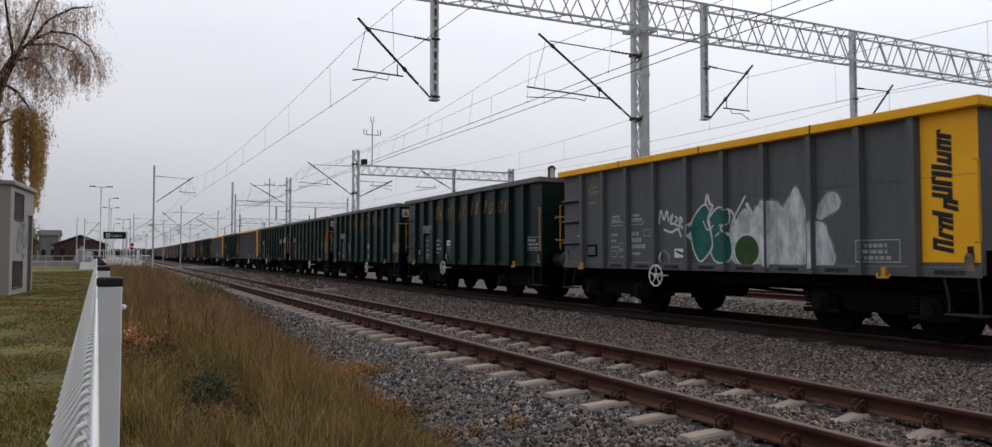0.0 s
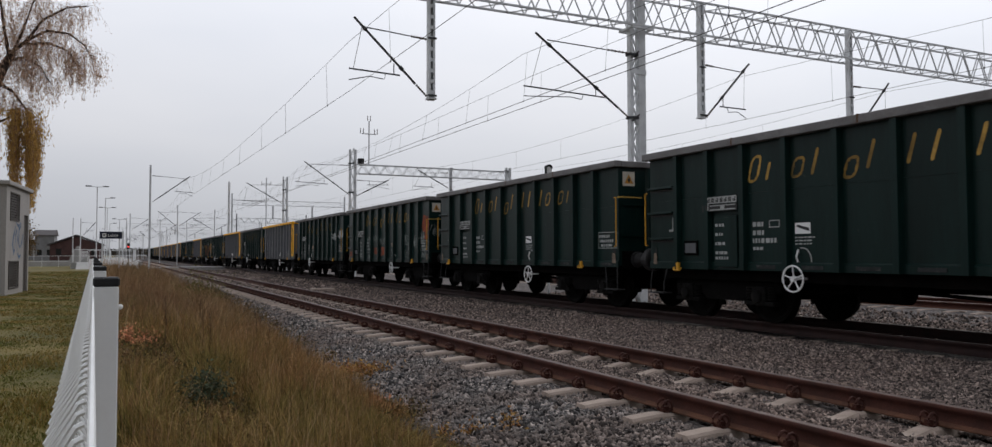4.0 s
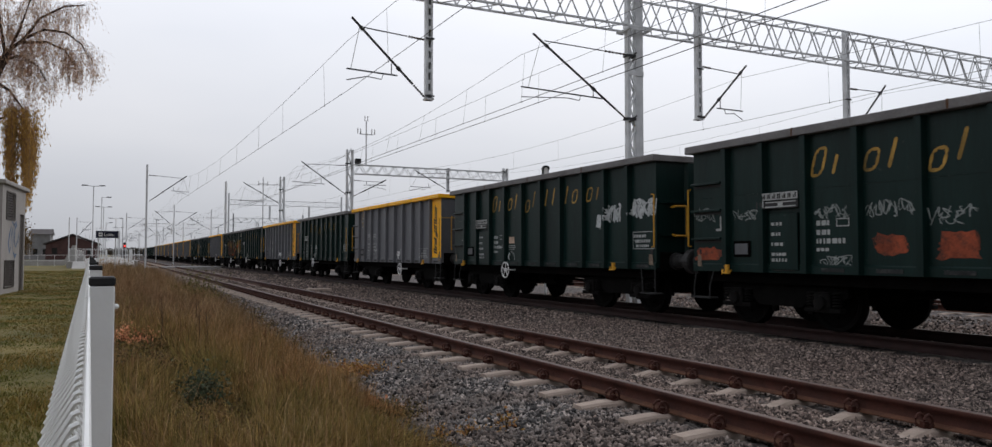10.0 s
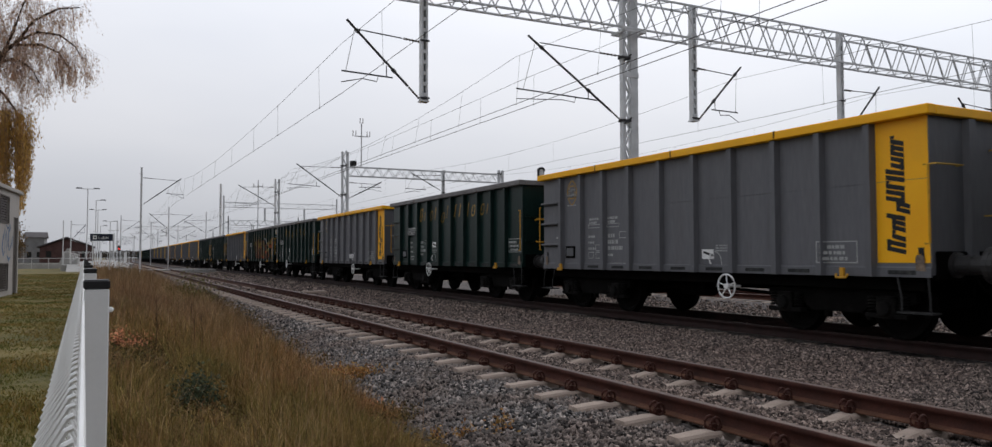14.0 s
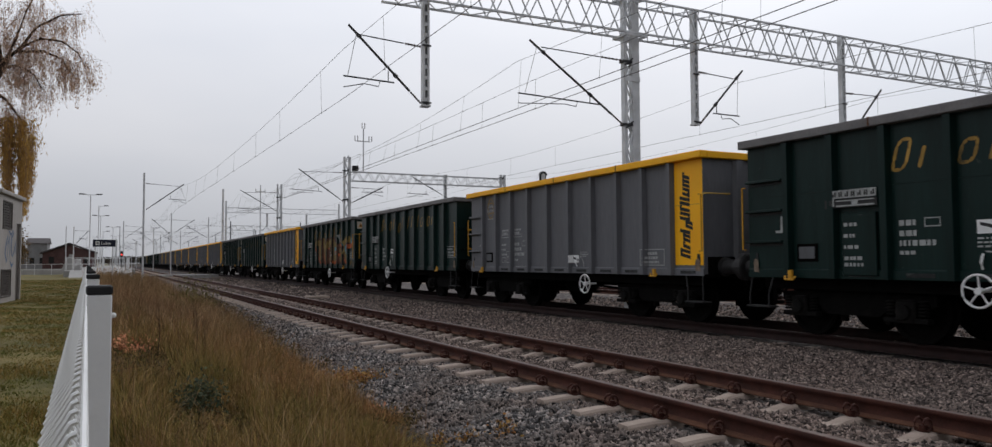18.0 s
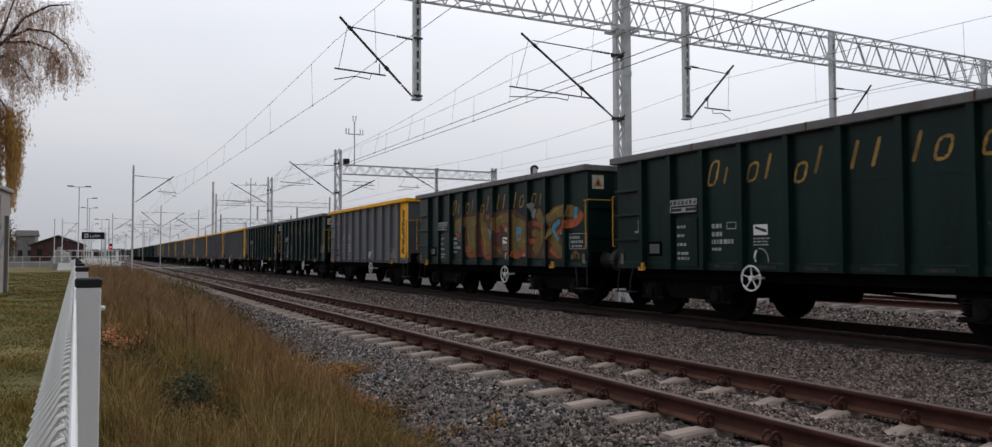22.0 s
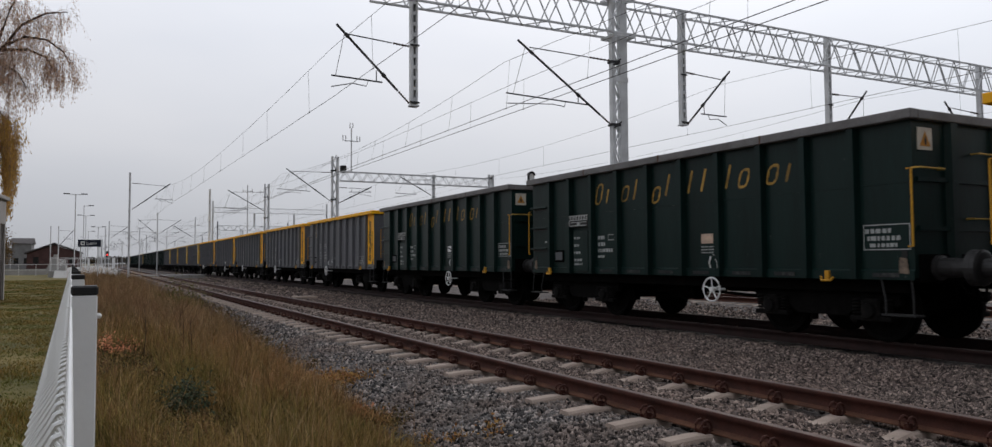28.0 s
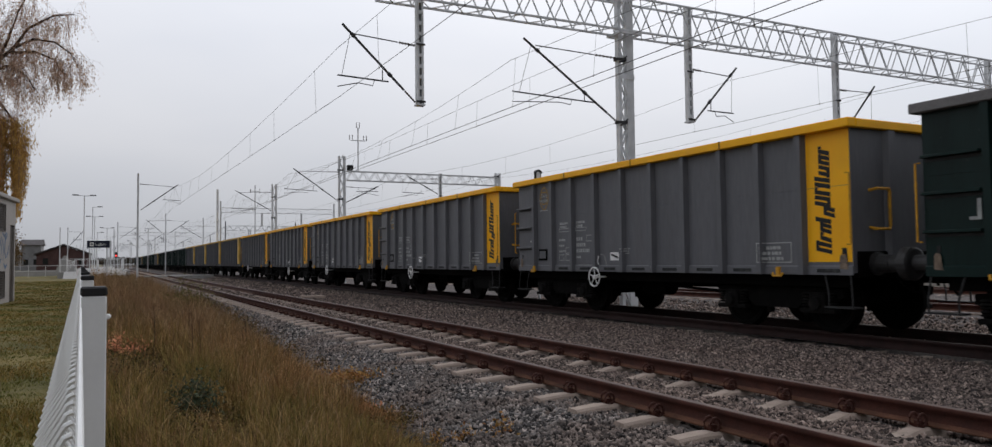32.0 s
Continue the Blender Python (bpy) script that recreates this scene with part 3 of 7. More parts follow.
def blades(x, y, z, h, w, lean, droop, away=None):
    """Bent tapering blades, three rows of points each."""
    n = len(x)
    a = rng.uniform(0, 2 * np.pi, n)
    b = rng.uniform(0, 2 * np.pi, n) if away is None else away
    side = np.stack([np.cos(a), np.sin(a), np.zeros(n)], 1) * (w / 2)[:, None]
    to = np.stack([np.cos(b), np.sin(b), np.zeros(n)], 1)
    root = np.stack([x, y, z], 1)
    up = np.array((0, 0, 1.0))
    mid = root + up * (h * 0.55)[:, None] + to * (h * lean * 0.35)[:, None]
    tip = root + up * (h * (1 - droop))[:, None] + to * (h * lean)[:, None]
    v = np.stack([root - side, root + side, mid - side * 0.7, mid + side * 0.7, tip - side * 0.12, tip + side * 0.12], 1).reshape(-1, 3)
    k = np.arange(n)[:, None] * 6
    f = np.stack([k + np.array((0, 1, 3, 2)), k + np.array((2, 3, 5, 4))], 1).reshape(-1, 4)
    return v, f


def meadow(n, y0, y1, power, tall):
    """Uneven tufts of about twenty-four blades that splay from their roots, with thinner and lower places between."""
    tufts = n // 24
    ty = y0 + (y1 - y0) * rng.uniform(0, 1, tufts) ** power
    e = edge_x(ty)
    left = 0.03 - (ty - 2.5) * 0.0215
    tx = left + (e - left) * rng.uniform(0, 1, tufts) ** 0.85
    clump = 0.5 + 0.5 * bumps(tx, ty, 4.6, 1)
    keep = rng.uniform(0, 1, tufts) < 0.35 + 0.9 * clump
    tx, ty, e, left, clump = tx[keep], ty[keep], e[keep], left[keep], clump[keep]
    tufts = len(tx)
    grow = (0.12 + 0.2 * (0.5 + 0.5 * bumps(tx, ty, 1.7, 6)) + 0.5 * clump ** 1.5 + 0.95 * rng.uniform(0, 1, tufts) ** 3.2) * np.clip((e - tx) / 0.5, 0.3, 1)
    k = np.repeat(np.arange(tufts), 24)
    m = len(k)
    spread = 0.022 + 0.0055 * np.maximum(ty[k], 0)
    dx, dy = rng.standard_normal(m) * spread, rng.standard_normal(m) * spread
    x = np.maximum(tx[k] + dx, left[k])
    y = ty[k] + dy
    h = tall * grow[k] * rng.uniform(0.35, 1.25, m)
    h = np.where((x < 0.7) & (y > 7.8) & (y < 11.4), h * 0.3, h)
    h = np.where((x > 0.4) & (x < 1.0) & (y > 5.0) & (y < 6.9), h * 0.3, h)
    away = np.arctan2(dy, dx) + rng.uniform(-0.8, 0.8, m)
    lean = rng.uniform(0.03, 0.95, m) ** 1.3
    return x, y, ground_z(x, y) - 0.01, h, rng.uniform(0.0018, 0.0046, m) * (1 + np.maximum(y, 2) * 0.055), lean, rng.uniform(0, 0.25, m) + 0.12 * lean, away


def near_fence(x, y):
    """Greener grass grows in the strip beside the fence and near its first bays."""
    return (x + 0.3 * bumps(x, y, 2.2, 8) + 0.02 * y < 1.4) | (y < 6.9 + 1.3 * bumps(x, y, 1.4, 3))


green_v, dry_v, russet_v = [], [], []
for n, y0, y1, power, high in ((42000, -9, 2.25, 0.8, 0.3), (230000, 2.2, 9, 1.1, 0.29), (150000, 8, 26, 1.15, 0.38), (66000, 25, 95, 1.3, 0.6)):
    x, y, z, h, w, lean, droop, away = meadow(n, y0, y1, power, high)
    v = blades(x, y, z, h, w, lean, droop, away)[0].reshape(-1, 18)
    green = near_fence(x, y) & (y < 13 + 2 * rng.standard_normal(len(x)))
    russet = ~green & (y > 14 + 3 * rng.standard_normal(len(x)))
    green_v.append(v[green])
    russet_v.append(v[russet])
    dry_v.append(v[~green & ~russet])
for chunks, m, label in ((green_v, GREENISH, "rough olive green grass beside the fence"), (dry_v, DRY, "tall dry brown grass beside the ballast"), (russet_v, RUSSET, "tall russet grass further along the fence")):
    v = np.concatenate(chunks)
    k = np.arange(len(v))[:, None] * 6
    f = np.stack([k + np.array((0, 1, 3, 2)), k + np.array((2, 3, 5, 4))], 1).reshape(-1, 4)
    tagged(raw("tall_grass", v.reshape(-1, 3), f, m), label, "grass", kind="stuff")
vs, fs, base = [], [], 0
for n, y0, y1, power, high in ((20000, 2.3, 10, 1.1, 0.34), (18000, 9, 30, 1.1, 0.48), (8000, 28, 90, 1.2, 0.8)):
    x, y, z, h, w, lean, droop, away = meadow(n, y0, y1, power, high)
    v, f = blades(x, y, z, h * 1.25, w * 0.85, lean * 0.9, droop)
    vs.append(v)
    fs.append(f + base)
    base += len(v)
straws = raw("straw_stalks", np.concatenate(vs), np.concatenate(fs), STRAW)
tagged(straws, "pale straw stalks standing above the dry grass", "grass", kind="stuff")

LITTER = island_mat("low_leaves_and_litter", [(0.054, 0.056, 0.0176), (0.108, 0.068, 0.028), (0.0315, 0.032, 0.0112), (0.234, 0.136, 0.06), (0.0765, 0.072, 0.024), (0.153, 0.072, 0.032)], 0.9, 0)
n = 60000
y = 2.3 + 30 * rng.uniform(0, 1, n) ** 1.7
x = 0.05 - (y - 2.5) * 0.0215 + (edge_x(y) + 0.15 + (y - 2.5) * 0.0215) * rng.uniform(0, 1, n)
c = np.stack([x, y, np.maximum(ground_z(x, y), np.where(x > 2.0, bed_z(x), -9)) + rng.uniform(0.0, 0.09, n)], 1)
d = rng.standard_normal((n, 3)) * np.array((1, 1, 0.6))
d /= np.linalg.norm(d, axis=1)[:, None]
e = np.cross(d, rng.standard_normal((n, 3)))
e /= np.linalg.norm(e, axis=1)[:, None]
size = (rng.uniform(0.007, 0.016, n) * (1 + y * 0.05))[:, None]
v = np.stack([c - d * size, c + e * size * 0.5, c + d * size, c - e * size * 0.5], 1).reshape(-1, 3)
tagged(raw("leaf_litter", v, np.arange(n * 4).reshape(-1, 4), LITTER), "low leaves and litter among the grass tufts", "leaves", kind="stuff")

n = 150000
y = np.where(rng.random(n) < 0.1, rng.uniform(-6, 4, n), 4 + 60 * rng.uniform(0, 1, n) ** 1.6)
x = -0.12 - (y - 2.5) * 0.0215 - rng.uniform(0, 1, n) * (0.12 * np.abs(y) + 1.2)
short = np.maximum(0.008, 0.03 + 0.014 * bumps(x, y, 0.9, 4) + 0.016 * bumps(x, y * 0.37, 3.1, 2) + 0.012 * bumps(x, y, 7.3, 9))
v, f = blades(x, y, ground_z(x, y) - 0.005, short * rng.uniform(0.6, 1.4, n), rng.uniform(0.004, 0.009, n) * (1 + np.maximum(y, 2) * 0.05), rng.uniform(0.2, 1.0, n), rng.uniform(0, 0.3, n))
lawn = raw("lawn_grass", v, f, MOWN)
tagged(lawn, "short mown autumn lawn beside the fence", "grass", kind="stuff")

# low weeds: rust-coloured patches on the stones, a dark leafy bush, seed stalks
LEAF_RUST = island_mat("rust_red_leaves", [(0.7, 0.2565, 0.14), (0.775, 0.3645, 0.196), (0.525, 0.1755, 0.098), (0.625, 0.378, 0.168)], 0.8, 0)
LEAF_OCHRE = island_mat("ochre_leaves", [(0.36, 0.19, 0.05), (0.42, 0.25, 0.08), (0.3, 0.12, 0.045), (0.26, 0.17, 0.05)], 0.8, 0)
LEAF_DARK = island_mat("dark_bush_leaves", [(0.06, 0.085, 0.045), (0.11, 0.135, 0.075), (0.035, 0.045, 0.028), (0.13, 0.13, 0.075)], 0.8, 0)
STALK = mat("dry_stalk", (0.07, 0.045, 0.025), 0.9, 0, 0.3, 8, 40, 0.1)


def leaf_cloud(n, centre, size, leaf):
    c = np.array(centre) + rng.standard_normal((n, 3)) * np.array(size) * 0.42
    c[:, 2] = np.maximum(c[:, 2], centre[2] - size[2] * 0.5)
    d = rng.standard_normal((n, 3))
    d /= np.linalg.norm(d, axis=1)[:, None]
    e = np.cross(d, rng.standard_normal((n, 3)))
    e /= np.linalg.norm(e, axis=1)[:, None]
    s = leaf * rng.uniform(0.6, 1.3, (n, 1))
    v = np.stack([c - d * s, c + e * s * 0.45, c + d * s, c - e * s * 0.45], 1).reshape(-1, 3)
    return v, np.arange(n * 4).reshape(-1, 4)


def weed(name, centre, size, n, leaf, material, label, stems=5):
    v, f = leaf_cloud(n, (0, 0, size[2] * 0.55), size, leaf)
    thing = empty(name, pose(*centre))
    crown = raw("leaves", v, f, material, thing)
    bm = bmesh.new()
    for k in range(stems):
        a = 2.4 * k
        tube(bm, [(0.01 * k, 0, -0.04), (size[0] * 0.15 * math.cos(a), size[1] * 0.15 * math.sin(a), size[2] * 0.45), (size[0] * 0.3 * math.cos(a), size[1] * 0.3 * math.sin(a), size[2] * 0.8)], 0.004, 4)
    tagged(part("stem", bm, STALK, thing), kind="stuff")
    return tagged(thing, label, "weed")


PLANTS = ((0.17, 11.3, 0.17, 0.16, 0.2, 200, LEAF_RUST), (0.38, 11.25, 0.2, 0.18, 0.16, 130, LEAF_RUST), (2.68, 9.6, 0.6, 0.45, 0.12, 1600, LEAF_OCHRE), (2.5, 9.7, 0.4, 0.3, 0.09, 200, LEAF_RUST), (2.5, 6.1, 0.12, 0.12, 0.08, 45, LEAF_OCHRE), (2.74, 6.05, 0.2, 0.14, 0.08, 80, LEAF_OCHRE), (3.02, 5.9, 0.13, 0.16, 0.14, 80, LEAF_OCHRE), (2.3, 7.4, 0.2, 0.2, 0.1, 60, LEAF_RUST))
for k, (x, y, sx, sy, sz, n, m) in enumerate(PLANTS):
    weed("weed", (x, y, float(ground_z(x, y)) if x < 2 else float(max(ground_z(x, y), bed_z(x)))), (sx, sy, sz), n, 0.022, m, "low weed with rust-red autumn leaves", 4)
weed("bush", (0.69, 6.75, -0.05), (0.22, 0.18, 0.22), 1100, 0.018, LEAF_DARK, "small dark green leafy bush in dry grass", 7)
for k, (x, y, h) in enumerate(((0.98, 10.2, 0.75), (1.08, 10.3, 0.6), (1.9, 12.0, 0.6), (0.6, 11.0, 0.7), (1.3, 14.0, 0.7))):
    bm = bmesh.new()
    tube(bm, [(0, 0, -0.03), (0.02, 0.0, h * 0.5), (0.0, 0.02, h)], 0.006, 5, 0.002)
    for j in range(9):
        z = h * (0.45 + 0.06 * j)
        a = 2.4 * j
        tube(bm, [(0.01, 0, z), (0.07 * math.cos(a), 0.07 * math.sin(a), z + 0.09)], 0.003, 4, 0.001)
    ob = part("seed_stalk", bm, STALK)
    ob.matrix_basis = pose(x, y, float(ground_z(x, y)))
    tagged(ob, "dry brown branching seed stalk in the grass", "weed", kind="stuff")

# ---- white mesh fence with folded panels ----
fence = empty("mesh_fence", pose(-0.02, 2.5, 0, 0, 0, 1.23))
tagged(fence, "white welded mesh fence with black-capped grey posts", "fence")


def post_mesh():
    bm = bmesh.new()
    box(bm, -0.0325, 0.0325, -0.03, 0.03, -0.35, 1.09, 0.004)
    me = bpy.data.meshes.new("post")
    bm.to_mesh(me)
    bm.free()
    me.materials.append(POST_GREY)
    bm = bmesh.new()
    box(bm, -0.0345, 0.0345, -0.032, 0.032, 1.09, 1.117, 0.005)
    cap = bpy.data.meshes.new("post_cap")
    bm.to_mesh(cap)
    bm.free()
    cap.materials.append(CAP_BLACK)
    return me, cap


POST, CAP = post_mesh()
BOLT = bmesh.new()
lathe(BOLT, [(0, 0.008), (0.007, 0.008), (0.012, 0.004)], "x", (0, 0, 0), 10)
bolt_me = bpy.data.meshes.new("bolt")
BOLT.to_mesh(bolt_me)
BOLT.free()
bolt_me.materials.append(WHITE)
for k in range(-1, 18):
    p = share("post", POST, fence, pose(0, 2.5 * k, 0))
    share("post_cap", CAP, p, Matrix.Identity(4), "black plastic cap")
    if k >= 0:
        for z in (1.03, 0.55):
            share("bolt", bolt_me, p, pose(0.0325, 0, z))
# a wire runs straight down but for the folds, each 35 mm deep
WIRE_LINE = [(0, 1.056), (-0.005, 1.054), (-0.033, 1.003), (-0.004, 0.952), (0, 0.944), (0, 0.6), (-0.034, 0.55), (0, 0.5), (0, 0.08)]
bm = bmesh.new()
tube(bm, [(-0.038 + x, 0, z) for x, z in WIRE_LINE], 0.0027, 6)
wire = bpy.data.meshes.new("wire")
bm.to_mesh(wire)
bm.free()
wire.materials.append(WHITE)
for k in range(2):
    for j in range(49):
        share("wire", wire, fence, pose(0, -2.45 + 2.5 * k + 0.05 * j, 0))
places = [(0, -2.45 + 2.5 * k + 0.05 * j, 0) for k in range(2, 17) for j in range(49)]
joined("far_wire", wire, places, WHITE, fence)
for k in range(17):
    for z, x in ((1.057, 0.0105), (0.944, 0), (0.77, 0), (0.6, 0), (0.5, 0), (0.3, 0), (0.1, 0)):
        bm = bmesh.new()
        tube(bm, [(-0.0435 + x, -2.5 + 2.5 * k, z), (-0.0435 + x, 0.0 + 2.5 * k, z)], 0.0028, 6)
        part("line_wire", bm, WHITE, fence)


# ---- the goods train: open wagons, 9.86 m bodies at 10.95 m spacing ----
TRACK_X = 10.83
PITCH = 10.95
HALF = 4.93
LEAD = 5.05
RIBS = (-4.07, -3.23, -2.37, -1.42, -0.48, 0.48, 1.45, 2.37, 3.23, 4.07)
SHEET, RIB_FRONT, RIB_HALF = 1.335, 1.436, 0.05
TOP = 3.01


def skin(y, off):
    """The x of the outer skin on the near side at y, off metres proud of it."""
    d = min(abs(y - r) for r in RIBS)
    k = min(1.0, max(0.0, (RIB_HALF + 0.02 - d) / 0.02))
    return -(SHEET + (RIB_FRONT - SHEET) * k + off)


def painted(bm, shape, off=0.004, step=0.03):
    """A closed outline of (y, z) pairs laid on the wagon side, following the ribs."""
    ys = [p[0] for p in shape]
    y, end = min(ys), max(ys)
    n = max(1, int((end - y) / step))
    cols = []
    for k in range(n + 1):
        yy = y + (end - y) * (0.001 + 0.998 * k / n)
        cuts = []
        for (ya, za), (yb, zb) in zip(shape, shape[1:] + shape[:1]):
            if (ya <= yy) != (yb <= yy):
                cuts.append(za + (zb - za) * (yy - ya) / (yb - ya))
        cols.append((yy, sorted(cuts)))
    for (ya, ca), (yb, cb) in zip(cols, cols[1:]):
        for j in range(0, min(len(ca), len(cb)) - 1, 2):
            q = [(ya, ca[j]), (ya, ca[j + 1]), (yb, cb[j + 1]), (yb, cb[j])]
            bm.faces.new([bm.verts.new((skin(a, off), a, b)) for a, b in q])


def stroke(bm, pts, width, off=0.004):
    """A brush stroke through (y, z) points on the wagon side."""
    fine = []
    n = len(pts)
    for i in range(n - 1):
        p0, p1, p2, p3 = (Vector(pts[max(i - 1, 0)]), Vector(pts[i]), Vector(pts[i + 1]), Vector(pts[min(i + 2, n - 1)]))
        m = max(2, int((p2 - p1).length / 0.04))
        for k in range(m):
            t = k / m
            fine.append(0.5 * ((2 * p1) + (p2 - p0) * t + (2 * p0 - 5 * p1 + 4 * p2 - p3) * t * t + (3 * p1 - p0 - 3 * p2 + p3) * t ** 3))
    fine.append(Vector(pts[-1]))
    last = None
    for i, p in enumerate(fine):
        d = (fine[min(i + 1, len(fine) - 1)] - fine[max(i - 1, 0)])
        d = d.normalized() if d.length else Vector((1, 0))
        s = Vector((-d.y, d.x)) * width * 0.5 * (0.55 if i in (0, len(fine) - 1) else 1)
        a, b = p + s, p - s
        pair = [bm.verts.new((skin(q.x, off), q.x, q.y)) for q in (a, b)]
        if last:
            bm.faces.new((last[0], last[1], pair[1], pair[0]))
        last = pair


def rect(bm, y0, y1, z0, z1, off=0.004):
    painted(bm, [(y0, z0), (y0, z1), (y1, z1), (y1, z0)], off, 0.06)


def text_bars(bm, y, z, width, rows, height, gap, seed, off=0.004):
    """Rows of short bars, as small stencilled lines that cannot be read; they run towards -y."""
    r = random.Random(seed)
    for k in range(rows):
        yy, end = y, y - width * r.uniform(0.7, 1.0)
        zz = z - k * gap
        while yy > end + 0.03:
            w = min(yy - end, r.uniform(0.03, 0.09))
            rect(bm, yy - w, yy, zz - height, zz, off)
            yy -= w + r.uniform(0.012, 0.03)


def frame_bars(bm, y0, y1, z0, z1, w=0.014):
    rect(bm, y0, y1, z0, z0 + w)
    rect(bm, y0, y1, z1 - w, z1)
    rect(bm, y0, y0 + w, z0 + w, z1 - w)
    rect(bm, y1 - w, y1, z0 + w, z1 - w)


def scribble(bm, y, z, w, h, seed, width=0.022):
    """A quick tag: loops and strokes inside a patch."""
    r = random.Random(seed)
    n = max(3, int(w / 0.075))
    for k in range(n):
        yc = y - w * (k + 0.5) / n
        pts = [(yc + r.uniform(-0.09, 0.09), z + h * r.uniform(-0.5, 0.5)) for _ in range(6)]
        stroke(bm, pts, width * r.uniform(0.6, 1.1))


def slanted_mark(bm, y, z, w, h, lean, ring):
    """One plain slanted shape of a painted word."""
    def q(u, v):
        return (y - u * w - v * lean * h, z + v * h)
    if ring:
        outer = [q(0.1, 0), q(0, 0.3), q(0, 0.8), q(0.25, 1), q(0.9, 1), q(1, 0.7), q(1, 0.2), q(0.75, 0)]
        for a, b in zip(outer, outer[1:] + outer[:1]):
            stroke(bm, [a, b], 0.048)
    else:
        stroke(bm, [q(0.45, 0), q(0.45, 1)], 0.055)


JOINT = mat("rusty_weld", (0.1, 0.045, 0.02), 0.85, 0, 0.3, 9.0, 50, 0.1)
SCUFF = mat("scuffed_metal", (0.014, 0.016, 0.016), 0.6, 0, 0.4, 9.0, 50, 0.1, dirt=(0.11, 0.11, 0.105), dirt_scale=7, dirt_amount=0.7)
WORN = mat("rust_worn_paint", (0.2, 0.15, 0.11), 0.85, 0, 0.4, 8.0, 50, 0.1, dirt=(0.03, 0.028, 0.026), dirt_scale=5, dirt_amount=0.7)


def wagon_shell(paint, cap_paint):
    """Body, frame and running gear that all the wagons share; yields the thing."""
    wagon = empty("open_wagon")
    for s in (-1, 1):
        bm = bmesh.new()
        box(bm, *sorted((s * SHEET, s * (SHEET - 0.03))), -HALF, HALF, 0.93, TOP + 0.03)
        for z in (2.19,):
            box(bm, *sorted((s * SHEET, s * (SHEET + 0.006))), -HALF + 0.02, HALF - 0.02, z, z + 0.005)
        part("side_wall", bm, paint, wagon)
        bm = bmesh.new()
        prism(bm, [(s * (SHEET + 0.001), 0.9), (s * (SHEET + 0.022), 0.9), (s * (SHEET + 0.022), 1.02), (s * (SHEET + 0.001), 1.04)], "y", -HALF, HALF)
        part("bottom_rail", bm, paint, wagon)
        bm = bmesh.new()
        x0, x1 = sorted((s * 1.31, s * 1.475))
        box(bm, x0, x1, -HALF - 0.09, HALF + 0.09, TOP, TOP + 0.132, 0.012)
        part("top_rail", bm, cap_paint, wagon)
        for y in (-2.46, 0.04, 2.53):
            bm = bmesh.new()
            box(bm, *sorted((s * 1.32, s * 1.479)), y - 0.014, y + 0.014, TOP + 0.008, TOP + 0.136)
            part("rail_joint", bm, JOINT, wagon, "rusty weld joint")
    rib = None
    for s in (-1, 1):
        for y in RIBS:
            if rib is None:
                bm = bmesh.new()
                prism(bm, [(-0.072, 0.0), (-RIB_HALF, RIB_FRONT - SHEET), (RIB_HALF, RIB_FRONT - SHEET), (0.072, 0.0)], "z", 0.9, TOP)
                rib = part("rib", bm, paint, wagon)
                rib.matrix_basis = Matrix(((0, s, 0, s * SHEET), (1, 0, 0, y), (0, 0, 1, 0), (0, 0, 0, 1)))
            else:
                share("rib", rib.data, wagon, Matrix(((0, s, 0, s * SHEET), (1, 0, 0, y), (0, 0, 1, 0), (0, 0, 0, 1))))
    for s in (-1, 1):
        bm = bmesh.new()
        box(bm, -SHEET + 0.032, SHEET - 0.032, *sorted((s * (HALF - 0.04), s * (HALF - 0.005))), 0.93, TOP - 0.001)
        part("end_wall", bm, paint, wagon)
        for x in (-0.52, 0.52):
            bm = bmesh.new()
            prism(bm, [(x - 0.12, s * (HALF - 0.004)), (x - 0.07, s * (HALF + 0.07)), (x + 0.07, s * (HALF + 0.07)), (x + 0.12, s * (HALF - 0.004))], "z", 0.95, TOP - 0.001)
            part("end_post", bm, paint, wagon)
        for z in (1.55, 2.2) if paint is GREEN else ():
            bm = bmesh.new()
            box(bm, -1.26, 1.26, *sorted((s * (HALF - 0.004), s * (HALF + 0.035))), z, z + 0.06)
            part("end_stiffener", bm, paint, wagon)
        bm = bmesh.new()
        box(bm, -1.308, 1.308, *sorted((s * (HALF - 0.1), s * (HALF + 0.09))), TOP, TOP + 0.127, 0.012)
        part("end_top_rail", bm, cap_paint, wagon)
        bm = bmesh.new()
        box(bm, -1.25, 1.25, *sorted((s * (HALF - 0.16), s * (HALF + 0.02))), 0.86, 1.24, 0.015)
        part("headstock", bm, IRON, wagon)
        for x in (-0.875, 0.875):
            bm = bmesh.new()
            lathe(bm, [(HALF + 0.02, 0.17), (HALF + 0.07, 0.17), (HALF + 0.08, 0.13), (HALF + 0.27, 0.13), (HALF + 0.275, 0.12), (HALF + 0.45, 0.12), (HALF + 0.46, 0.2), (HALF + 0.48, 0.235), (HALF + 0.543, 0.23)], "y", (0, 0, 0), 20)
            if s < 0:
                bmesh.ops.rotate(bm, verts=bm.verts, cent=(0, 0, 0), matrix=Matrix.Rotation(math.pi, 3, "Z"))
            bmesh.ops.translate(bm, verts=bm.verts, vec=(x, 0, 1.06))
            part("buffer", bm, BUFFER_IRON, wagon, smooth=False)
        bm = bmesh.new()
        tube(bm, [(0, s * HALF, 1.0), (0, s * (HALF + 0.22), 1.0), (0, s * (HALF + 0.3), 1.06)], 0.045)
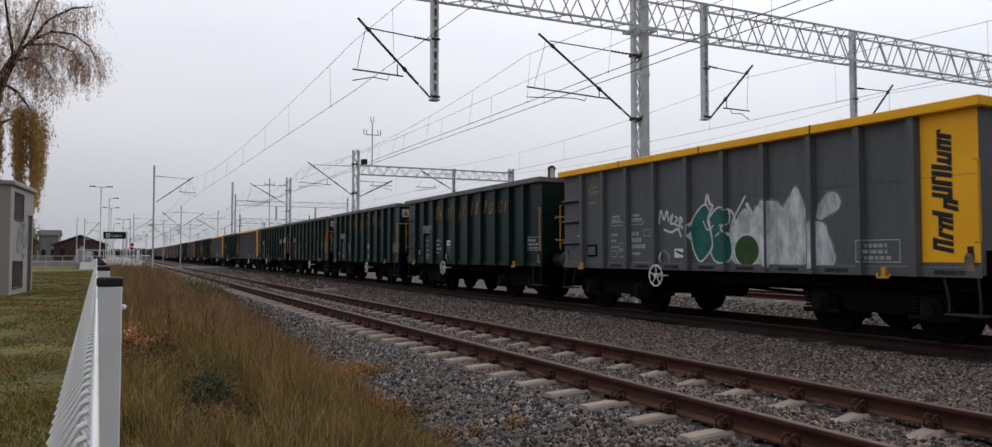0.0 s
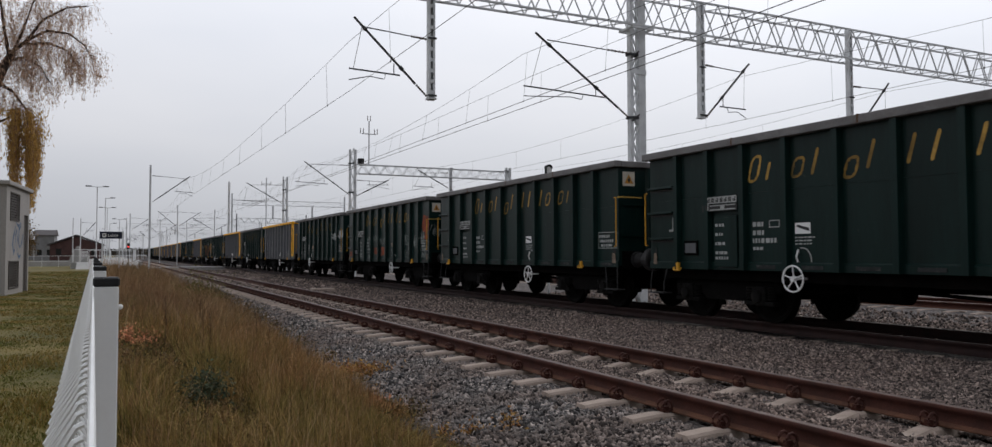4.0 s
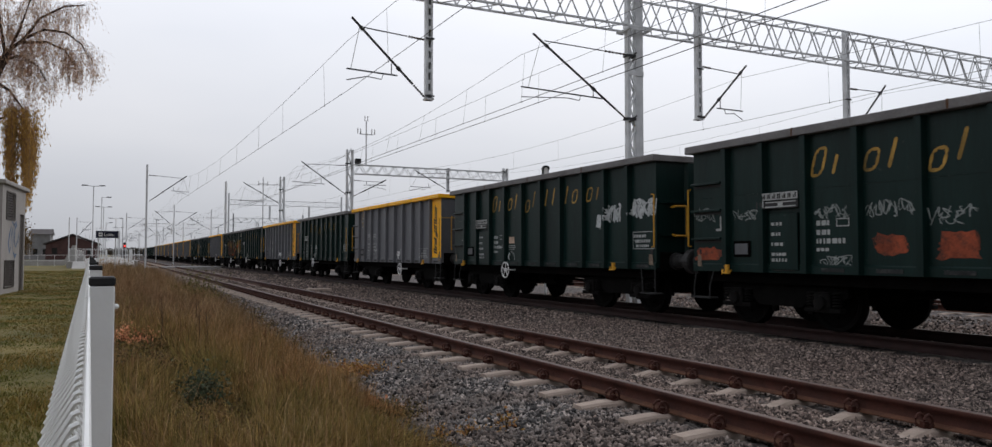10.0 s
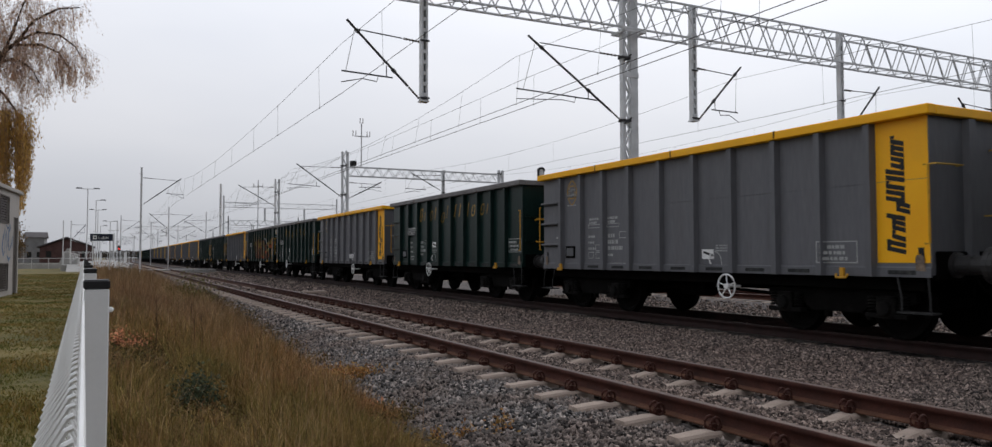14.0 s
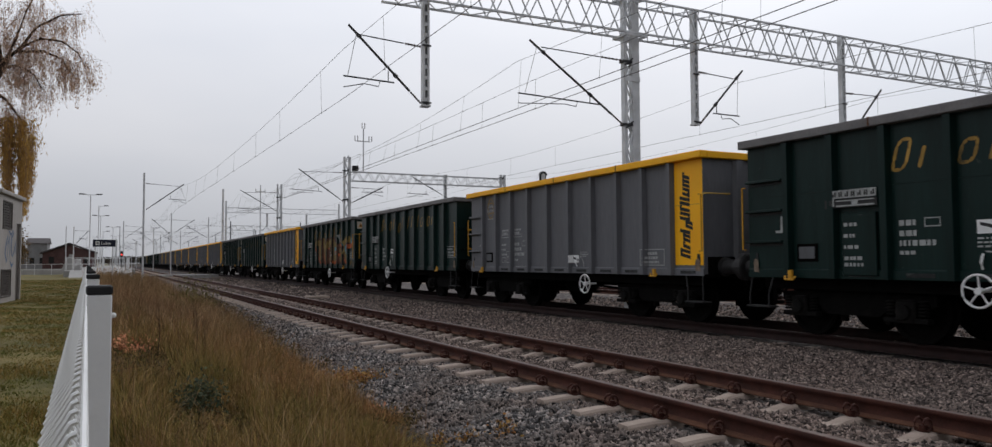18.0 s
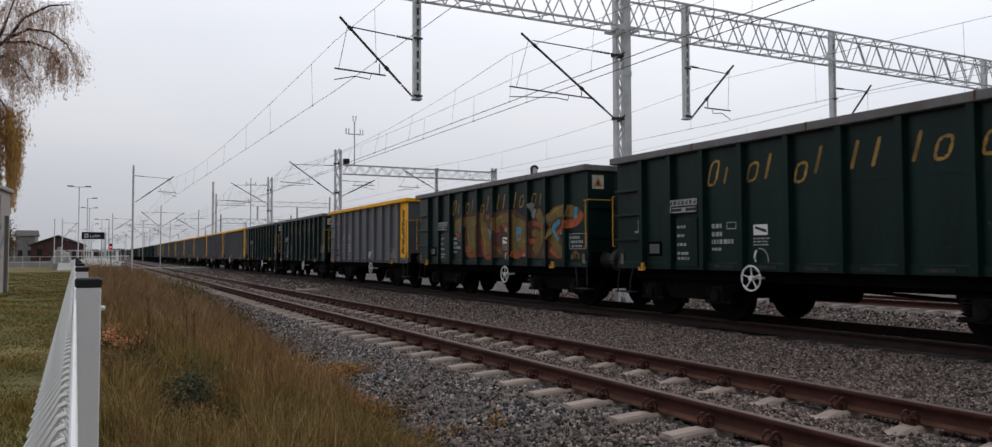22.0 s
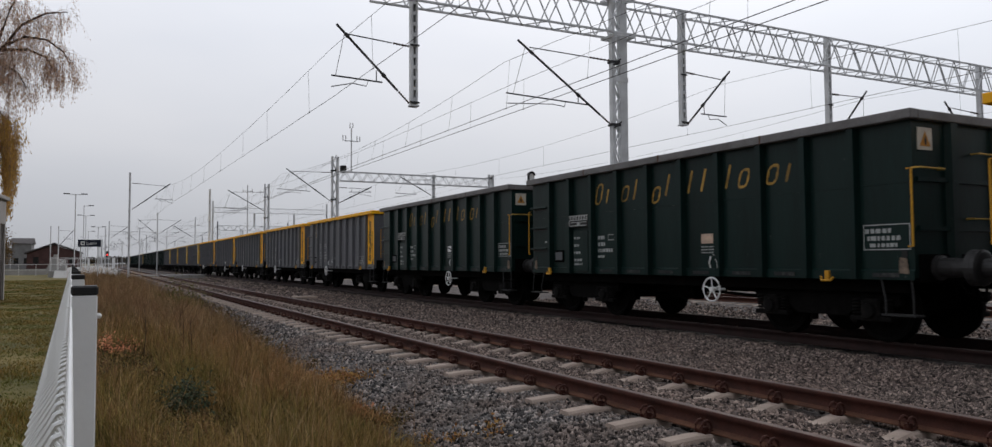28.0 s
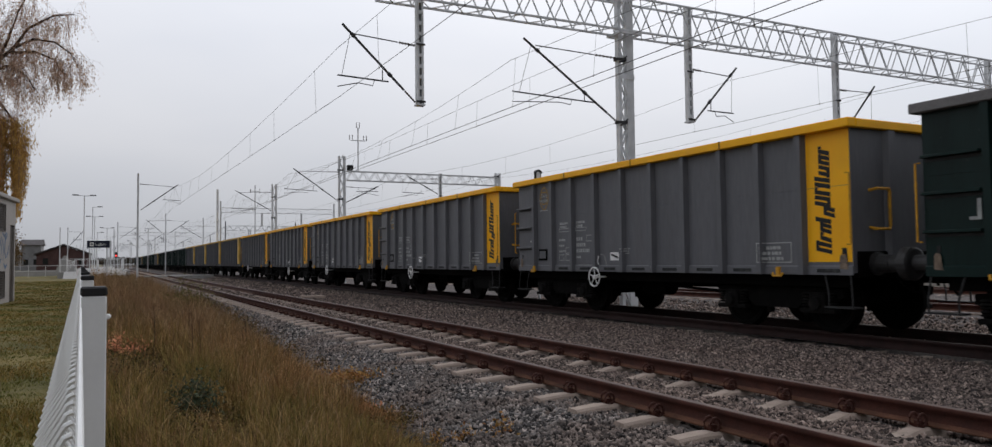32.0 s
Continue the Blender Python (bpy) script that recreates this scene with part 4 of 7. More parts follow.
        tube(bm, [(0.0, s * (HALF + 0.24), 0.99), (0.03, s * (HALF + 0.3), 0.8), (0.0, s * (HALF + 0.36), 0.74)], 0.022, 6)
        part("coupling", bm, IRON, wagon)
        bm = bmesh.new()
        tube(bm, [(-0.5, s * (HALF + 0.02), 0.9), (-0.52, s * (HALF + 0.18), 0.72), (-0.3, s * (HALF + 0.26), 0.62), (-0.12, s * (HALF + 0.2), 0.78)], 0.02, 6)
        part("brake_hose", bm, IRON, wagon)
        for x in (-1.33, 1.33):
            bm = bmesh.new()
            tube(bm, [(x, s * (HALF - 0.06), 0.95), (x * 1.02, s * (HALF - 0.02), 0.62), (x * 1.02, s * (HALF - 0.02), 0.44)], 0.014, 6)
            tube(bm, [(x, s * (HALF - 0.5), 0.92), (x * 1.02, s * (HALF - 0.42), 0.62), (x * 1.02, s * (HALF - 0.42), 0.44)], 0.014, 6)
            box(bm, *sorted((x * 0.9, x * 1.05)), *sorted((s * (HALF - 0.47), s * (HALF + 0.03))), 0.42, 0.445)
            part("step", bm, STEP_IRON, wagon, "worn grey steel step")
    # corner handrails
    for s in (-1, 1):
        for x in (-1.43, 1.43):
            bm = bmesh.new()
            y = s * (HALF + 0.045)
            tube(bm, [(x, s * (HALF - 0.02), 2.36), (x, y, 2.36), (x, y, 1.34), (x, s * (HALF - 0.02), 1.34)], 0.015, 6)
            part("handrail", bm, RAIL_YELLOW, wagon, "worn yellow grab rail")
    # frame below the floor, in iron whose colour holds the shade under the wagon
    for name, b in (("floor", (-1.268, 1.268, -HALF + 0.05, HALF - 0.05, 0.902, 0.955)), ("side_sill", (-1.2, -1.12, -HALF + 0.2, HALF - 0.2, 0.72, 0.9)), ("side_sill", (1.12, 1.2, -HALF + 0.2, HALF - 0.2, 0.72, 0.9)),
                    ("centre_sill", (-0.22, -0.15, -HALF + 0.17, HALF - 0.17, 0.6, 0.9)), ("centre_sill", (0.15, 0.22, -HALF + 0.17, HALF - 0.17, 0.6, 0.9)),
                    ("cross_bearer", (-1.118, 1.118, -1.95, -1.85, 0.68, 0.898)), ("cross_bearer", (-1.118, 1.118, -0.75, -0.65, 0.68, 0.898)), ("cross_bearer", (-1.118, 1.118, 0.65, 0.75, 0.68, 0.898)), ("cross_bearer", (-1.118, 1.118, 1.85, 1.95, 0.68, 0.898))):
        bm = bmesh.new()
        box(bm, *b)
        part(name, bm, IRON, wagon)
    # a bare, rust-stained patch with a dark slot above it at the lower corners of the sides
    for y, e in ((4.7, 4.81), (-4.86, -4.72)):
        bm = bmesh.new()
        painted(bm, [(y, 0.98), (y + 0.01, 1.17), (y + 0.04, 1.19), (e - 0.02, 1.2), (e, 1.15), (e, 0.99)], 0.026, 0.02)
        part("worn_corner", bm, WORN, wagon, "rusty worn paint")
        bm = bmesh.new()
        box(bm, -SHEET - 0.008, -SHEET - 0.001, y + 0.03, e - 0.03, 1.2, 1.29)
        part("corner_slot", bm, BLACK, wagon, "dark slot")
    for y in (-4.52, -2.8, -1.9, -0.95, 0.0, 0.97, 1.9, 2.8):
        bm = bmesh.new()
        box(bm, -SHEET - 0.032, -SHEET - 0.023, y - 0.2, y + 0.2, 0.935, 0.99)
        part("scuffed_strip", bm, SCUFF, wagon, "scuffed bare metal strip")
    bm = bmesh.new()
    lathe(bm, [(-0.4, 0.05), (-0.38, 0.19), (0.35, 0.19), (0.38, 0.05)], "y", (-0.6, 0.3, 0.62), 14)
    tube(bm, [(-0.6, 0.6, 0.62), (-0.5, 1.4, 0.55), (-0.4, 2.2, 0.55)], 0.03, 6)
    tube(bm, [(-0.6, -0.1, 0.62), (-0.5, -1.4, 0.55), (-0.4, -2.2, 0.55)], 0.03, 6)
    part("brake_cylinder", bm, IRON, wagon)
    for s in (-1, 1):
        for k, y in enumerate((-3.68, 3.95)):
            bm = bmesh.new()
            x = s * 1.45
            box(bm, *sorted((x, x + s * 0.05)), y - 0.035, y + 0.035, 0.88, 1.02, 0.006)
            tube(bm, [(x + s * 0.03, y - 0.1, 0.93), (x + s * 0.06, y - 0.08, 0.88), (x + s * 0.06, y + 0.08, 0.88), (x + s * 0.03, y + 0.1, 0.93)], 0.018, 6)
            part("rope_hook", bm, RAIL_YELLOW, wagon, "worn yellow rope hook")
    # rungs and lower boxes at the far end of each side
    for s in (-1, 1):
        for z in (1.47, 1.96, 2.44):
            bm = bmesh.new()
            box(bm, *sorted((s * (SHEET + 0.002), s * (SHEET + 0.1))), 4.16, HALF - 0.02, z - 0.02, z + 0.02, 0.006)
            part("rung", bm, paint, wagon)
            # flat black strip just below the rung, slightly proud of the side
            bm = bmesh.new()
            box(bm, *sorted((s * (SHEET + 0.001), s * (SHEET + 0.012))), 4.17, HALF - 0.03, z - 0.065, z - 0.024)
            part("rung_slot", bm, BLACK, wagon, "black strip under a rung")
        bm = bmesh.new()
        box(bm, *sorted((s * (SHEET + 0.002), s * (SHEET + 0.02))), 3.54, 3.92, 1.15, 1.42, 0.004)
        holder = part("label_holder", bm, IRON, wagon)
        bm = bmesh.new()
        box(bm, *sorted((s * (SHEET + 0.002), s * (SHEET + 0.02))), 4.19, 4.24, 1.6, 1.86)
        box(bm, *sorted((s * (SHEET + 0.002), s * (SHEET + 0.02))), 4.241, 4.34, 1.6, 1.64)
        part("number_plate_holder", bm, FADED_WHITE, wagon, "small pale bent plate")
        bm = bmesh.new()
        box(bm, *sorted((s * (SHEET + 0.021), s * (SHEET + 0.03))), 3.585, 3.875, 1.195, 1.375)
        part("label_card", bm, PALE_GREY, holder, "grimy grey label card")
    return wagon


def wheelset():
    bm = bmesh.new()
    tube(bm, [(-1.08, 0, 0), (1.08, 0, 0)], 0.08, 10)
    for s in (-1, 1):
        prof = [(0.685, 0.11), (0.69, 0.36), (0.68, 0.4), (0.68, 0.488), (0.71, 0.488), (0.725, 0.462), (0.815, 0.455), (0.815, 0.4), (0.77, 0.36), (0.775, 0.12), (0.86, 0.1)]
        lathe(bm, [(s * a, r) for a, r in prof], "x", (0, 0, 0), 28)
        for k in range(4):
            a = math.pi * k / 2
            box(bm, *sorted((s * 0.772, s * 0.79)), 0.24 * math.cos(a) - 0.03, 0.24 * math.cos(a) + 0.03, 0.24 * math.sin(a) - 0.03, 0.24 * math.sin(a) + 0.03)
    return bm


def bogie(parent, y, wheels, data):
    """Two axles 1.8 m apart in a cast frame; meshes are shared through data."""
    bg = share("bogie", data["frame"], parent, pose(0, y, 0)) if "frame" in data else None
    if bg is None:
        bm = bmesh.new()
        box(bm, -1.0, 1.0, -0.2, 0.2, 0.5, 0.72, 0.02)
        box(bm, -0.5, 0.5, -1.15, -1.05, 0.45, 0.6)
        box(bm, -0.5, 0.5, 1.05, 1.15, 0.45, 0.6)
        # bogie parts take the irons darkened for the shade below the floor
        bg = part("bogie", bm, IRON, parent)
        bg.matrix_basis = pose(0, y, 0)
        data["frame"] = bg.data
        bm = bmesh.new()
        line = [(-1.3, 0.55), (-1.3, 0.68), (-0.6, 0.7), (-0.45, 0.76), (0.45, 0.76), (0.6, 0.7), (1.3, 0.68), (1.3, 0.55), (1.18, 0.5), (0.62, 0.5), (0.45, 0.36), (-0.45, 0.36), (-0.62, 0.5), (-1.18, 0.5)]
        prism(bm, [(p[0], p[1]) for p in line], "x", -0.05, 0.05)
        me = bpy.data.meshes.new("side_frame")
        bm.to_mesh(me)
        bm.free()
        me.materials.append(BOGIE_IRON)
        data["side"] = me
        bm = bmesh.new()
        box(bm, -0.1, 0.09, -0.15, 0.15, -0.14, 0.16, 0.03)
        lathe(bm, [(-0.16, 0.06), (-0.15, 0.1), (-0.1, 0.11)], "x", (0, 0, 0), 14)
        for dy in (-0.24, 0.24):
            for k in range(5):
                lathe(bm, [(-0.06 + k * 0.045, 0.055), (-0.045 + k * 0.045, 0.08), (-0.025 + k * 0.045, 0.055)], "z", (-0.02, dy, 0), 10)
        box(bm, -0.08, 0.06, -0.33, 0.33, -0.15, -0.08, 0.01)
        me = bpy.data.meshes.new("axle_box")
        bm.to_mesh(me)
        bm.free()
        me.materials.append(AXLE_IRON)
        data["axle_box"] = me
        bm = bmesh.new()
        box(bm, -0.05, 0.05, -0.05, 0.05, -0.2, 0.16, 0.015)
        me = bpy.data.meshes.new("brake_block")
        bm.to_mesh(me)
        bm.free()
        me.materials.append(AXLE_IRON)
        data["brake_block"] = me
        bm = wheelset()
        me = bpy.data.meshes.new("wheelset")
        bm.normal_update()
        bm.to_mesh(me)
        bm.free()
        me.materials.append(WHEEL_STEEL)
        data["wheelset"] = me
    for s in (-1, 1):
        share("side_frame", data["side"], bg, pose(s * 1.0, 0, 0))
        for dy in (-0.9, 0.9):
            share("axle_box", data["axle_box"], bg, pose(s * 1.06, dy, 0.46, 0, 0, 180 if s > 0 else 0))
            share("brake_block", data["brake_block"], bg, pose(s * 0.75, dy * 0.42, 0.44))
    for dy in (-0.9, 0.9):
        wheels.append(share("wheelset", data["wheelset"], bg, pose(0, dy, 0.46)))
    return bg


def handwheel(parent, y, z):
    bm = bmesh.new()
    ring = [(0.0, 0.2 * math.cos(2 * math.pi * k / 20), 0.2 * math.sin(2 * math.pi * k / 20)) for k in range(21)]
    tube(bm, ring, 0.015, 6, caps=False)
    for k in range(5):
        a = 2 * math.pi * k / 5 + 0.3
        tube(bm, [(0.02, 0, 0), (0.0, 0.19 * math.cos(a), 0.19 * math.sin(a))], 0.011, 6)
    lathe(bm, [(-0.02, 0.045), (0.05, 0.045), (0.05, 0.02), (0.3, 0.02)], "x", (0, 0, 0), 10)
    ob = part("handbrake_wheel", bm, WHITE, parent, "white five-spoked handbrake wheel")
    ob.matrix_basis = pose(-1.5, y, z)


GOLD_PAINT = mat("matt_gold_spray", (0.17, 0.115, 0.03), 0.6, 0, 0.25, 4.0, 40, 0.0)
TEAL_PAINT = mat("teal_spray", (0.012, 0.12, 0.1), 0.6, 0, 0.3, 4.0, 40, 0.0)
BLUE_PAINT = mat("light_blue_spray", (0.06, 0.27, 0.36), 0.6, 0, 0.25, 4.0, 40, 0.0)
ORANGE_PAINT = mat("orange_spray", (0.26, 0.055, 0.022), 0.7, 0, 0.4, 5.0, 30, 0.0, dirt=(0.014, 0.022, 0.019), dirt_scale=6, dirt_amount=1.0)
WHITE_SPRAY = mat("thin_white_spray", (0.5, 0.52, 0.52), 0.7, 0, 0.3, 4.0, 25, 0.0, dirt=(0.1, 0.104, 0.11), dirt_scale=4.0, dirt_amount=0.85, streak=(1, 1, 0.6))
WHITE_LINE = mat("white_spray_line", (0.6, 0.61, 0.6), 0.7, 0, 0.25, 6.0, 25, 0.0)
PALE_SPRAY = mat("pale_grey_spray", (0.24, 0.26, 0.25), 0.7, 0, 0.3, 4.0, 40, 0.0)
MOSS_PAINT = mat("dark_green_spray", (0.03, 0.075, 0.018), 0.6, 0, 0.25, 5.0, 40, 0.0)
BRIGHT_ORANGE = mat("bright_orange_spray", (0.36, 0.085, 0.03), 0.7, 0, 0.35, 4.0, 30, 0.0)
BROWN_PAINT = mat("brown_spray", (0.1, 0.045, 0.03), 0.7, 0, 0.3, 5.0, 40, 0.0)
PLATE_BLACK = mat("black_plate", (0.02, 0.02, 0.02), 0.5, 0, 0.2, 5.0, 40, 0.0)


def green_marks(wagon, seed):
    """Painted word, stencils and plates on a green wagon."""
    r = random.Random(seed)
    bm = bmesh.new()
    tall = (1, 0, 0, 1, 0, 1, 1, 1, 1, 0, 0, 0)
    rings = (1, 0, 1, 0, 1, 0, 0, 0, 0, 1, 1, 0)
    ys = [b - d for b in (2.37, 1.45, 0.48, -0.48, -1.42, -2.37) for d in (0.08, 0.42)]
    for k, (y, t, ring) in enumerate(zip(ys, tall, rings)):
        slanted_mark(bm, y, 2.38 - (0.1 if k == 4 else 0), 0.19 if ring else 0.14, 0.4 if t else 0.28, 0.3, ring)
        part("painted_mark", bm, FADED_GOLD, wagon)
        bm = bmesh.new()
    bm.free()
    bm = bmesh.new()
    box(bm, -SHEET - 0.05, -SHEET - 0.002, 2.52, 3.08, 0.95, 1.84, 0.008)
    part("hatch_panel", bm, wagon.children[0].data.materials[0], wagon)
    bm = bmesh.new()
    box(bm, -SHEET - 0.095, -SHEET - 0.086, 2.46, 3.32, 1.92, 2.04)
    part("warning_board", bm, PLATE_BLACK, wagon, "black board with pale letter plates")
    bm = bmesh.new()
    for row, (y0, n, z0) in enumerate(((2.47, 7, 2.055), (3.16, 1, 1.94))):
        for k in range(n):
            box(bm, -SHEET - 0.1, -SHEET - 0.088, y0 + k * 0.105, y0 + k * 0.105 + 0.096, z0, z0 + 0.115)
    box(bm, -SHEET - 0.1, -SHEET - 0.0955, 2.5, 3.12, 1.935, 1.955)
    box(bm, -SHEET - 0.1, -SHEET - 0.0955, 2.5, 3.12, 2.01, 2.025)
    box(bm, -SHEET - 0.1, -SHEET - 0.0955, 2.76, 2.86, 1.956, 2.009)
    tagged(part("letter_plate", bm, FADED_WHITE, wagon), kind="stuff")
    bm = bmesh.new()
    for k in range(7):
        y = 2.47 + k * 0.105
        box(bm, -SHEET - 0.104, -SHEET - 0.101, y + 0.02, y + 0.045, 2.075, 2.15)
        box(bm, -SHEET - 0.104, -SHEET - 0.101, y + 0.055, y + 0.078, 2.075, 2.12 + 0.03 * (k % 2))
    box(bm, -SHEET - 0.104, -SHEET - 0.101, 3.18, 3.235, 1.96, 2.03)
    tagged(part("board_writing", bm, PLATE_BLACK, wagon), kind="stuff")
    bm = bmesh.new()
    text_bars(bm, 3.04, 1.7, 0.26, 3, 0.05, 0.16, seed, 0.054)
    text_bars(bm, 3.04, 1.22, 0.4, 2, 0.05, 0.09, seed + 1, 0.054)
    text_bars(bm, 2.2, 1.7, 0.34, 1, 0.075, 0.14, seed + 2)
    frame_bars(bm, 1.62, 1.84, 1.6, 1.72)
    text_bars(bm, 2.2, 1.56, 0.4, 1, 0.075, 0.14, seed + 3)
    text_bars(bm, 2.2, 1.43, 0.55, 1, 0.075, 0.14, seed + 4)
    text_bars(bm, 2.2, 1.29, 0.32, 1, 0.05, 0.14, seed + 5)
    text_bars(bm, -0.75, 1.02, 0.3, 1, 0.04, 0.1, seed + 7)
    text_bars(bm, -1.6, 1.02, 0.3, 1, 0.04, 0.1, seed + 8)
    text_bars(bm, 1.2, 1.02, 0.4, 1, 0.03, 0.1, seed + 9)
    frame_bars(bm, -4.88, -4.18, 1.3, 1.65, 0.014)
    text_bars(bm, -4.2, 1.59, 0.56, 1, 0.06, 0.1, seed + 10)
    text_bars(bm, -4.24, 1.49, 0.5, 1, 0.06, 0.1, seed + 11)
    text_bars(bm, -4.28, 1.39, 0.42, 1, 0.05, 0.1, seed + 12)
    tagged(part("stencilled_writing", bm, FADED_WHITE, wagon, "faded white stencilled bars"), kind="stuff")


def grey_marks(wagon, seed):
    """Yellow corner panel with dark marks, crest and stencils on a grey wagon."""
    bm = bmesh.new()
    painted(bm, [(-HALF + 0.012, 1.09), (-HALF + 0.012, TOP - 0.002), (-4.15, TOP - 0.002), (-4.15, 1.09)], 0.005, 0.01)
    part("yellow_panel", bm, YELLOW, wagon, "yellow painted corner panel")
    bm = bmesh.new()
    z = 1.2
    tall = (1, 0, 0, 1, 0, 1, 1, 1, 1, 0, 0, 0)
    width = (0.15, 0.11, 0.14, 0.07, 0.14, 0.15, 0.1, 0.07, 0.07, 0.15, 0.14, 0.1)
    for k, (t, w) in enumerate(zip(tall, width)):
        h = 0.28 if t else 0.2
        lean = 0.06
        y0 = -4.58 + (-0.07 if k == 4 else 0)
        a, b = y0, y0 + h
        if w > 0.12:
            for u in (0.0, w - 0.062):
                painted(bm, [(a, z + u), (a, z + u + 0.062), (b, z + u + 0.062 + lean), (b, z + u + lean)], 0.009, 0.02)
            painted(bm, [(a, z), (a, z + w), (a + 0.06, z + w), (a + 0.06, z)] if k % 2 else [(b - 0.06, z + lean), (b - 0.06, z + w + lean), (b, z + w + lean), (b, z + lean)], 0.009, 0.02)
        else:
            painted(bm, [(a, z), (a, z + 0.066), (b, z + 0.066 + lean), (b, z + lean)], 0.009, 0.02)
            if w > 0.08:
                painted(bm, [(b - 0.06, z + 0.06 + lean), (b - 0.06, z + w + lean), (b, z + w + lean), (b, z + 0.06 + lean)], 0.009, 0.02)
        z += w + 0.014
        part("word_mark", bm, BLACK, wagon)
        bm = bmesh.new()
    rect(bm, -4.84, -4.79, 1.11, 1.2, 0.009)
    part("latch", bm, BLACK, wagon)
    bm = bmesh.new()
    for w, u in ((0.03, 0), (0.03, 0.14)):
        stroke(bm, [(3.66, 2.92 - u), (3.82 - u * 0.4, 2.78), (3.84 - u * 0.4, 2.55), (3.66, 2.36 + u), (3.48 + u * 0.4, 2.55), (3.5 + u * 0.4, 2.78), (3.66, 2.92 - u)], w)
    crest = part("oval_crest", bm, FADED_GOLD, wagon, "faded golden oval crest")
    for word, y, z, size in (("Zero", 3.8, 2.66, 0.14), ("Injuries", 3.88, 2.54, 0.14)):
        ob = share("crest_writing", written(word, size, FADED_WHITE), crest, Matrix(((0, 0, -1, -SHEET - 0.012), (-1, 0, 0, y), (0, 1, 0, z), (0, 0, 0, 1))), "white words")
    bm = bmesh.new()
    text_bars(bm, 3.86, 2.36, 0.4, 1, 0.025, 0.11, seed)
    for y, w in ((3.0, 0.46), (2.3, 0.44)):
        frame_bars(bm, y - w, y, 1.8, 1.88)
        text_bars(bm, y - 0.04, 2.02, w - 0.06, 2, 0.05, 0.08, seed + int(y * 10))
    text_bars(bm, 3.0, 1.64, 0.28, 3, 0.05, 0.13, seed + 1)
    frame_bars(bm, 2.55, 2.72, 1.3, 1.44)
    frame_bars(bm, 2.8, 3.0, 1.14, 1.28)
    frame_bars(bm, 2.54, 2.72, 1.14, 1.28)
    text_bars(bm, 2.26, 1.66, 0.3, 1, 0.08, 0.14, seed + 2)
    frame_bars(bm, 1.62, 1.86, 1.56, 1.7)
    text_bars(bm, 2.26, 1.53, 0.4, 1, 0.08, 0.14, seed + 3)
    text_bars(bm, 2.26, 1.4, 0.58, 1, 0.08, 0.14, seed + 4)
    text_bars(bm, 2.26, 1.24, 0.3, 1, 0.05, 0.14, seed + 5)
    text_bars(bm, 2.2, 1.05, 0.8, 1, 0.04, 0.14, seed + 6)
    frame_bars(bm, -3.83, -3.2, 1.08, 1.4, 0.016)
    text_bars(bm, -3.26, 1.34, 0.5, 3, 0.05, 0.085, seed + 8)
    for y in (-0.5, -1.6, -2.6):
        text_bars(bm, y, 1.02, 0.3, 1, 0.035, 0.1, seed + 9)
    tagged(part("stencilled_writing", bm, FADED_WHITE, wagon, "faded white stencilled bars"), kind="stuff")


def brake_marks(wagon, hw, grey, worn):
    """The data plate, its small print and the brake lever with its painted arc, beside the handwheel."""
    if grey:
        y, z = (hw - 0.52, 1.22) if hw > 0 else (hw + 0.62, 1.22)
    else:
        y, z = (hw - 0.06, 1.57) if hw > 0 else (hw + 0.26, 1.55)
    bm = bmesh.new()
    rect(bm, y - 0.15, y + 0.15, z - 0.085, z + 0.085)
    part("data_plate", bm, TAN_PLATE if worn else WHITE, wagon, "stained tan data plate" if worn else "white data plate")
    if not worn:
        bm = bmesh.new()
        painted(bm, [(y - 0.13, z - 0.05), (y + 0.11, z + 0.02), (y + 0.11, z + 0.06), (y - 0.13, z + 0.0)], 0.008)
        part("data_plate_mark", bm, PLATE_BLACK, wagon)
    bm = bmesh.new()
    if grey:
        text_bars(bm, y - 0.2, z + 0.16, 0.4, 3, 0.022, 0.045, int(hw * 100) + 7)
    else:
        text_bars(bm, y + 0.15, z - 0.13, 0.42, 3, 0.022, 0.05, int(hw * 100) + 6)
    a = hw + 0.02 if hw > 0 else y - 0.1
    stroke(bm, [(a - 0.02, 1.27), (a - 0.14, 1.25), (a - 0.22, 1.16), (a - 0.24, 1.04)], 0.018)
    tagged(part("small_print", bm, FADED_WHITE, wagon, "faded white small print"), kind="stuff")
    bm = bmesh.new()
    tube(bm, [(-SHEET - 0.03, a, 1.05), (-SHEET - 0.06, a, 1.13), (-SHEET - 0.03, a - 0.01, 1.24)], 0.016, 6)
    part("brake_lever", bm, WHITE, wagon, "short white brake lever")


TAN_PLATE = mat("stained_tan_plate", (0.5, 0.36, 0.27), 0.7, 0, 0.3, 8.0, 50, 0.0)


def end_handle(wagon):
    """The bent grab handle on the end that leads."""
    bm = bmesh.new()
    y = -HALF - 0.12
    tube(bm, [(-0.96, -HALF, 2.12), (-0.96, y, 2.14), (-0.7, y, 2.14), (-0.68, y, 2.1), (-0.68, y, 1.6), (-0.7, y, 1.56), (-0.96, y, 1.56), (-0.96, -HALF, 1.58)], 0.024, 6)
    part("end_handle", bm, RAIL_YELLOW, wagon, "worn yellow bent grab handle")


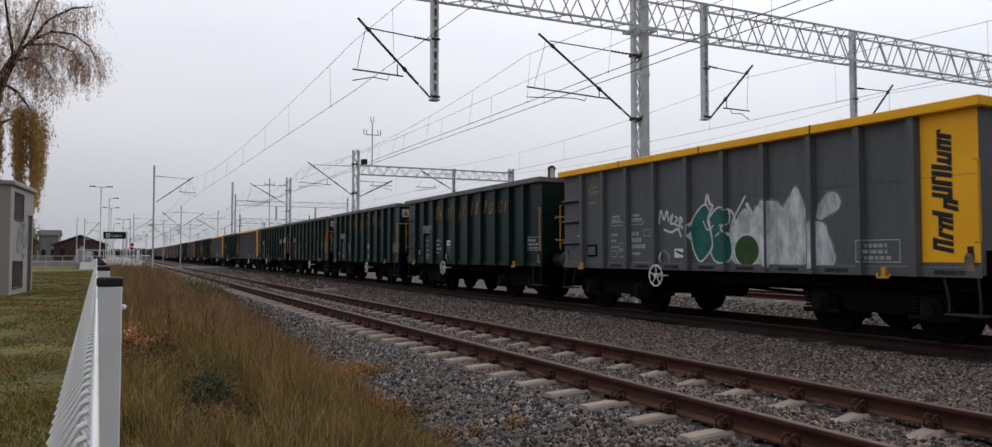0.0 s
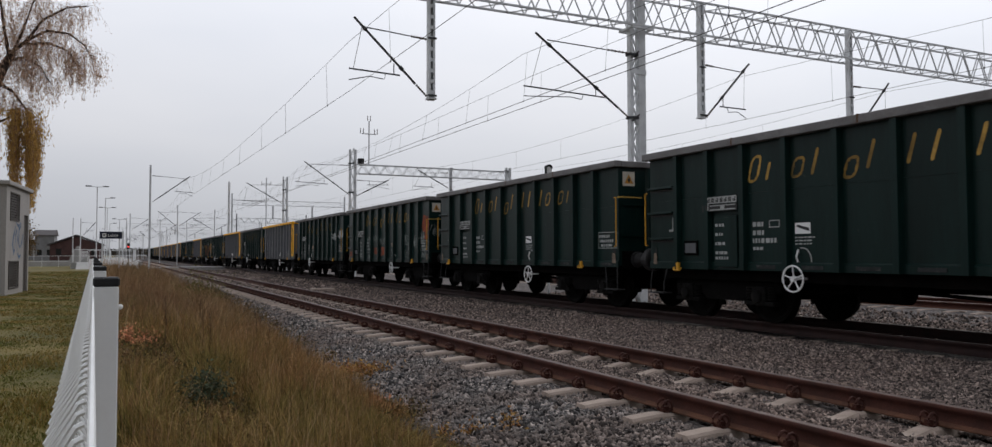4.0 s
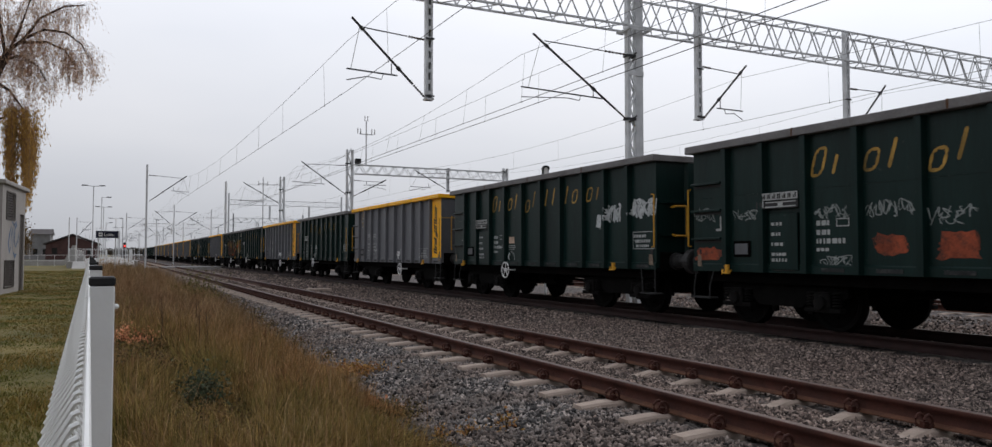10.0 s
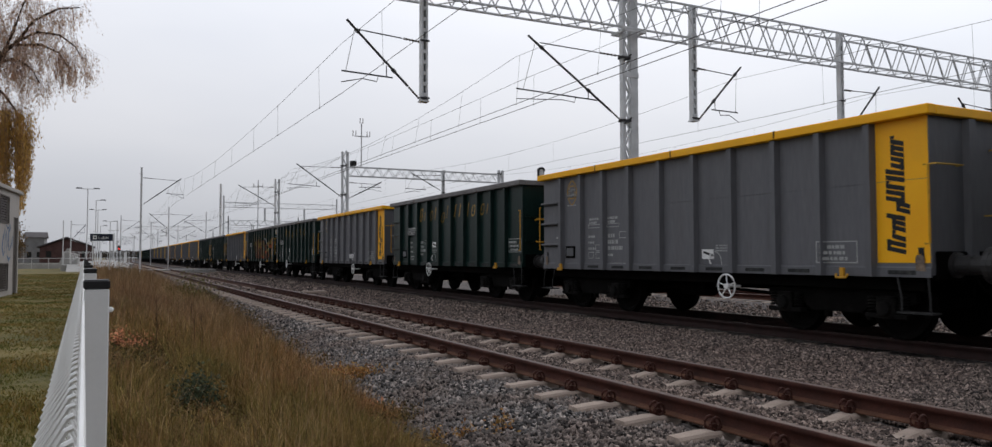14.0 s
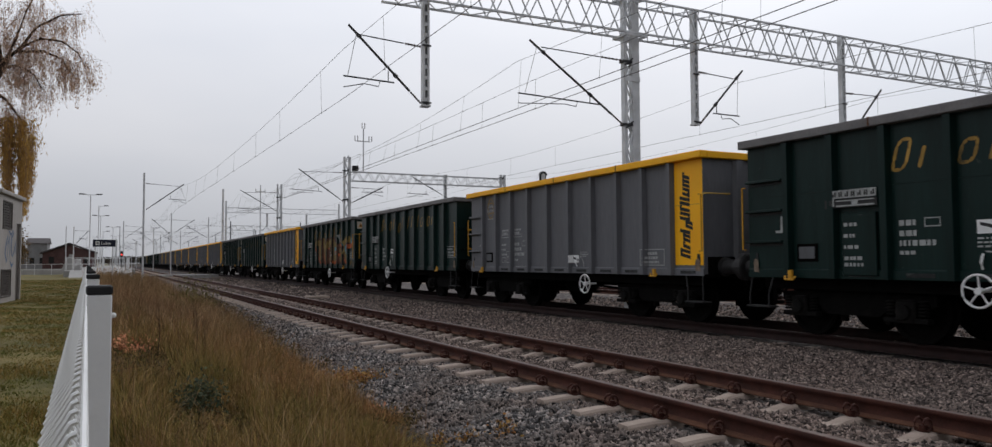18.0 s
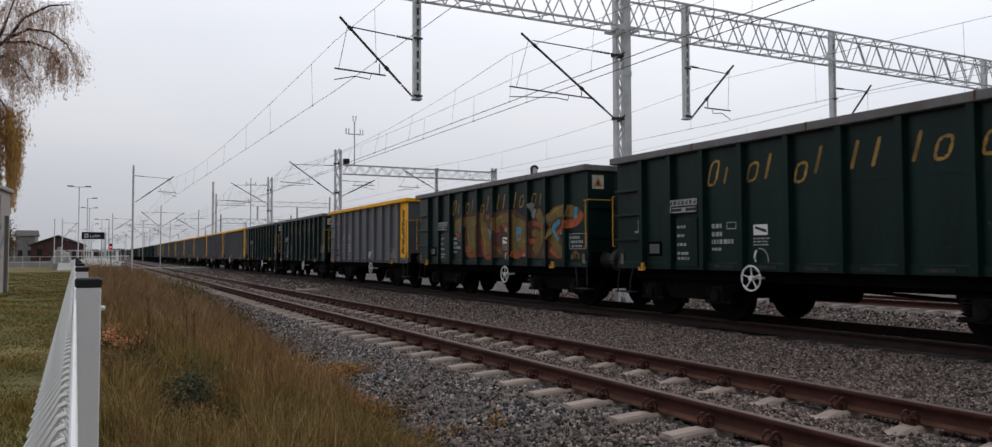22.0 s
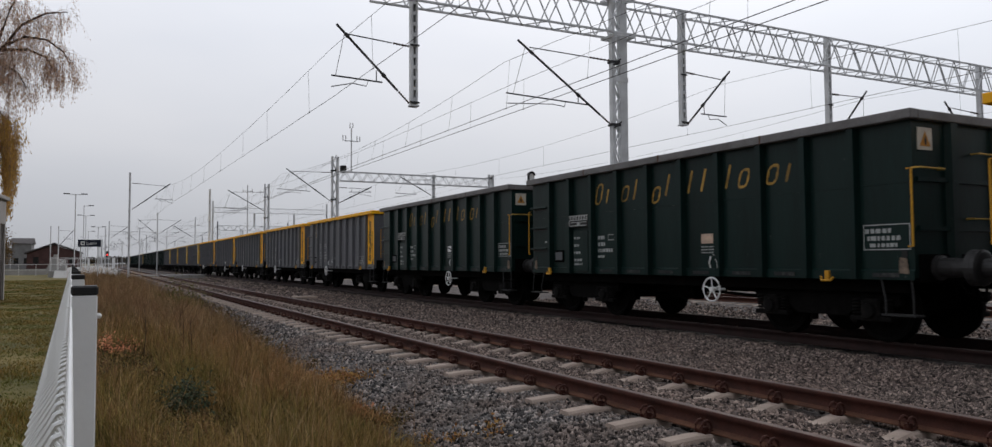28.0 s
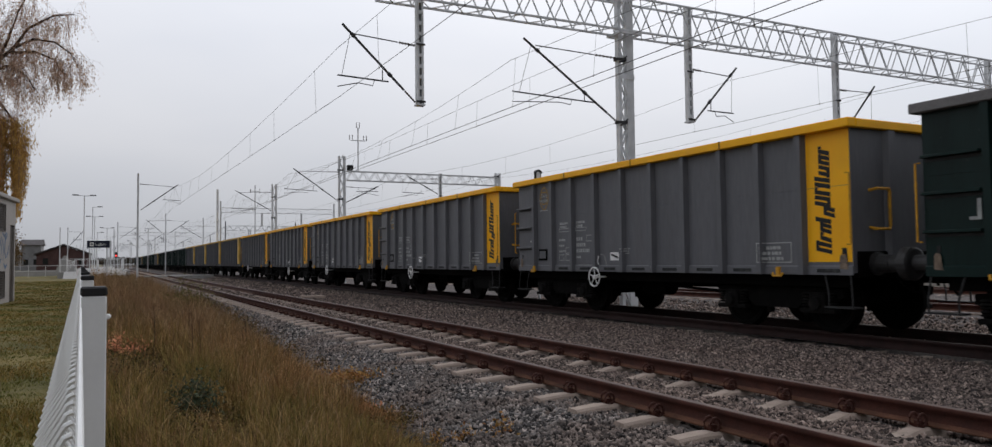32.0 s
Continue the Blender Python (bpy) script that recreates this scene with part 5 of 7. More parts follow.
def end_rail(wagon):
    """A level grab rail high on the leading end, in place of the bent handle."""
    for x0, x1, z, name in ((-1.36, -0.8, 2.37, "end_rail"), (-0.05, 0.75, 2.62, "end_rail"), (-0.2, 0.75, 1.72, "end_rail")):
        bm = bmesh.new()
        y = -HALF - 0.1
        tube(bm, [(x0, -HALF, z), (x0, y, z), (x1, y, z), (x1, -HALF, z)], 0.013, 6)
        part(name, bm, DULL_YELLOW, wagon, "thin pale yellow grab rail")


def warning_plate(wagon):
    bm = bmesh.new()
    box(bm, -1.22, -0.92, -HALF - 0.012, -HALF + 0.004, 2.62, 2.92)
    plate = part("warning_plate", bm, PLATE_CREAM, wagon, "pale square warning plate")
    bm = bmesh.new()
    prism(bm, [(-1.18, 2.67), (-0.96, 2.67), (-1.07, 2.87)], "y", -HALF - 0.018, -HALF - 0.013)
    part("warning_triangle", bm, TRIANGLE_ORANGE, plate, "orange warning triangle")
    bm = bmesh.new()
    prism(bm, [(-1.085, 2.69), (-1.055, 2.69), (-1.045, 2.75), (-1.07, 2.8), (-1.1, 2.75)], "y", -HALF - 0.024, -HALF - 0.019)
    part("triangle_mark", bm, PLATE_BLACK, plate)


PLATE_CREAM = mat("cream_enamel_plate", (0.55, 0.5, 0.42), 0.5, 0, 0.15, 6.0, 50, 0.0)
TRIANGLE_ORANGE = mat("orange_enamel", (0.5, 0.22, 0.03), 0.5, 0, 0.15, 6.0, 50, 0.0)


def thin(name, colour, lo, hi, scale):
    """A thinly sprayed coat: the paint below shows through in soft streaks."""
    m = mat(name, colour, 0.7, 0, 0.18, 4.0, 25, 0.0)
    n, l = m.node_tree.nodes, m.node_tree.links
    tc = n.new("ShaderNodeTexCoord")
    mp = n.new("ShaderNodeMapping")
    mp.inputs["Rotation"].default_value = (0.5, 0, 0)
    mp.inputs["Scale"].default_value = (1, 1.8, 0.7)
    l.new(tc.outputs["Object"], mp.inputs["Vector"])
    cloud = n.new("ShaderNodeTexNoise")
    cloud.inputs["Scale"].default_value = scale
    cloud.inputs["Detail"].default_value = 5
    cloud.inputs["Roughness"].default_value = 0.6
    l.new(mp.outputs[0], cloud.inputs["Vector"])
    cover = n.new("ShaderNodeMapRange")
    cover.inputs[1].default_value = 0.35
    cover.inputs[2].default_value = 0.65
    cover.inputs[3].default_value = lo
    cover.inputs[4].default_value = hi
    l.new(cloud.outputs[0], cover.inputs[0])
    l.new(cover.outputs[0], n["Principled BSDF"].inputs["Alpha"])
    return m


COAT = thin("thin_white_coat", (0.66, 0.69, 0.69), 0.42, 1.0, 3.5)
MIST = thin("white_overspray", (0.5, 0.52, 0.52), 0.15, 0.5, 5.0)


def rounded(shape, grow=0.0):
    """A closed outline smoothed through its points, pushed outwards by grow."""
    n = len(shape)
    cy, cz = sum(p[0] for p in shape) / n, sum(p[1] for p in shape) / n
    out = []
    for i in range(n):
        p0, p1, p2, p3 = (Vector(shape[(i + k) % n]) for k in (-1, 0, 1, 2))
        for t in (0, 0.25, 0.5, 0.75):
            q = 0.5 * ((2 * p1) + (p2 - p0) * t + (2 * p0 - 5 * p1 + 4 * p2 - p3) * t * t + (3 * p1 - p0 - 3 * p2 + p3) * t ** 3)
            d = q - Vector((cy, cz))
            q = q + d.normalized() * grow
            out.append((q.x, q.y))
    return out


def graffiti_teal(wagon):
    """Sprayed teal, dark green and white letters on a grey wagon."""
    letters = ([(-0.64, 1.09), (-0.6, 1.52), (-0.7, 1.73), (-0.93, 1.97), (-1.11, 1.83), (-1.21, 1.62), (-1.3, 1.4), (-1.36, 1.0), (-1.04, 0.99)],
               [(-1.1, 1.79), (-1.2, 1.97), (-1.38, 2.06), (-1.61, 2.05), (-1.78, 1.93), (-1.86, 1.75), (-2.0, 1.29), (-2.0, 0.97), (-1.47, 0.98), (-1.33, 1.3), (-1.22, 1.5)],
               [(-1.7, 1.6), (-1.78, 1.91), (-1.92, 2.1), (-2.03, 2.25), (-2.12, 2.17), (-2.21, 1.96), (-2.28, 1.7), (-2.27, 1.44), (-2.24, 1.14), (-2.16, 0.97), (-1.82, 0.98), (-1.76, 1.29)],
               [(-2.22, 1.6), (-2.32, 1.67), (-2.5, 1.69), (-2.61, 1.61), (-2.66, 1.46), (-2.74, 1.28), (-2.78, 1.1), (-2.67, 0.98), (-2.48, 1.01), (-2.32, 0.98), (-2.25, 1.14)],
               [(-2.44, 1.76), (-2.49, 1.91), (-2.57, 2.03), (-2.68, 2.11), (-2.81, 2.1), (-2.88, 1.99), (-2.86, 1.88), (-2.77, 1.82), (-2.62, 1.77), (-2.52, 1.71)])
    for k, shape in enumerate(letters):
        bm = bmesh.new()
        painted(bm, rounded(shape, 0.035), 0.003 + 0.0004 * k)
        part("graffiti_mist", bm, MIST, wagon, "faint white overspray")
        bm = bmesh.new()
        painted(bm, rounded(shape), 0.0055 + 0.0004 * k)
        part("graffiti_white", bm, COAT, wagon, "thin white sprayed letter")
    left = [(0.44, 1.68), (0.35, 1.86), (0.16, 2.04), (0.01, 2.09), (-0.1, 1.95), (-0.04, 1.8), (-0.16, 1.38), (0.06, 1.11), (0.21, 1.09), (0.36, 1.32)]
    right = [(-0.07, 1.84), (-0.24, 1.99), (-0.41, 2.03), (-0.57, 1.95), (-0.59, 1.77), (-0.48, 1.65), (-0.61, 1.48), (-0.66, 1.26), (-0.58, 1.09), (-0.41, 1.04), (-0.22, 1.08), (-0.11, 1.24), (-0.16, 1.38)]
    for shape, off in ((left, 0.009), (right, 0.0095)):
        bm = bmesh.new()
        painted(bm, rounded(shape), off)
        part("graffiti_teal", bm, TEAL_PAINT, wagon, "teal sprayed graffiti shape")
    bm = bmesh.new()
    painted(bm, oval(-0.99, 1.26, 0.28, 0.26), 0.0105)
    part("graffiti_disc", bm, MOSS_PAINT, wagon, "dark green sprayed disc")
    bm = bmesh.new()
    for line, w in ((left + left[:1], 0.035), (right + right[:1], 0.035), ([(0.08, 1.8), (-0.04, 1.63), (-0.2, 1.72)], 0.028), ([(-0.23, 1.51), (-0.37, 1.61), (-0.47, 1.72)], 0.028), (oval(-0.99, 1.26, 0.29, 0.27) + [(-0.7, 1.26)], 0.03),
                    ([(0.02, 2.07), (-0.03, 2.27), (-0.1, 2.1), (-0.17, 2.06), (-0.1, 1.93)], 0.055), ([(-0.59, 1.52), (-0.67, 1.77), (-0.83, 1.99), (-0.98, 2.19)], 0.04), ([(-0.99, 2.06), (-1.06, 1.96), (-1.13, 1.85)], 0.07), ([(-0.55, 1.98), (-0.68, 1.9), (-0.72, 1.72), (-0.62, 1.6)], 0.045)):
        stroke(bm, line, w, 0.0125)
    part("graffiti_outline", bm, WHITE_LINE, wagon, "white sprayed outlines")
    bm = bmesh.new()
    for line in ([(1.36, 1.78), (1.3, 2.05), (1.2, 1.86), (1.12, 2.04), (1.06, 1.8)], [(1.04, 1.86), (0.94, 1.96), (1.0, 1.78), (0.9, 1.8)], [(0.88, 1.92), (0.8, 1.86), (0.9, 1.78), (0.78, 1.74)], [(0.76, 1.68), (0.72, 1.9), (0.66, 1.82), (0.74, 1.78), (0.64, 1.66)], [(1.22, 1.68), (0.98, 1.62), (0.8, 1.68), (0.7, 1.52)]):
        stroke(bm, line, 0.045)
    part("graffiti_tag", bm, WHITE_LINE, wagon, "white sprayed tag")


def oval(y, z, a, b, n=14):
    return [(y + a * math.cos(2 * math.pi * k / n), z + b * math.sin(2 * math.pi * k / n)) for k in range(n)]


def graffiti_gold(wagon):
    """Broad gold letterforms edged with blue, orange and brown on a green wagon."""
    bm = bmesh.new()
    painted(bm, [(2.2, 1.96), (2.16, 2.28), (1.5, 2.36), (0.3, 2.36), (-0.2, 2.28), (-0.85, 2.36), (-1.6, 2.34), (-2.2, 2.1), (-2.45, 2.0), (-2.75, 2.32), (-3.15, 2.0), (-3.45, 2.28), (-3.96, 2.31), (-4.55, 2.24), (-4.74, 2.1), (-4.5, 1.84), (-4.0, 1.8), (-3.72, 1.72), (-4.03, 1.3), (-3.95, 1.08), (-2.5, 1.1), (-1.5, 1.12), (-0.3, 1.1), (0.4, 1.12), (1.3, 1.14), (1.5, 1.5), (1.9, 1.74)], 0.003)
    part("graffiti_shadow", bm, BROWN_PAINT, wagon, "dark brown sprayed ground")
    bm = bmesh.new()
    for line, w in (([(1.28, 1.42), (1.1, 1.16), (0.55, 1.2)], 0.12), ([(2.1, 1.9), (1.95, 1.76), (1.78, 1.8)], 0.1), ([(0.34, 1.6), (0.05, 1.12), (-0.3, 1.14)], 0.1), ([(-1.4, 1.24), (-1.75, 1.14), (-2.2, 1.34)], 0.14),
                    ([(-0.3, 1.74), (-0.55, 1.8), (-0.8, 1.84)], 0.09), ([(-2.55, 1.96), (-2.95, 1.86), (-3.0, 1.76)], 0.12), ([(-2.4, 1.5), (-2.75, 1.52), (-2.92, 1.62)], 0.13), ([(-3.35, 1.32), (-3.7, 1.16), (-3.98, 1.22)], 0.14),
                    ([(-3.98, 1.86), (-4.38, 1.89), (-4.6, 1.98), (-4.72, 2.1)], 0.19), ([(-0.95, 1.94), (-1.3, 1.92), (-1.42, 1.86)], 0.1), ([(-3.62, 1.66), (-3.8, 1.72), (-3.92, 1.82)], 0.1)):
        stroke(bm, line, w, 0.005)
        part("graffiti_orange", bm, BRIGHT_ORANGE, wagon, "orange sprayed edge")
        bm = bmesh.new()
    for line, w in (([(0.62, 1.9), (0.56, 1.6), (0.6, 1.3)], 0.12), ([(1.86, 1.98), (1.74, 1.92), (1.7, 1.82)], 0.14), ([(-0.08, 1.86), (-0.34, 1.56), (-0.42, 1.3)], 0.13), ([(-3.78, 1.96), (-3.5, 1.78), (-3.72, 1.5)], 0.13), ([(-4.47, 2.24), (-4.44, 1.99)], 0.14),
                    ([(-3.12, 2.1), (-3.22, 1.96), (-3.36, 2.06)], 0.12), ([(-3.02, 1.3), (-3.18, 1.14)], 0.13)):
        stroke(bm, line, w, 0.007)
        part("graffiti_blue", bm, BLUE_PAINT, wagon, "light blue sprayed edge")
        bm = bmesh.new()
    for shape in ([(2.13, 2.02), (2.08, 2.2), (1.59, 2.27), (0.18, 2.26), (0.14, 2.04), (0.67, 1.98), (0.61, 1.39), (0.75, 1.24), (1.14, 1.25), (1.19, 1.39), (1.27, 1.98), (1.71, 2.02), (1.82, 1.86), (2.06, 1.9)],
                  [(0.4, 2.04), (0.02, 2.07), (-0.22, 1.61), (-0.3, 1.22), (0.03, 1.17), (0.24, 1.62)], oval(-0.07, 2.2, 0.13, 0.075),
                  [(-0.38, 1.78), (-0.47, 2.15), (-0.88, 2.27), (-1.53, 2.26), (-1.73, 2.08), (-1.46, 1.99), (-0.99, 2.01), (-0.72, 1.88)],
                  [(-1.44, 2.1), (-1.78, 2.12), (-2.21, 2.0), (-2.36, 1.69), (-2.2, 1.4), (-1.76, 1.2), (-1.4, 1.26)], oval(-2.66, 1.7, 0.19, 0.1)):
        painted(bm, shape, 0.009)
        part("graffiti_gold", bm, GOLD_PAINT, wagon, "matt gold sprayed shape")
        bm = bmesh.new()
    for line in ([(-2.76, 2.22), (-3.1, 1.9), (-3.45, 1.55), (-3.72, 1.3), (-3.94, 1.22)], [(-2.62, 1.22), (-2.95, 1.6), (-3.3, 1.96), (-3.56, 2.14), (-3.96, 2.19), (-4.4, 2.14)]):
        stroke(bm, line, 0.27, 0.009)
        part("graffiti_gold", bm, GOLD_PAINT, wagon, "matt gold sprayed stroke")
        bm = bmesh.new()
    painted(bm, [(-1.7, 1.9), (-1.97, 1.84), (-1.92, 1.56), (-1.7, 1.5)], 0.011)
    part("graffiti_counter", bm, BLUE_PAINT, wagon, "light blue sprayed counter")
    bm = bmesh.new()
    painted(bm, [(-1.78, 1.72), (-1.92, 1.7), (-1.88, 1.58), (-1.76, 1.55)], 0.013)
    part("graffiti_counter", bm, BRIGHT_ORANGE, wagon)
    bm = bmesh.new()
    for line in ([(1.22, 1.9), (1.14, 1.6), (1.1, 1.34)], [(0.33, 1.96), (0.16, 1.6), (0.06, 1.26)], [(-0.45, 1.9), (-0.6, 2.1), (-0.95, 2.2)], [(-2.12, 1.96), (-2.26, 1.7), (-2.1, 1.46)], [(-3.4, 2.12), (-3.7, 2.24), (-4.1, 2.27)]):
        stroke(bm, line, 0.02, 0.012)
    part("graffiti_highlight", bm, DULL_YELLOW, wagon, "thin yellow sprayed highlights")
    bm = bmesh.new()
    for line, w in (([(-2.48, 2.46), (-2.52, 2.25), (-2.6, 2.08)], 0.15), ([(-2.66, 2.3), (-2.6, 2.16)], 0.1), ([(-3.8, 1.66), (-3.96, 1.78)], 0.1), ([(-1.05, 1.86), (-1.3, 1.78)], 0.12), ([(-2.0, 1.16), (-2.3, 1.2)], 0.08)):
        stroke(bm, line, w, 0.004)
    part("graffiti_haze", bm, PALE_SPRAY, wagon, "pale sprayed patches")
    bm = bmesh.new()
    scribble(bm, -4.2, 1.16, 0.36, 0.2, 31, 0.03)
    scribble(bm, -0.62, 1.3, 0.24, 0.2, 32, 0.03)
    part("graffiti_tag", bm, FADED_GOLD, wagon)


def graffiti_tags(wagon):
    """Thin pale tags and orange patches scattered along a green wagon."""
    bm = bmesh.new()
    for k, (y, z, w, h) in enumerate(((4.9, 1.9, 0.5, 0.3), (3.9, 1.85, 0.5, 0.2), (2.23, 1.82, 0.6, 0.26), (1.3, 1.83, 0.7, 0.24), (0.37, 1.7, 0.56, 0.26), (-2.5, 1.66, 0.45, 0.45), (-2.55, 1.2, 0.45, 0.3), (-3.08, 1.45, 0.16, 0.8), (-3.42, 1.62, 0.4, 0.5), (-4.14, 1.75, 0.4, 0.5), (-4.2, 1.15, 0.7, 0.2), (2.1, 1.1, 0.5, 0.16))):
        scribble(bm, y, z, w, h, 100 + k, 0.018)
    tagged(part("graffiti_tag", bm, PALE_SPRAY, wagon, "thin pale sprayed tags"), kind="stuff")
    bm = bmesh.new()
    for k, (y, z, w, h) in enumerate(((1.25, 1.33, 0.55, 0.26), (0.33, 1.3, 0.6, 0.3), (-4.3, 2.2, 0.62, 0.5), (-4.45, 1.78, 0.4, 0.15), (4.9, 1.2, 0.7, 0.2))):
        r = random.Random(200 + k)
        ring = []
        for j in range(26):
            a = 2 * math.pi * j / 26
            reach = r.uniform(0.72, 1.12) / max(abs(math.cos(a)), abs(math.sin(a)), 0.75)
            ring.append((y - w / 2 + 0.5 * w * reach * math.cos(a), z + 0.62 * h * reach * math.sin(a)))
        painted(bm, ring, 0.003, 0.02)
        part("graffiti_patch", bm, ORANGE_PAINT, wagon, "faded orange sprayed patch")
        bm = bmesh.new()
    bm.free()
    bm = bmesh.new()
    r = random.Random(5)
    for k in range(7):
        x = -1.25 + 0.06 * k
        tube(bm, [(x + r.uniform(-0.05, 0.05), -HALF - 0.008, 1.75 + r.uniform(0, 0.5)) for _ in range(4)], 0.008, 4)
    part("graffiti_end_tag", bm, PALE_SPRAY, wagon)


def graffiti_white(wagon):
    bm = bmesh.new()
    for k, (y, z, w, h) in enumerate(((-3.25, 2.05, 0.5, 0.4), (-4.15, 2.12, 0.75, 0.38), (-2.92, 1.9, 0.1, 0.3))):
        scribble(bm, y, z, w, h, 300 + k, 0.05)
        scribble(bm, y, z, w, h, 310 + k, 0.03)
    tagged(part("graffiti_white", bm, WHITE_SPRAY, wagon, "white sprayed graffiti strokes"), kind="stuff")


GEAR = {}
WAGONS = []
WHEELS = []
GREY_ONES = {0, 5, 7, 10, 13, 14, 15, 16, 17, 18, 19, 20, 21, 27, 33}
HANDWHEELS = {0: 1.27, 1: 1.22, 2: -1.25, 3: -1.43, 4: 1.2, 5: -1.4, 6: 1.07, 7: -1.3, 8: 1.15, 9: -1.35, 10: -1.32, 11: -1.35, 12: -1.3, 13: 1.34, 14: 1.4}
shells = {"pale": wagon_shell(PALE_GREY, YELLOW), "green": wagon_shell(GREEN, CAP_GREY), "grey": wagon_shell(GREY, YELLOW)}
green_marks(shells["green"], 11)
grey_marks(shells["grey"], 23)
grey_marks(shells["pale"], 57)
NEAR_WAGONS = 18
unused = dict(shells)
for i in range(NEAR_WAGONS):
    colour = "pale" if i == 0 else "grey" if i in GREY_ONES else "green"
    if colour in unused:
        wagon = unused.pop(colour)
    else:
        wagon = copy_thing(shells[colour], Matrix.Identity(4))
        for o in list(wagon.children):
            if o.name.startswith(("bogie", "handbrake", "graffiti", "warning_pl", "warning_tr")):
                for c in list(o.children):
                    bpy.data.objects.remove(c)
                bpy.data.objects.remove(o)
    WAGONS.append((i, wagon))
for i, wagon in WAGONS:
    rolling = []
    bogie(wagon, -3.2, rolling, GEAR)
    bogie(wagon, 3.2, rolling, GEAR)
    WHEELS.extend(rolling)
    hw = HANDWHEELS.get(i, 1.5 if i % 2 else -1.2)
    handwheel(wagon, hw, 0.79 if hw > 0 else 0.68)
    brake_marks(wagon, hw, i in GREY_ONES, i in (3, 4, 11))
    if i in (2, 3, 9, 11, 12):
        warning_plate(wagon)
    if i in (2, 3, 5, 7, 9, 10, 11, 12):
        end_rail(wagon)
    else:
        end_handle(wagon)
    extra = ""
    if i == 0:
        graffiti_teal(wagon)
        extra = " with teal and white graffiti"
    elif i == 9:
        graffiti_gold(wagon)
        extra = " with gold graffiti"
    elif i == 3:
        graffiti_tags(wagon)
        extra = " covered in thin pale tags"
    elif i == 4:
        graffiti_white(wagon)
        extra = " with white spray strokes"
    if i in GREY_ONES:
        tagged(wagon, ("grey open wagon" if extra else "grey open goods wagon, yellow top rail and panel") + extra, "wagon", "wagons of the train")
    else:
        tagged(wagon, ("dark green open wagon" if extra else "dark green steel open goods wagon on rails") + extra, "wagon", "wagons of the train")


# wagons that stay far up the line, of fewer parts
def far_wagon(paint, cap_paint, grey):
    wagon = empty("open_wagon")
    bm = bmesh.new()
    box(bm, -SHEET, SHEET, -HALF, HALF, 0.9, TOP + 0.02)
    part("body", bm, paint, wagon)
    bm = bmesh.new()
    for y in RIBS:
        box(bm, -RIB_FRONT, -SHEET - 0.001, y - RIB_HALF, y + RIB_HALF, 0.9, TOP)
    part("ribs", bm, paint, wagon)
    bm = bmesh.new()
    box(bm, -1.46, 1.46, -HALF - 0.05, HALF + 0.05, TOP + 0.021, TOP + 0.13)
    part("top_rail", bm, cap_paint, wagon)
    bm = bmesh.new()
    for y in (-3.2, 3.2):
        box(bm, -1.05, 1.05, y - 1.3, y + 1.3, 0.4, 0.75)
    box(bm, -1.2, 1.2, -HALF, HALF, 0.7, 0.899)
    for x in (-0.875, 0.875):
        tube(bm, [(x, -5.42, 1.06), (x, 5.42, 1.06)], 0.15, 8)
    part("underframe", bm, IRON, wagon)
    for y in (-4.1, -2.3, 2.3, 4.1):
        bm = bmesh.new()
        for s in (-1, 1):
            lathe(bm, [(s * 0.69, 0.46), (s * 0.82, 0.46)], "x", (0, 0, 0), 12)
        tube(bm, [(-0.7, 0, 0), (0.7, 0, 0)], 0.08, 6)
        part("wheelset", bm, WHEEL_STEEL, wagon).matrix_basis = pose(0, y, 0.46)
    bm = bmesh.new()
    # the panel's yellow is muted in its colour to stand for distance haze
    if grey:
        box(bm, -RIB_FRONT - 0.006, -SHEET - 0.002, -HALF + 0.02, -4.15, 1.09, TOP - 0.01)
        part("yellow_panel", bm, DULL_YELLOW, wagon)
    else:
        box(bm, -SHEET - 0.006, -SHEET - 0.002, -4.78, -4.2, 1.32, 1.6)
        part("pale_plate", bm, PALE_SPRAY, wagon)
    return wagon


far_kinds = {}
for i in range(NEAR_WAGONS, 42):
    grey = i in GREY_ONES
    if grey not in far_kinds:
        # top rails of the grey ones take the haze-muted yellow too
        far_kinds[grey] = far_wagon(GREY if grey else GREEN, DULL_YELLOW if grey else CAP_GREY, grey)
        wagon = far_kinds[grey]
        tagged(wagon, "grey open wagon with yellow end panel" if grey else "dark green open goods wagon on rails", "wagon", "wagons of the train")
    else:
        wagon = copy_thing(far_kinds[grey], Matrix.Identity(4))
    WAGONS.append((i, wagon))


def line_at(s):
    """The track's centre line: straight, then a wide bend to the right past 260 m."""
    if s < 260:
        return pose(TRACK_X, s, 0)
    a = (s - 260) / 1100
    return pose(TRACK_X + 1100 * (1 - math.cos(a)), 260 + 1100 * math.sin(a), 0, 0, 0, -math.degrees(a))


def travel(t):
    """How far up the line the far end of the first wagon is at t seconds."""
    return 15.9 - 3.472 * t - 0.02896 * t * t


def motions():
    for i, wagon in WAGONS:
        walk(wagon, [(t, line_at(travel(t) + PITCH * i - LEAD)) for t in [k * 0.8 for k in range(41)]])
    turns = [(k * 0.1, math.degrees((travel(0) - travel(k * 0.1)) / 0.46)) for k in range(321)]
    for wheel in WHEELS:
        at = wheel.matrix_basis.translation.copy()
        walk(wheel, [(t, pose(at.x, at.y, at.z, a)) for t, a in turns])


# ---- overhead line: gantries, masts, cantilevers and wires ----
INSULATOR = mat("brown_insulator", (0.05, 0.028, 0.02), 0.35, 0, 0.2, 8, 40, 0.0)
DARK_MAST = mat("old_dark_mast_paint", (0.1, 0.1, 0.105), 0.7, 0.1, 0.2, 3, 40, 0.1)


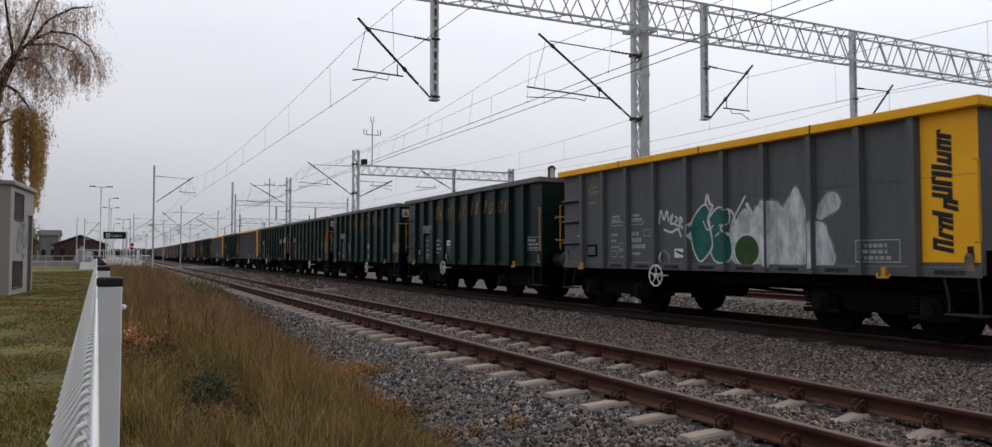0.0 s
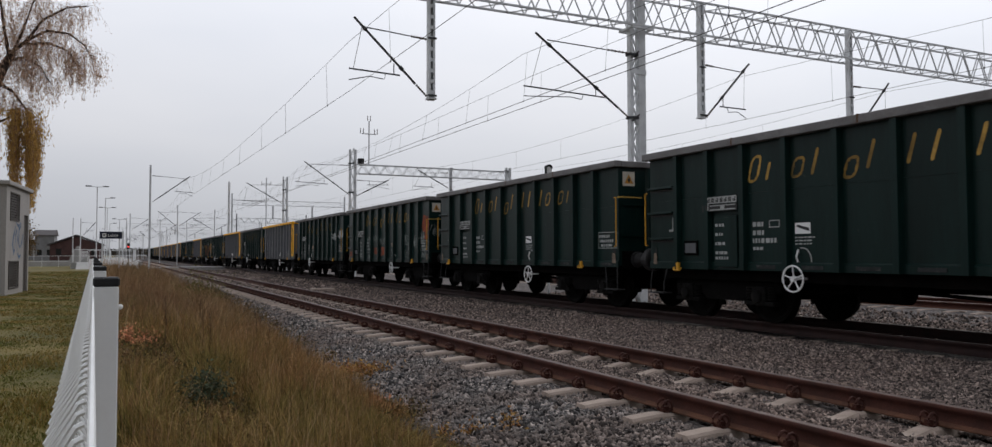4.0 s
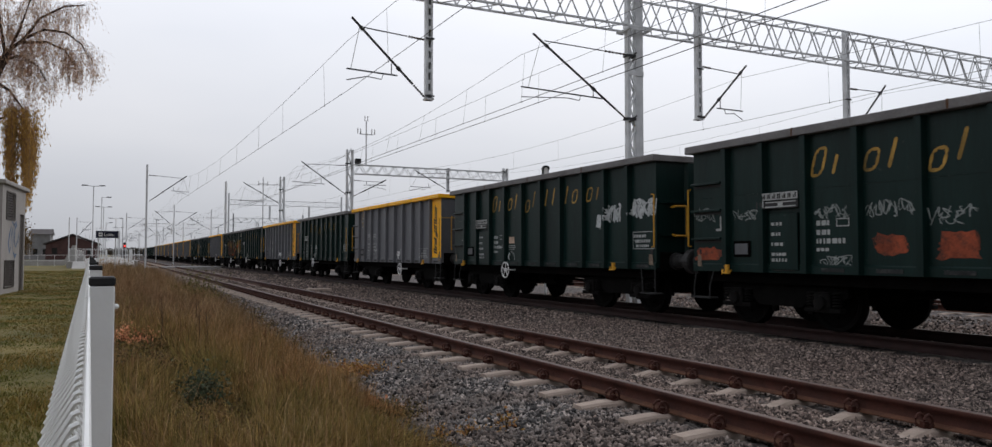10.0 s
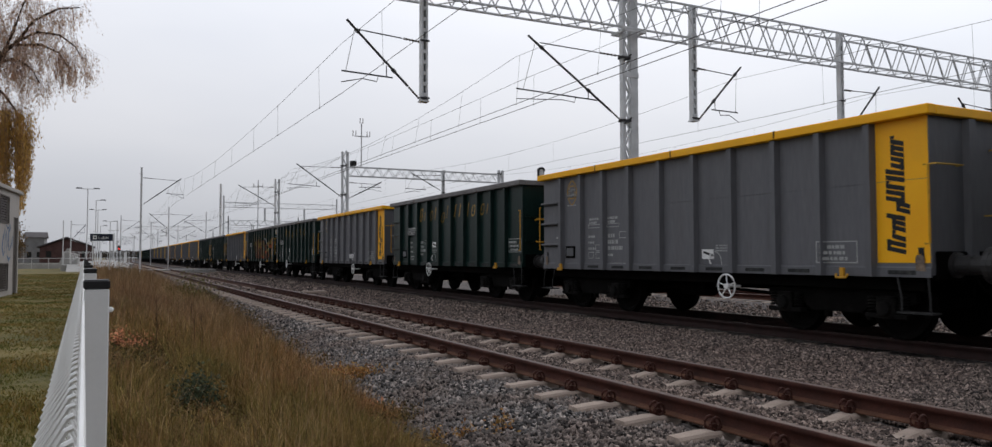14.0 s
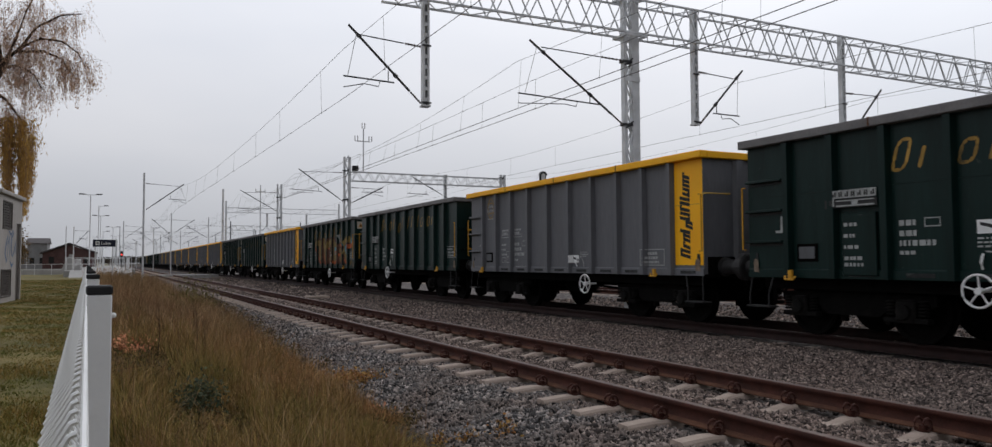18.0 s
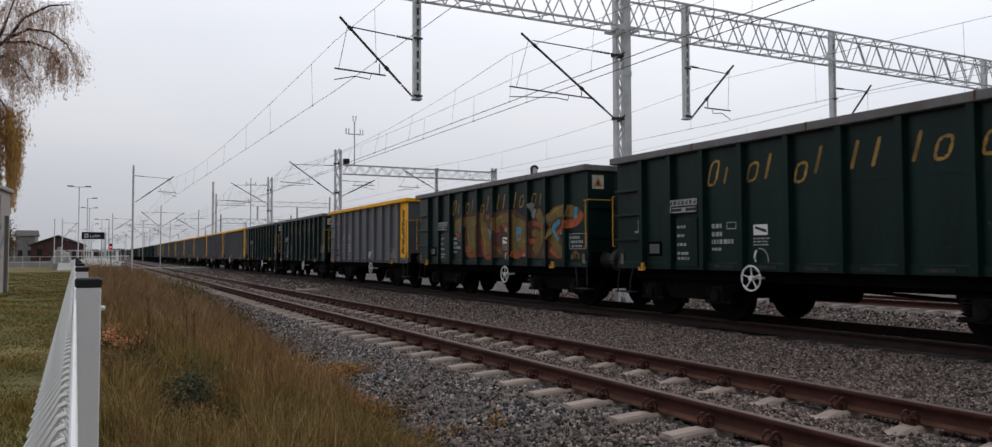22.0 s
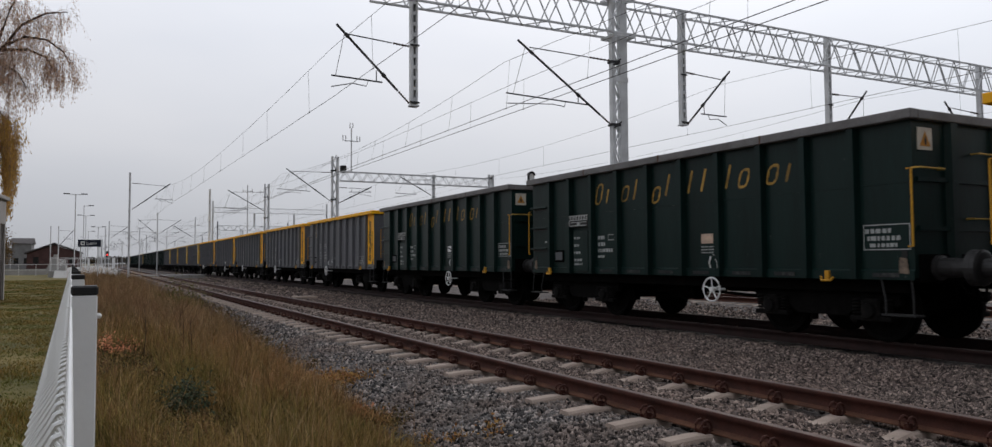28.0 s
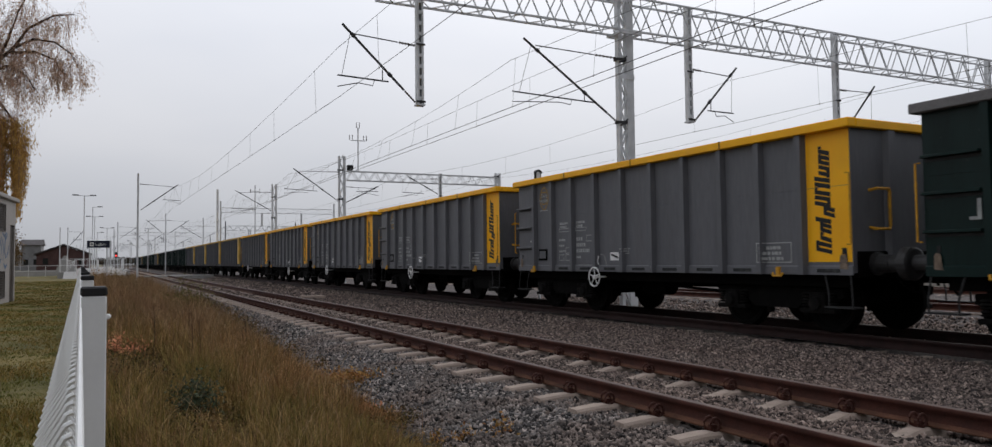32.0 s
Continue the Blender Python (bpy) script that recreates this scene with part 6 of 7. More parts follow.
def bar(name, a, b, w, d, material, parent, label=""):
    """A rectangular bar from a to b, w by d in section."""
    a, b = Vector(a), Vector(b)
    length = (b - a).length
    bm = bmesh.new()
    box(bm, -w / 2, w / 2, -d / 2, d / 2, 0, length)
    ob = part(name, bm, material, parent, label)
    ob.matrix_basis = Matrix.Translation(a) @ (b - a).to_track_quat("Z", "Y").to_matrix().to_4x4()
    return ob


def rod(name, pts, r, material, parent, sides=7):
    bm = bmesh.new()
    tube(bm, pts, r, sides)
    return part(name, bm, material, parent)


UNIT = {}


def unit_bar(name, a, b, w, material, parent):
    """Bars of one kind share one mesh, stretched to length."""
    key = (name, w, material.name)
    if key not in UNIT:
        bm = bmesh.new()
        box(bm, -w / 2, w / 2, -w / 2, w / 2, 0, 1)
        me = bpy.data.meshes.new(name)
        bm.to_mesh(me)
        bm.free()
        me.materials.append(material)
        UNIT[key] = me
    a, b = Vector(a), Vector(b)
    m = Matrix.Translation(a) @ (b - a).to_track_quat("Z", "Y").to_matrix().to_4x4() @ Matrix.Diagonal((1, 1, (b - a).length, 1))
    return share(name, UNIT[key], parent, m)


def lattice_mast(x, y, top, parent, left=0.13, right=0.24, span=0.66, foot=-0.45):
    """Two upright channels laced together."""
    x0, x1 = x - span / 2, x + span / 2
    for a, b, name in ((x0, x0 + left, "mast_channel"), (x1 - right, x1, "mast_channel")):
        bm = bmesh.new()
        box(bm, a, b, y - 0.09, y + 0.09, foot, top)
        part(name, bm, GALV, parent)
    n = int((top - foot) / 0.55)
    for k in range(n):
        z = foot + 0.2 + k * 0.55
        ends = (x0 + left, x1 - right) if k % 2 else (x1 - right, x0 + left)
        for yy in (y - 0.07, y + 0.07):
            unit_bar("lacing", (ends[0], yy, z), (ends[1], yy, z + 0.5), 0.04, GALV, parent)
    for z in (7.45, 5.45):
        if z < top:
            bm = bmesh.new()
            box(bm, x0 - 0.04, x1 - right - 0.02, y - 0.12, y + 0.12, z - 0.05, z + 0.03)
            tube(bm, [(x0 + 0.02, y - 0.13, z - 0.12), (x1 - right, y - 0.11, z + 0.1)], 0.025, 6)
            part("mast_collar", bm, DARK_STEEL, parent)
    if span > 0.55:
        bm = bmesh.new()
        box(bm, x0 - 0.01, x1 + 0.01, y - 0.11, y - 0.093, 6.82, 6.98)
        part("batten_plate", bm, GALV, parent)


def truss(x0, x1, y, z0, z1, depth, panel, parent, chord=0.065, web=0.038):
    """A box girder of four chords and zigzag webs."""
    for yy in (y - depth / 2, y + depth / 2):
        for z in (z0, z1):
            bm = bmesh.new()
            box(bm, x0, x1, yy - chord / 2, yy + chord / 2, z - chord / 2, z + chord / 2)
            part("chord", bm, GALV, parent)
    n = max(1, int((x1 - x0) / panel))
    step = (x1 - x0) / n
    for k in range(n):
        a, m, b = x0 + k * step, x0 + (k + 0.5) * step, x0 + (k + 1) * step
        for yy in (y - depth / 2, y + depth / 2):
            unit_bar("web", (a, yy, z0), (m, yy, z1), web, GALV, parent)
            unit_bar("web", (m, yy, z1), (b, yy, z0), web, GALV, parent)
        for z in (z0, z1):
            unit_bar("web", (a, y - depth / 2, z), (m, y + depth / 2, z), web * 0.8, GALV, parent)
            unit_bar("web", (m, y + depth / 2, z), (b, y - depth / 2, z), web * 0.8, GALV, parent)


def drop_post(x, y, z0, z1, parent):
    """A hanging post of two deep channels with battens across."""
    for x0, x1 in ((x - 0.095, x - 0.035), (x + 0.035, x + 0.095)):
        bm = bmesh.new()
        box(bm, x0, x1, y - 0.09, y + 0.09, z0, z1)
        part("drop_post_channel", bm, GALV, parent)
    # dark strip added in the gap, standing for the shade between the channels
    bm = bmesh.new()
    box(bm, x - 0.034, x + 0.034, y + 0.05, y + 0.06, z0, z1)
    part("drop_post_back", bm, DARK_STEEL, parent)
    for k in range(int((z1 - z0) / 0.3)):
        unit_bar("batten", (x, y - 0.05, z0 + 0.1 + 0.3 * k), (x, y - 0.05, z0 + 0.2 + 0.3 * k), 0.066, GALV, parent)
    for k in (0.03, 1.62):
        bm = bmesh.new()
        box(bm, x - 0.13, x + 0.13, y - 0.12, y - 0.092, z0 + k, z0 + k + 0.05)
        part("clamp", bm, DARK_STEEL, parent)
    bm = bmesh.new()
    box(bm, x - 0.12, x + 0.12, y - 0.12, y + 0.12, z0 - 0.05, z0 - 0.002)
    part("foot_plate", bm, GALV, parent)


def insulator(a, b, parent):
    a, b = Vector(a), Vector(b)
    bm = bmesh.new()
    prof = []
    n = 6
    for k in range(n):
        prof += [(k / n, 0.02), ((k + 0.3) / n, 0.042), ((k + 0.6) / n, 0.02)]
    lathe(bm, [(s * (b - a).length, r) for s, r in prof], "z", (0, 0, 0), 8)
    ob = part("insulator", bm, INSULATOR, parent)
    ob.matrix_basis = Matrix.Translation(a) @ (b - a).to_track_quat("Z", "Y").to_matrix().to_4x4()


def cantilever(y, root, tip, tie, steady, parent):
    """A raking tube, its tie, and the steady arm that holds the contact wire; (x, z) pairs."""
    def p(q):
        return Vector((q[0], y, q[1]))
    r, t = p(root), p(tip)
    d = (t - r).normalized()
    rod("raking_tube", [r + d * 0.45, t], 0.035, DARK_STEEL, parent, 8)
    insulator(r, r + d * 0.45, parent)
    m, e = p(tie[0]), p(tie[1])
    rod("tie_rod", [e + (m - e) * 0.28, m], 0.017, DARK_STEEL, parent, 6)
    insulator(e, e + (m - e) * 0.28, parent)
    a, b = p(steady[0]), p(steady[1])
    rod("steady_tube", [a, b], 0.022, DARK_STEEL, parent, 6)
    k = b + (a - b) * 0.12
    rod("hanger", [k, k + Vector((0, 0, 0.3))], 0.015, DARK_STEEL, parent, 5)
    out = a + (b - a) * 0.72
    side = (a - b).normalized().x
    rod("steady_arm", [out, out + Vector((0.05 * side, 0, -0.16)), out + Vector((0.45 * side, 0, -0.12)), Vector((a.x, y, a.z - 0.3))], 0.014, DARK_STEEL, parent, 5)
    for f, w in ((0.36, 0.058), (0.86, 0.055)):
        bm = bmesh.new()
        q = r + (t - r) * f
        tube(bm, [q - d * 0.06, q + d * 0.06], w, 8)
        part("tube_clamp", bm, DARK_STEEL, parent)
    rod("hanging_wire", [t - d * 0.3, Vector((a.x + (b - a).x * 0.08, y, a.z))], 0.008, WIRE, parent, 4)


gantry = empty("line_gantry")
tagged(gantry, "galvanised lattice gantry over the tracks with catenary cantilevers", "gantry")
lattice_mast(14.69, 19.8, 11.2, gantry, 0.11, 0.27, 0.585)
truss(6.6, 36.4, 19.8, 8.31, 9.38, 0.65, 1.05, gantry, 0.056, 0.032)
lattice_mast(36.4, 19.8, 10.0, gantry)
for x, z in ((7.75, 5.48), (17.3, 5.68), (24.36, 5.3), (33.85, 5.4)):
    drop_post(x, 19.8, z, 9.5, gantry)
for z in (8.2, 9.42):
    bm = bmesh.new()
    box(bm, 14.28, 15.12, 19.44, 19.5, z, z + 0.07)
    box(bm, 14.28, 15.12, 20.1, 20.16, z, z + 0.07)
    for x in (14.3, 15.03):
        box(bm, x, x + 0.06, 19.5, 20.1, z, z + 0.07)
    part("mast_bracket", bm, GALV, gantry)
cantilever(19.8, (7.62, 5.52), (5.58, 7.45), ((5.85, 7.22), (7.62, 7.1)), ((5.45, 6.07), (6.85, 6.02)), gantry)
cantilever(19.8, (14.36, 5.46), (11.05, 7.72), ((11.45, 7.55), (14.35, 7.48)), ((10.65, 6.1), (13.5, 6.0)), gantry)
cantilever(19.8, (17.5, 5.69), (19.42, 7.68), ((19.02, 7.36), (17.42, 7.44)), ((19.24, 6.09), (18.1, 6.1)), gantry)
cantilever(19.8, (24.5, 5.5), (26.53, 7.69), ((26.2, 7.42), (24.5, 7.38)), ((26.4, 6.07), (25.1, 6.14)), gantry)
cantilever(19.8, (33.7, 5.6), (31.4, 7.72), ((31.7, 7.5), (33.7, 7.4)), ((31.5, 6.07), (32.8, 6.14)), gantry)

second = empty("line_gantry")
tagged(second, "lower lattice gantry on a laced mast over the tracks", "gantry")
lattice_mast(14.6, 52, 8.4, second, 0.12, 0.16, 0.5)
truss(14.9, 26.4, 52, 6.75, 7.38, 0.45, 0.8, second, 0.055, 0.032)
lattice_mast(26.6, 52, 7.7, second, 0.15, 0.15, 0.45)
drop_post(21.9, 52, 5.8, 7.45, second)
cantilever(52, (14.35, 5.3), (11.3, 7.42), ((11.6, 7.25), (14.35, 7.3)), ((10.7, 6.05), (12.9, 5.95)), second)
cantilever(52, (14.85, 5.2), (17.2, 6.4), ((16.9, 6.25), (14.9, 6.3)), ((17.2, 6.05), (15.6, 6.0)), second)
cantilever(52, (21.7, 6.0), (19.4, 7.2), ((19.6, 7.0), (21.7, 7.1)), ((19.0, 6.05), (20.6, 6.0)), second)
rod("pole", [(15.75, 52, 7.38), (15.75, 52, 10.45)], 0.045, GALV, second)
rod("crossarm", [(15.25, 52, 9.55), (16.25, 52, 9.55)], 0.035, GALV, second)
for x, z in ((15.25, 9.55), (16.25, 9.55), (15.75, 10.45)):
    for dx in (-0.1, 0.1):
        insulator((x + dx, 52, z), (x + dx, 52, z + 0.4), second)
bm = bmesh.new()
box(bm, 14.95, 15.35, 51.75, 52.1, 7.45, 7.8, 0.03)
tube(bm, [(15.15, 52, 7.39), (15.15, 52, 7.46)], 0.04)
part("floodlight", bm, BLACK, second, "black floodlight on its bracket")

mast = empty("line_mast")
tagged(mast, "laced steel catenary mast with one cantilever", "mast")
lattice_mast(14.7, 76, 8.7, mast, 0.12, 0.16, 0.5)
cantilever(76, (14.45, 6.1), (11.1, 8.0), ((11.5, 7.8), (14.45, 7.9)), ((10.7, 6.3), (13.0, 6.2)), mast)
rod("pole", [(15.3, 90, -0.4), (15.3, 90, 9.9)], 0.06, GALV, mast)
rod("crossarm", [(14.8, 90, 9.2), (15.8, 90, 9.2)], 0.04, GALV, mast)
for x in (14.8, 15.8):
    insulator((x, 90, 9.0), (x, 90, 9.5), mast)


def pole_mast(x, y, top, tips, bend=False):
    thing = empty("catenary_pole")
    tagged(thing, "galvanised catenary pole with tubular cantilever", "mast", "catenary poles")
    px, py = (float(v) for v in bent(x, y))
    bm = bmesh.new()
    prism(bm, [(-0.068, -0.06), (0.068, -0.06), (0.05, 0.06), (-0.05, 0.06)], "z", -0.45, top)
    for k in range(int(top / 0.8)):
        box(bm, -0.085, 0.085, -0.08, -0.061, 0.3 + 0.8 * k, 0.36 + 0.8 * k)
    body = part("pole_shaft", bm, GALV, thing)
    body.matrix_basis = pose(px, py, 0)
    for tx in tips:
        s = 1 if tx > x else -1
        dx = px - x
        t = tx + dx
        cantilever(py, (px + s * 0.18, 5.25), (t - s * 0.1, 7.3), ((t - s * 0.35, 7.1), (px + s * 0.12, 7.25)), ((t + s * 0.1, 6.05), (t - s * 1.2, 6.1)), thing)
    return thing


pole_mast(2.37, 64.7, 8.05, (5.3,))
pole_mast(7.9, 118, 8.2, (5.3, 11.1))
pole_mast(7.9, 165, 8.0, (5.3, 11.1))
pole_mast(2.2, 140, 8.0, (5.3,))
pole_mast(14.7, 135, 8.6, (11.1, 18.6))
pole_mast(14.7, 190, 8.6, (11.1, 18.6))
pole_mast(7.9, 215, 8.0, (5.3, 11.1))
for k, y in enumerate((245, 262, 280, 300, 325)):
    pole_mast(7.9 if k % 2 else 2.2, y, 8.0, (5.3,))
for k, (x, y) in enumerate(((-1.5, 250), (-5.5, 280), (-3.0, 300), (-8.0, 310), (0.5, 320), (-11.0, 330), (12.9, 260), (14.7, 300))):
    pole_mast(x, y, 8.2 + 0.3 * (k % 3), (x + 2.6,))

for x0, x1, y, z0, z1 in ((12.9, 27, 100, 7.35, 7.95), (20.2, 33, 150, 7.1, 8.0), (2.2, 30, 185, 7.3, 8.0), (13, 34, 235, 7.3, 8.1), (2, 36, 290, 7.4, 8.3)):
    g = empty("distant_gantry")
    tagged(g, "distant lattice gantry spanning several tracks", "gantry", "distant gantries")
    dx = float(bent(10.83, y)[0]) - 10.83
    truss(x0 + dx, x1 + dx, y, z0, z1, 0.4, 1.4, g, *((0.075, 0.05) if y == 150 else (0.04, 0.018)))
    for x in (x0, x1):
        bm = bmesh.new()
        box(bm, x + dx - 0.085, x + dx + 0.085, y - 0.08, y + 0.08, -0.45, z1 + 0.8)
        part("gantry_leg", bm, DARK_MAST if y == 150 else GALV, g)
    for k in (0.35, 0.7):
        x = x0 + (x1 - x0) * k + dx
        bm = bmesh.new()
        box(bm, x - 0.1, x + 0.1, y - 0.1, y + 0.1, z0 - 1.6, z0 - 0.06)
        part("drop_post", bm, GALV, g)

striped = empty("banded_pole")
tagged(striped, "tall slim pole banded grey and white", "pole")
for k in range(8):
    bm = bmesh.new()
    tube(bm, [(12.62, 100.6, -0.4 + 1.33 * k), (12.62, 100.6, -0.4 + 1.33 * (k + 1))], 0.14, 8)
    part("band", bm, WHITE if k % 2 else GALV, striped)

# a signal that stands between the second and third tracks
signal = empty("signal")
tagged(signal, "slim signal post with black hooded white board", "signal")
rod("signal_post", [(14.7, 25.4, -0.4), (14.7, 25.4, 4.0)], 0.05, GALV, signal)
bm = bmesh.new()
line = [(14.57, 3.95)] + [(14.7 - 0.13 * math.cos(math.pi * k / 10), 4.42 + 0.13 * math.sin(math.pi * k / 10)) for k in range(11)] + [(14.83, 3.95)]
prism(bm, line, "y", 25.36, 25.44)
part("signal_board", bm, BLACK, signal)
bm = bmesh.new()
line = [(14.62, 3.97)] + [(14.71 - 0.085 * math.cos(math.pi * k / 10), 4.41 + 0.085 * math.sin(math.pi * k / 10)) for k in range(11)] + [(14.8, 3.97)]
prism(bm, line, "y", 25.352, 25.359)
part("signal_face", bm, WHITE, signal)
bm = bmesh.new()
for k in range(10):
    a0, a1 = math.pi * k / 10, math.pi * (k + 1) / 10
    prism(bm, [(14.7 - 0.15 * math.cos(a0), 4.42 + 0.15 * math.sin(a0)), (14.7 - 0.15 * math.cos(a1), 4.42 + 0.15 * math.sin(a1)), (14.7 - 0.131 * math.cos(a1), 4.42 + 0.131 * math.sin(a1)), (14.7 - 0.131 * math.cos(a0), 4.42 + 0.131 * math.sin(a0))], "y", 25.3, 25.44)
part("signal_hood", bm, BLACK, signal)


# wires of each track: the contact wire, its catenary and the droppers between
def run_wires(supports, low, contact, gap, thick=0.007):
    """supports: (y, x of the contact wire, x and z of the catenary); low: the catenary's height in mid-span; gap: metres between droppers."""
    thing = empty("overhead_wires")
    tagged(thing, "copper contact wire hung from its catenary by droppers", "wire", "overhead wires")
    con, cat = [], []
    for (ya, xa, ca, za), (yb, xb, cb, zb) in zip(supports, supports[1:]):
        for j in range(12):
            f = j / 12
            s = ya + (yb - ya) * f
            px, py = (float(v) for v in bent(xa + (xb - xa) * f, s))
            con.append((px, py, contact))
            px, py = (float(v) for v in bent(ca + (cb - ca) * f, s))
            cat.append((px, py, low + ((za if f < 0.5 else zb) - low) * (2 * f - 1) ** 2))
    for name, line, r in (("contact_wire", con, thick), ("catenary_wire", cat, 0.006)):
        bm = bmesh.new()
        tube(bm, line, r, 5)
        part(name, bm, WIRE, thing)
    y = 7.1
    while y < 120:
        ends = []
        for line in (con, cat):
            ys = [p[1] for p in line]
            ends.append((float(np.interp(y, ys, [p[0] for p in line])), y, float(np.interp(y, ys, [p[2] for p in line]))))
        bm = bmesh.new()
        tube(bm, ends, 0.0042, 4)
        lathe(bm, [(-0.03, 0.008), (0.0, 0.014), (0.03, 0.008)], "z", ends[0], 6)
        part("dropper", bm, WIRE, thing)
        y += gap * (0.9 if int(y) % 2 else 1.1)


run_wires(((-36, 5.1, 5.2, 6.9), (19.8, 5.5, 5.45, 6.78), (64.7, 4.9, 5.05, 7.15), (118, 5.4, 5.3, 7.0), (165, 5.0, 5.1, 7.0), (215, 5.3, 5.2, 7.0), (290, 5.1, 5.1, 7.0)), 6.38, 5.5, 5.2)
run_wires(((-36, 10.45, 10.5, 7.0), (19.8, 10.5, 10.62, 7.02), (52, 10.65, 11.0, 7.05), (76, 10.7, 11.0, 7.6), (118, 10.9, 11.0, 7.0), (165, 10.7, 10.8, 7.0), (215, 10.9, 10.9, 7.0), (290, 10.8, 10.8, 7.0)), 6.37, 5.58, 4.6, 0.01)
run_wires(((-36, 10.95, 11.0, 6.5), (19.8, 10.88, 10.9, 6.4), (52, 10.7, 10.85, 6.75), (76, 11.1, 11.4, 7.2)), 6.3, 5.54, 3.9, 0.01)
run_wires(((-36, 18.8, 18.9, 7.3), (19.8, 19.1, 19.05, 7.2), (52, 18.8, 18.9, 7.2), (100, 19.1, 19.0, 7.0), (150, 18.8, 18.8, 7.0), (185, 19.0, 19.0, 7.0), (235, 18.8, 18.8, 7.0), (290, 18.9, 18.9, 7.0)), 6.6, 5.72, 5.0)
run_wires(((-36, 26.2, 26.2, 7.4), (19.8, 26.45, 26.4, 7.36), (52, 26.15, 26.2, 7.3), (100, 26.4, 26.4, 7.0), (150, 26.2, 26.2, 7.0), (235, 26.3, 26.3, 7.0)), 6.84, 5.6, 5.0)
run_wires(((-36, 31.6, 31.6, 7.05), (19.8, 31.7, 31.7, 7.05), (80, 31.5, 31.5, 7.05), (150, 31.6, 31.6, 7.0)), 6.5, 5.6, 6.0)
# feeder cables between the masts
feeders = empty("feeder_cables")
tagged(feeders, "dark feeder cables slung between the gantries", "cable")
for a, b, sag in (((14.3, 52, 8.0), (14.4, 76, 8.3), 0.3), ((15.1, -36, 9.9), (15.1, 19.6, 9.7), 0.5)):
    pts = []
    for k in range(13):
        f = k / 12
        pts.append((a[0] + (b[0] - a[0]) * f, a[1] + (b[1] - a[1]) * f, a[2] + (b[2] - a[2]) * f - sag * 4 * f * (1 - f)))
    rod("cable", pts, 0.009, WIRE, feeders, 5)

# ---- transformer kiosk on the lawn ----
kiosk = empty("transformer_kiosk", pose(-2.86, 26.65, 0, 0, 0, -4.6))
tagged(kiosk, "grey rendered transformer kiosk with louvres and graffiti", "kiosk")
KW, KD, KH = 3.6, 3.5, 3.25
LOUVRES = ((0.55, 1.8, 2.26, 3.05), (0.47, 1.8, 0.2, 0.97))
# the wall to the tracks is built up round two louvred openings and a doorway
for x0, x1, y0, y1, z0, z1 in ((-KW, 0, 0, 0.15, -0.2, KH), (-KW, 0, KD - 0.15, KD, -0.2, KH), (-KW, -KW + 0.15, 0.151, KD - 0.151, -0.2, KH),
                               (-0.15, 0, 0.151, 0.47, -0.2, KH), (-0.15, 0, 1.8, 2.62, -0.2, KH), (-0.15, 0, 0.4705, 1.7995, 0.97, 2.26), (-0.15, 0, 0.4705, 1.7995, 3.05, KH),
                               (-0.15, 0, 0.4705, 1.7995, -0.2, 0.2), (-0.15, 0, 0.4705, 0.55, 2.2605, 3.0495), (-0.15, 0, 2.6205, KD - 0.151, 2.48, KH)):
    bm = bmesh.new()
    box(bm, x0, x1, y0, y1, z0, z1)
    part("wall", bm, RENDER_WALL, kiosk)
for y0, y1, z0, z1 in LOUVRES:
    n = int((z1 - z0) / 0.075)
    for k in range(n):
        z = z0 + (k + 0.5) * (z1 - z0) / n
        ob = unit_bar("slat", (-0.06, y0, z), (-0.06, y1, z), 0.05, LOUVRE, kiosk)
    bm = bmesh.new()
    box(bm, -0.14, -0.11, y0, y1, z0, z1)
    part("louvre_back", bm, BLACK, kiosk)
    for b in ((y0 - 0.04, y0, z0 - 0.04, z1 + 0.04), (y1, y1 + 0.04, z0 - 0.04, z1 + 0.04), (y0 + 0.0005, y1 - 0.0005, z0 - 0.04, z0), (y0 + 0.0005, y1 - 0.0005, z1, z1 + 0.04)):
        bm = bmesh.new()
        box(bm, 0.002, 0.02, *b)
        part("louvre_frame", bm, LOUVRE, kiosk)
bm = bmesh.new()
box(bm, -0.12, -0.06, 2.6205, KD - 0.151, -0.1, 2.48)
part("door", bm, LOUVRE, kiosk, "brown metal door")
bm = bmesh.new()
box(bm, -KW - 0.1, 0.1, -0.1, KD + 0.1, KH + 0.001, KH + 0.13, 0.02)
part("roof_slab", bm, RENDER_WALL, kiosk)
BLUE_SPRAY = mat("blue_spray", (0.05, 0.1, 0.19), 0.7, 0, 0.3, 4, 40, 0)
TAG_LINES = ([(1.31, 2.06), (1.05, 1.75), (0.95, 1.5), (1.13, 1.24), (1.3, 1.4)], [(1.3, 1.4), (1.35, 1.8), (1.5, 2.0), (1.62, 1.7), (1.55, 1.3)], [(2.18, 2.15), (1.85, 2.0), (1.8, 1.6), (2.0, 1.4)],
             [(2.0, 1.4), (2.3, 1.6), (2.47, 1.9), (2.5, 1.5)], [(1.65, 1.25), (1.9, 1.1), (2.15, 1.2)], [(1.4, 2.2), (1.7, 2.08), (2.1, 2.22)])
